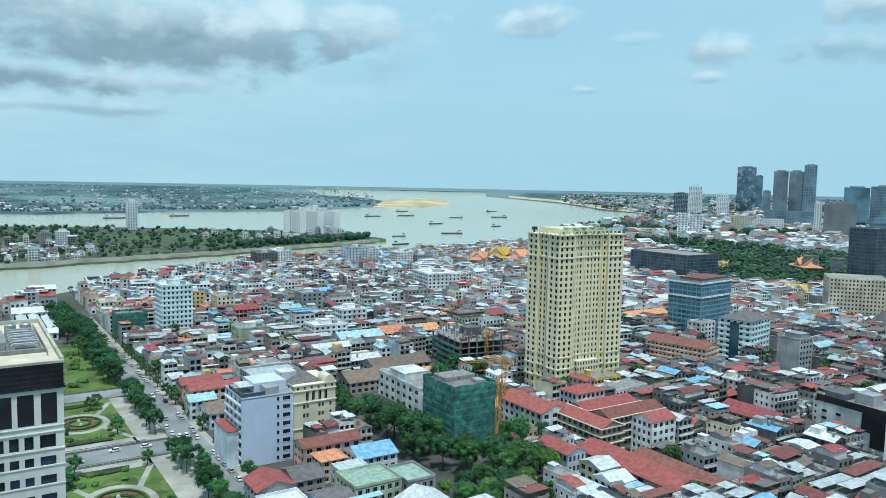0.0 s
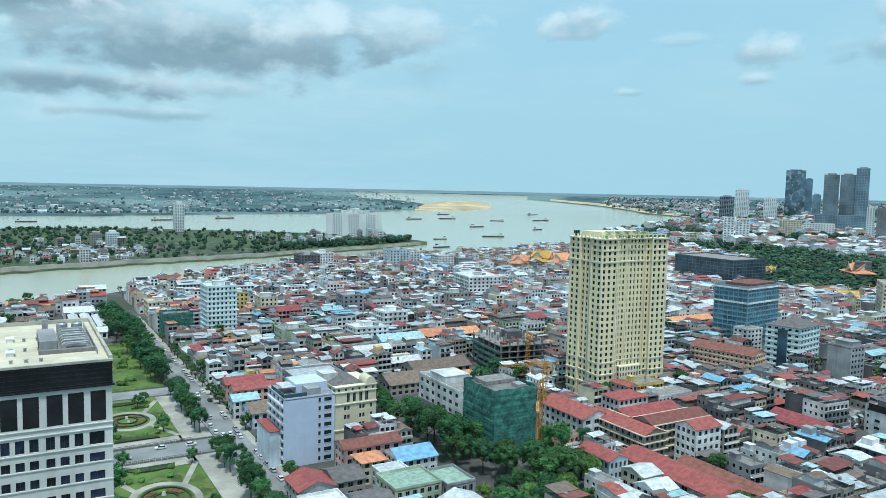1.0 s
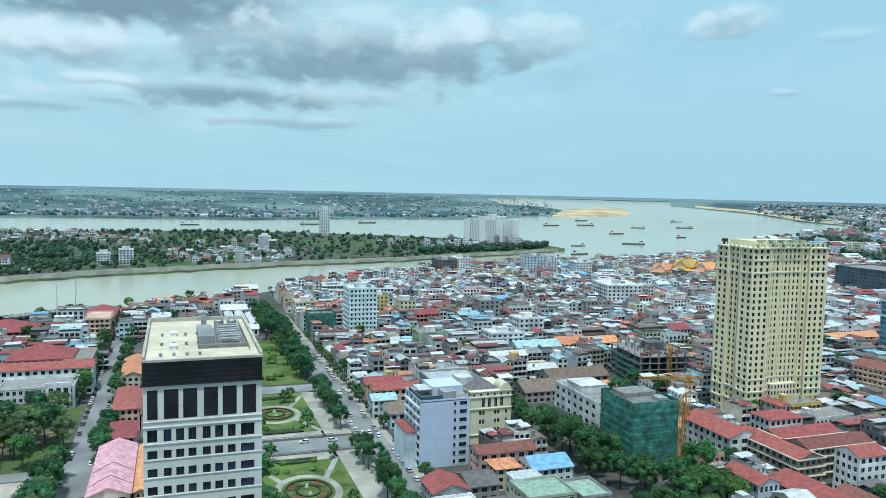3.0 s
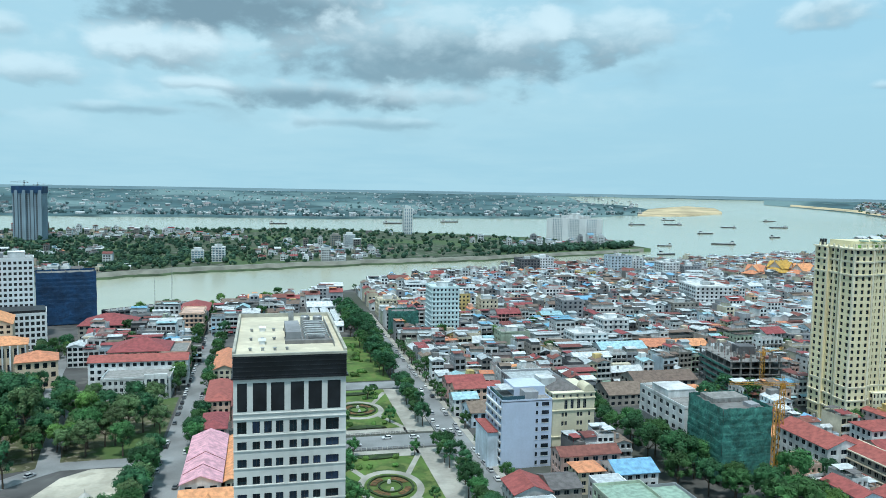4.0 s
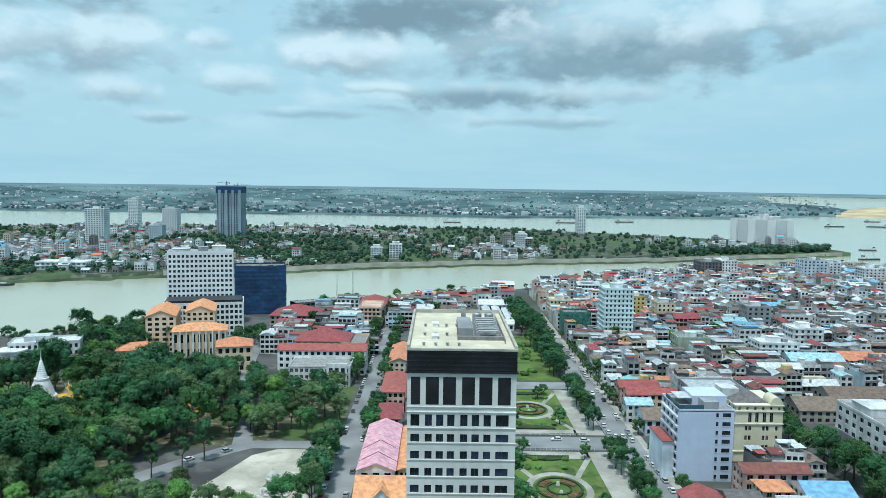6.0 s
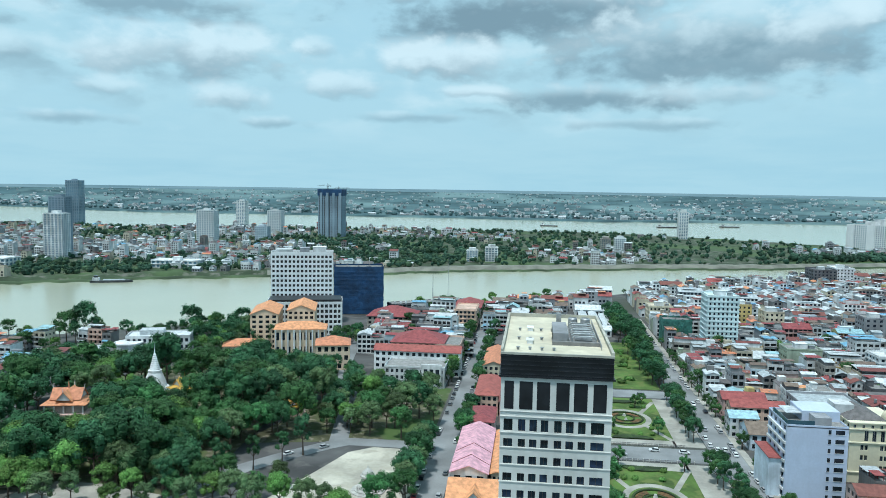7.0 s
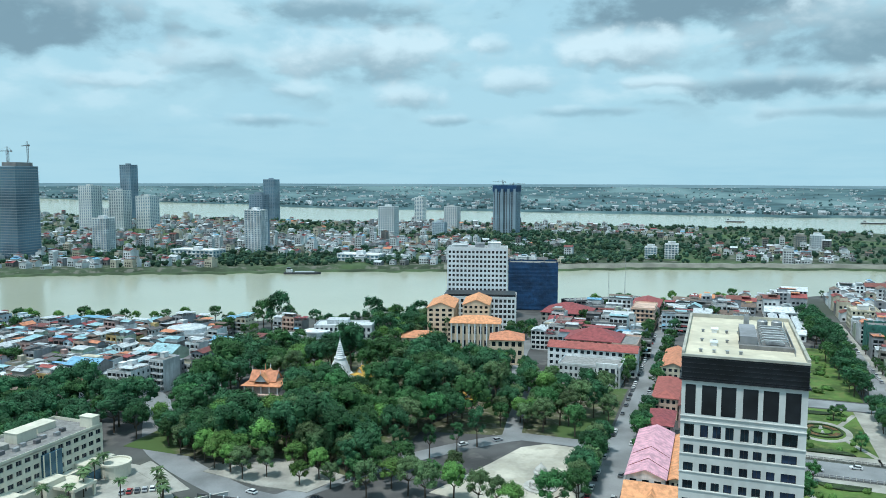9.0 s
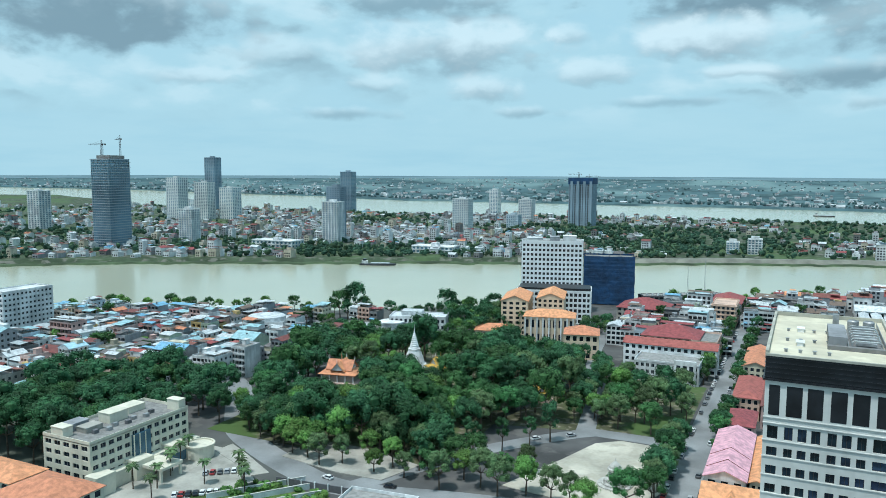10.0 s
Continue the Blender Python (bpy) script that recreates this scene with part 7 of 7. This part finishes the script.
# ---- far town: countless small houses ----
ROOFMIX = [ROOF[k] for k in ("red", "rust", "white", "tin", "blue", "brown", "orange", "slate")] + [PAINT[k] for k in ("white", "cream", "grey", "concrete")]


def far_house(s, x, y, w, d, h, z=0.0, place=None):
    k = hr.choices(range(8), (2, 4, 7, 5, 1, 4, .5, 2))[0]
    m = 8 + hr.choices(range(4), (7, 1.5, 2, 1.5))[0]
    a, b, c, e = x - w / 2, x + w / 2, y - d / 2, y + d / 2
    s.box(a, b, c, e, z - 1, z + h, m, k, bottom=False)
    if hr.random() < .6:
        s.gable(a, b, c, e, z + h, min(w, d) * .22, "x" if w > d else "y", k, m, .4, .15)
    elif hr.random() < .5:
        s.box(a + w * .2, b - w * .2, c + d * .3, e - d * .2, z + h, z + h + 2.6, m, k, bottom=False)
    if w > 5 and hr.random() < .75:        # a lean-to of another colour over a part of the roof
        k2 = hr.choices(range(8), (3, 4, 7, 4, 2, 4, 1, 3))[0]
        xa, ya, lift = a + w * hr.uniform(0, .4), c - .4 + d * hr.uniform(0, .3), hr.uniform(1.6, 3.4) * min(1, w / 9)
        s.box(xa, xa + w * .55, ya, ya + d * .5, z + h + lift, z + h + lift + .15, k2)
    for r in range(int(h / 3.3)):          # rows of dark openings
        zz = z + r * 3.3 + 1.0
        for i in range(max(1, int(w / 3.2))):
            xx = a + 1.2 + i * 3.2
            if xx + 1.9 < b:
                s.face([(xx, c - .06, zz), (xx + 1.9, c - .06, zz), (xx + 1.9, c - .06, zz + 1.8), (xx, c - .06, zz + 1.8)], 12)


ft = Shape()
for x0, x1, y0, y1, r in FAR_LOTS:
    if hr.random() < .93:
        far_house(ft, (x0 + x1) / 2, (y0 + y1) / 2, x1 - x0, y1 - y0, hr.choice((6.5, 9.8, 13, 13, 16.5)))
stuff("far_houses", "dense far town of small roofs and pale walls", "houses", ft, ROOFMIX + [GLASS])

# ---- distant towns and woods ----
FARLEAF = [islands(mat("far_foliage", (.044, .090, .060), .9, .25, .02, .3, spec=.1), .35), islands(mat("far_foliage_light", (.072, .125, .07), .9, .25, .02, .3, spec=.1), .35)]


def far_tree(s, x, y, r, z=0.0, m=0):
    for i in range(3):
        a, k = hr.uniform(0, 6.28), r * hr.uniform(.1, .75)
        blob(s, (x + k * math.cos(a), y + k * math.sin(a), z + r * hr.uniform(.45, 1.05)), r * hr.uniform(.45, .68), hr.uniform(.75, 1.1), hr.uniform(0, 99), m, 5, 3)
    leafy(s, hr, (x, y, z + r * .8), r * .95, .85, 9, r * .24, m)


BIG = [(-925, -880, 750, 800), (-1275, -1150, 1220, 1345), (-860, -820, 845, 880), (-670, -630, 945, 985), (-600, -550, 1262, 1300), (-440, -385, 1480, 1535), (580, 700, 1430, 1540), (300, 335, 1670, 1700), (-1310, -1262, 922, 960)]
hs, ts = Shape(), Shape()
for i in range(5200):
    az = hr.uniform(60, -26) if i < 2900 else hr.uniform(60, 5)
    a, b = pn(az) + 15, pf(az) - 25
    r = math.exp(hr.uniform(math.log(a), math.log(min(b, 2600)))) if b > a else a
    x, y = polar(az, r)
    if r > b or r < a or any(p < x < q and c < y < d for p, q, c, d in BIG):
        continue
    town = noise.noise((x * .004, y * .004, 4.0)) + (.12 if az > 18 else -.12) - (.35 if az < -8 else 0)
    if town > hr.uniform(-.3, .5):
        far_house(hs, x, y, hr.uniform(6, 13), hr.uniform(7, 12), hr.choice((4, 5, 6.5, 6.5, 9.8)) if hr.random() < .93 else hr.uniform(12, 20))
    elif az > -9 or hr.random() < .45:
        far_tree(ts, x, y, hr.uniform(3.0, 6.0), 0, hr.random() < .3)
for i in range(1000):     # denser belts of trees along the tongue of land
    az = hr.uniform(58, -24)
    a, b = pn(az) + 28, pf(az) - 15
    r = hr.choice((a + hr.uniform(60, 260), b - hr.uniform(0, 120), hr.uniform(a, b)))
    if a < r < min(b, 2500) and (noise.noise((az * .25, r * .003, 9)) > -.15 or az < 15) and (az > -9 or hr.random() < .4):
        far_tree(ts, *polar(az, r), hr.uniform(3.2, 6.2), 0, hr.random() < .25)
for i in range(120):      # park round the far hotel
    az, k = hr.uniform(-18, -27.5), hr.random()
    r = pn(az) + 34 + k * 60
    if r < pf(az) - 20:
        far_tree(ts, *polar(az, r), hr.uniform(5, 9), 0, 0)
stuff("far_houses", "scattered small houses across the river", "houses", hs, ROOFMIX + [GLASS])
stuff("far_trees", "dark green tree belts across the river", "trees", ts, FARLEAF)

# leaves lightened towards blue and roofs greyed, to imitate haze over the water
HAZELEAF = islands(mat("haze_tinted_foliage", (.095, .155, .16), .95, .15, .01, .2, spec=.05), .25)
HAZE_ROOF = mat("haze_tinted_roofs", (.30, .27, .27), .9, .1, .01, .2)
fs = reach(FAR_SHORE)
hs, ts = Shape(), Shape()
for i in range(2400):
    az = hr.uniform(58, -28)
    a = fs(az) + 40
    D = a + 40 + 9000 * hr.random() ** 3.2
    x, y = polar(az, D)
    px, py, pz = far(x, y, 0)
    sc = math.hypot(px, py) / D
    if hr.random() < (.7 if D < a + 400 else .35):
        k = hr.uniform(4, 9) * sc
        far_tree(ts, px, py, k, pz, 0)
    else:
        w, d = hr.uniform(8, 26) * sc, hr.uniform(8, 18) * sc
        far_house(hs, px, py, w, d, hr.uniform(4, 9) * sc, pz)
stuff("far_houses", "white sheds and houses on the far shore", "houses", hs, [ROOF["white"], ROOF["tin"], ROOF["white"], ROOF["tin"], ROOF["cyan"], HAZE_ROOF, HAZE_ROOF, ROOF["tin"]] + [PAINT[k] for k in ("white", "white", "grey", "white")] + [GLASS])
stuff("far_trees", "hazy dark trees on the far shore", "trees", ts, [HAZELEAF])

# town and palace grounds towards the far right
hs, ts = Shape(), Shape()
for i in range(4200):
    az = hr.uniform(-42.0, -66)
    r = 800 * math.exp(hr.uniform(0, 2.55))
    x, y = polar(az, r)
    if (az > -48.4 and cb(az) - 30 < r < reach(RIGHT_BANK)(az) + 40) or not free(x - 10, x + 10, y - 10, y + 10):
        continue
    px, py, pz = far(x, y, 0)
    sc = math.hypot(px, py) / r
    grn = noise.noise((x * .003, y * .003, 2)) + (.8 if 850 < r < 1420 and az < -52 else 0)
    if grn > .2 - .2 * (r > 2500):
        far_tree(ts, px, py, hr.uniform(6, 10) * sc, pz, hr.random() < .3)
    else:
        far_house(hs, px, py, hr.uniform(12, 34) * sc, hr.uniform(12, 26) * sc, hr.choice((6, 8, 11, 15)) * sc, pz)
for i in range(1300):
    az, r = hr.uniform(-52, -66), hr.uniform(870, 1420)
    far_tree(ts, *polar(az, r), hr.uniform(5, 9), 0, hr.random() < .12)
stuff("far_houses", "hazy spread of far city houses", "houses", hs, ROOFMIX + [GLASS])
stuff("far_trees", "dark tree masses of the palace gardens", "trees", ts, FARLEAF)
for x, y, k, m in ((625, 813, 2.2, GOLD), (587, 808, 1.8, R["orange"]), (644, 796, 2.0, R["orange"]), (815, 640, 1.6, GOLD), (845, 625, 1.3, GOLD), (930, 560, 2.0, R["orange"]), (880, 690, 1.8, GOLD), (700, 430, 1.5, GOLD), (725, 420, 1.3, R["orange"]), (672, 445, 1.2, GOLD), (760, 435, 1.4, R["orange"])):
    temple(x, y, 3, hr.uniform(20, 60), k, m, "palace hall with stacked golden tiled roofs", 11, 6)

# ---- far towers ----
# the HAZE_ tower colours include the paling and blueing of distant air
HAZE_GLASS = mat("hazed_tower_glass", (.17, .28, .36), .15, .25, .02, .2)
HAZE_GREY = mat("hazed_tower_grey", (.27, .35, .42), .7, .15, .02, .2)
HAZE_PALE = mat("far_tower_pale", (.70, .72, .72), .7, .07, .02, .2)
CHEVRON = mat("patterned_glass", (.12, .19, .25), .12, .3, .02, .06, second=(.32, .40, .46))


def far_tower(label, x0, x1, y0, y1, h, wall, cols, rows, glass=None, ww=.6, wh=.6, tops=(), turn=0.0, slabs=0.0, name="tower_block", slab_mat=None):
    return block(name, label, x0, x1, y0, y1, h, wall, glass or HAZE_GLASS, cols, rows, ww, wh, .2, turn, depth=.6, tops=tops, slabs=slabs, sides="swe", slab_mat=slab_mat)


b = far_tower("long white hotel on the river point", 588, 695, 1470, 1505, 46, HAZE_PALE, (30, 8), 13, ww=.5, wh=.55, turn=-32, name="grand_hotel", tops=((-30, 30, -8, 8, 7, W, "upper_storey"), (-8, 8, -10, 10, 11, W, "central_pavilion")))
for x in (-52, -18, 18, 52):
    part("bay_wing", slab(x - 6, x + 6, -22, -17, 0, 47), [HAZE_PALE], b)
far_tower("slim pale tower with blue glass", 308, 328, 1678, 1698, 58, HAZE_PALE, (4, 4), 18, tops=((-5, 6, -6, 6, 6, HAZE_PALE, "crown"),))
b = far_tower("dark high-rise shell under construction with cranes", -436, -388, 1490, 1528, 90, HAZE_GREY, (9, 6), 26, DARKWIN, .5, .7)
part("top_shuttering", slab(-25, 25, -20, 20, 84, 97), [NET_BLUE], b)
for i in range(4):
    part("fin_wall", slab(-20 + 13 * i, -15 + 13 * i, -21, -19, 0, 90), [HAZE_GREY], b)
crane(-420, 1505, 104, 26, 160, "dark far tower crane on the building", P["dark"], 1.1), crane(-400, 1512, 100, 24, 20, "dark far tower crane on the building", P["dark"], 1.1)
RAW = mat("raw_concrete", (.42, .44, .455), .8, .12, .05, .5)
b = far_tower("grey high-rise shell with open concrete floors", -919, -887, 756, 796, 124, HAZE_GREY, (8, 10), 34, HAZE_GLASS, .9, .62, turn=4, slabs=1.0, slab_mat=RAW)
part("top_frame", slab(-11, 13, -14, 14, 124, 130), [P["concrete"]], b)
crane(-912, 770, 146, 34, 170, "dark far tower crane on the building", P["dark"], 1.3), crane(-898, 790, 154, 34, 150, "dark far tower crane on the building", P["dark"], 1.0)
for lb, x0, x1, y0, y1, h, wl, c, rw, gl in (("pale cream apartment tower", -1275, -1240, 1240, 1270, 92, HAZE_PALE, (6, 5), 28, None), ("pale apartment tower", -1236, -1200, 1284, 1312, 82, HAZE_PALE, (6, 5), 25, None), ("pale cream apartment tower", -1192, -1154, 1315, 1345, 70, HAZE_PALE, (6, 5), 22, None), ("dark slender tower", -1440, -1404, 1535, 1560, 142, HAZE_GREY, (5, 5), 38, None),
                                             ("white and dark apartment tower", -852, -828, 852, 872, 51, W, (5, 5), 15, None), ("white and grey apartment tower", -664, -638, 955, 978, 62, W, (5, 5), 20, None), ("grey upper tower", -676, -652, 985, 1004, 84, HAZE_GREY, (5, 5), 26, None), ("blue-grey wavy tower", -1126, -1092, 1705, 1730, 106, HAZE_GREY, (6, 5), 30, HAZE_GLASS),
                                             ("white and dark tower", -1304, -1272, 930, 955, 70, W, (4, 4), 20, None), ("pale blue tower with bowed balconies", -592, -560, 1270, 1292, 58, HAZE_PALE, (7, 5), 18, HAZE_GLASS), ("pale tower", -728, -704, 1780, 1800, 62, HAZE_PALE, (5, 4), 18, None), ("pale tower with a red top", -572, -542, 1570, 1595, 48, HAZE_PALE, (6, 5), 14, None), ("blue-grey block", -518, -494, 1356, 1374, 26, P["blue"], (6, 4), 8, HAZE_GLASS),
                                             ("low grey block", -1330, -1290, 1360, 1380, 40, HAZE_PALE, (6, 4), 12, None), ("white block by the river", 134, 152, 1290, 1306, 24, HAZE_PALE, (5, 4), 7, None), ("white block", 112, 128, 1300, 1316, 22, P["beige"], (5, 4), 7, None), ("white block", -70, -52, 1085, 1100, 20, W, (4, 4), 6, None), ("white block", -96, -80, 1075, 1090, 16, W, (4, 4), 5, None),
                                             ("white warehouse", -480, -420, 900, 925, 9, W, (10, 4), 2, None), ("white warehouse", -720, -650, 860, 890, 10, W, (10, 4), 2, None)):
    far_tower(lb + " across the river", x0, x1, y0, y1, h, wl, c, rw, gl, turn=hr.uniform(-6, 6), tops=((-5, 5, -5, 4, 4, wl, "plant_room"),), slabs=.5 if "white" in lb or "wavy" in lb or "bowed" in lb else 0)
BRONZE = mat("bronze_glass", (.24, .235, .23), .3, .2, .02, .2)
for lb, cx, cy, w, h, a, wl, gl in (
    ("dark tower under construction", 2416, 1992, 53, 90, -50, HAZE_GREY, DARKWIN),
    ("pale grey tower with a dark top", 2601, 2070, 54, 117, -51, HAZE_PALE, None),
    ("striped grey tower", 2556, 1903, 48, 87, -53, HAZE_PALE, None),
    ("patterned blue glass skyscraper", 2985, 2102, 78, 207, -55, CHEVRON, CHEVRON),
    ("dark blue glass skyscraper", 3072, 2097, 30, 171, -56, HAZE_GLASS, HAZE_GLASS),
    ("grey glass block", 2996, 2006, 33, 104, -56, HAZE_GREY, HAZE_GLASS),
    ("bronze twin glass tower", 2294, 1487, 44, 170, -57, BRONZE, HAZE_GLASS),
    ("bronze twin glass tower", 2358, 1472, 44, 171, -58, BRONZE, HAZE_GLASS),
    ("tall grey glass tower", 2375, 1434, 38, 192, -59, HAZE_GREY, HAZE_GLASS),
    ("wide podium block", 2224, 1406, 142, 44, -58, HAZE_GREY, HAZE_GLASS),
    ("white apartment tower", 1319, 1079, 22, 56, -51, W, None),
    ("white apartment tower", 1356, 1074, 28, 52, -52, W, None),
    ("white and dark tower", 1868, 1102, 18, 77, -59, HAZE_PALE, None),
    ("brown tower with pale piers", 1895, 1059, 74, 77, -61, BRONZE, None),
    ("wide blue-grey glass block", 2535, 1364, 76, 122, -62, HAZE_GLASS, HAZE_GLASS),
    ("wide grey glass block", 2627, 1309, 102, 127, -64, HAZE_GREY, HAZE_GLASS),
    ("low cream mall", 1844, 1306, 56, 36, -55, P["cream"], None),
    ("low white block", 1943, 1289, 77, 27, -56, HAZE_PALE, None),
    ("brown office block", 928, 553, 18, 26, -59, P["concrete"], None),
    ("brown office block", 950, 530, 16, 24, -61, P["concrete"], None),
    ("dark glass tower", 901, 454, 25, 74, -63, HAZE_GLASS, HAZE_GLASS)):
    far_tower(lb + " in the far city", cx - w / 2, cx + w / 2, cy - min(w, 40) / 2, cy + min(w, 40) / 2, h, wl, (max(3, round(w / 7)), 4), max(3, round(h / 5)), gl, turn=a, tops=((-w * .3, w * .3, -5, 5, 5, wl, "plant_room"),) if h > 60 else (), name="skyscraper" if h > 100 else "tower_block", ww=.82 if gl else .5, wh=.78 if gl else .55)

# ---- boats ----
HULL = mat("dark_hull", (.05, .055, .06), .6, .3, .2)


def boat(x, y, ln, turn, label, name="barge"):
    z = far(x, y, -5.0)
    t = thing(name, label, "boat", z[0], z[1], z[2], turn, "river boats")
    w = ln * .09 + 1
    s = Shape()
    pts = [(-ln / 2, -w * .8), (ln * .36, -w), (ln / 2, 0), (ln * .36, w), (-ln / 2, w * .8)]
    s.prism(pts, -.6, ln * .035 + .8)
    part("hull", s, [HULL], t)
    h = ln * .035 + .8
    part("hold_cover", slab(-ln * .2, ln * .32, -w * .7, w * .7, h, h + .8), [ROOF["tin"]], t)
    part("cabin", slab(-ln * .44, -ln * .28, -w * .6, w * .6, h, h + 3.4), [W], t)
    part("wheelhouse", slab(-ln * .41, -ln * .32, -w * .45, w * .45, h + 3.4, h + 5.4), [GLASS], t)


for x, y, ln, a in ((963, 1440, 50, 160), (730, 1055, 34, 15), (1899, 2543, 60, 10), (1314, 2253, 60, 170), (1180, 2240, 60, 5), (579, 2347, 60, 10), (450, 1009, 38, 12), (-469, 792, 44, 22), (800, 1400, 30, 170), (1150, 1800, 50, 10), (1420, 2100, 46, 150), (1250, 1650, 40, 20), (1050, 1250, 32, 10), (1600, 2100, 60, 170), (700, 1215, 40, 15),
                    (1500, 2600, 60, 10), (40, 2200, 50, 0), (380, 2250, 60, 5), (1010, 1120, 30, 20), (620, 1135, 26, 10)):
    boat(x, y, ln, a, "long dark cargo barge with a white cabin on the river")
for x, y in ((-483, 432), (-455, 446), (-510, 416), (-430, 462), (-395, 470), (-530, 404)):
    boat(x, y, 26, 28, "moored riverboat with tiered white decks at the bank", "riverboat")
b = block("river_pier", "dark covered pier with a white railing along the river", -128, -58, 650, 662, 7, P["dark"], None, (16, 3), 2, .8, .5, .2, 34, parapet=.4)
for i in range(14):
    part("railing_post", slab(-33 + 5 * i, -31.5 + 5 * i, -6, -5, 7, 9), [W], b)
for x, y, h in ((-78, 694, 42), (138, 822, 18), (-92, 690, 26), (92, 700, 14)):
    t = thing("radio_mast", "thin grey lattice mast by the river", "mast", x, y, 0)
    s = Shape()
    for a in (0, 2.1, 4.2):
        s.tube((.8 * math.cos(a), .8 * math.sin(a), 0), (.15 * math.cos(a), .15 * math.sin(a), h), .12, .06, 4)
    part("mast", s, [METAL], t)
    part("mast_base", slab(-1.5, 1.5, -1.5, 1.5, 0, 1), [P["concrete"]], t)

# walled compound at the foot of the park
b = block("gatehouse", "low white gatehouse with a flat roof", -132, -108, 199, 209, 4.2, W, None, (6, 3), 1, .4, .4, .35, 6)
for i in range(7):
    part("fence_panel", slab(-12 - 5.2 * i, -7.4 - 5.2 * i, 8, 8.3, 0, 2.6), [P["dark"]], b)
    part("fence_post", slab(-7.3 - 5.2 * i, -6.9 - 5.2 * i, 7.9, 8.4, 0, 2.9), [W], b)
for x, y, ln, a in ((-166, 200, 34, 52), (-160, 197, 34, 52), (-152, 196, 26, 50)):
    t = thing("boundary_wall", "long white boundary wall of the compound", "wall", x, y, 0, a)
    part("wall_body", slab(-ln / 2, ln / 2, -.2, .2, 0, 2.0), [W], t)
    part("coping", slab(-ln / 2 - .1, ln / 2 + .1, -.32, .32, 2.0, 2.2), [CURB], t)
sheet("lawn", [(-186, 186), (-164, 182), (-150, 206), (-160, 214)], GRASS, .15, "clipped green lawn inside the compound", "lawn")
sheet("lawn", [(-146, 188), (-134, 188), (-134, 204), (-146, 208)], GRASS, .15, "clipped green lawn inside the compound", "lawn")

for i in range(34):
    q = rnd.uniform(.8, 1.7)
    copy_thing(SHRUB, pose(rnd.uniform(-176, -140), rnd.uniform(190, 206), .15, 0, 0, rnd.uniform(0, 360)) @ Matrix.Diagonal((q, q, q, 1)))

# the first of each kind takes its own place in the town
for ob, (x, y) in zip(MODELS, ((-150, 300), (-140, 290), (-215, 330), (-120, 300), (-60, 330), (-130, 265), (-30, 335), (-230, 350))):
    ob.matrix_basis = pose(x, y, park_z(x, y))
PALM.matrix_basis = pose(-172, 200, 0)
SHRUB.matrix_basis = pose(44, 430, .2)
for i, ob in enumerate(CARS):
    ob.matrix_basis = pose(85.4, 560 + 7 * i, STREET + .02, 0, 0, 90)
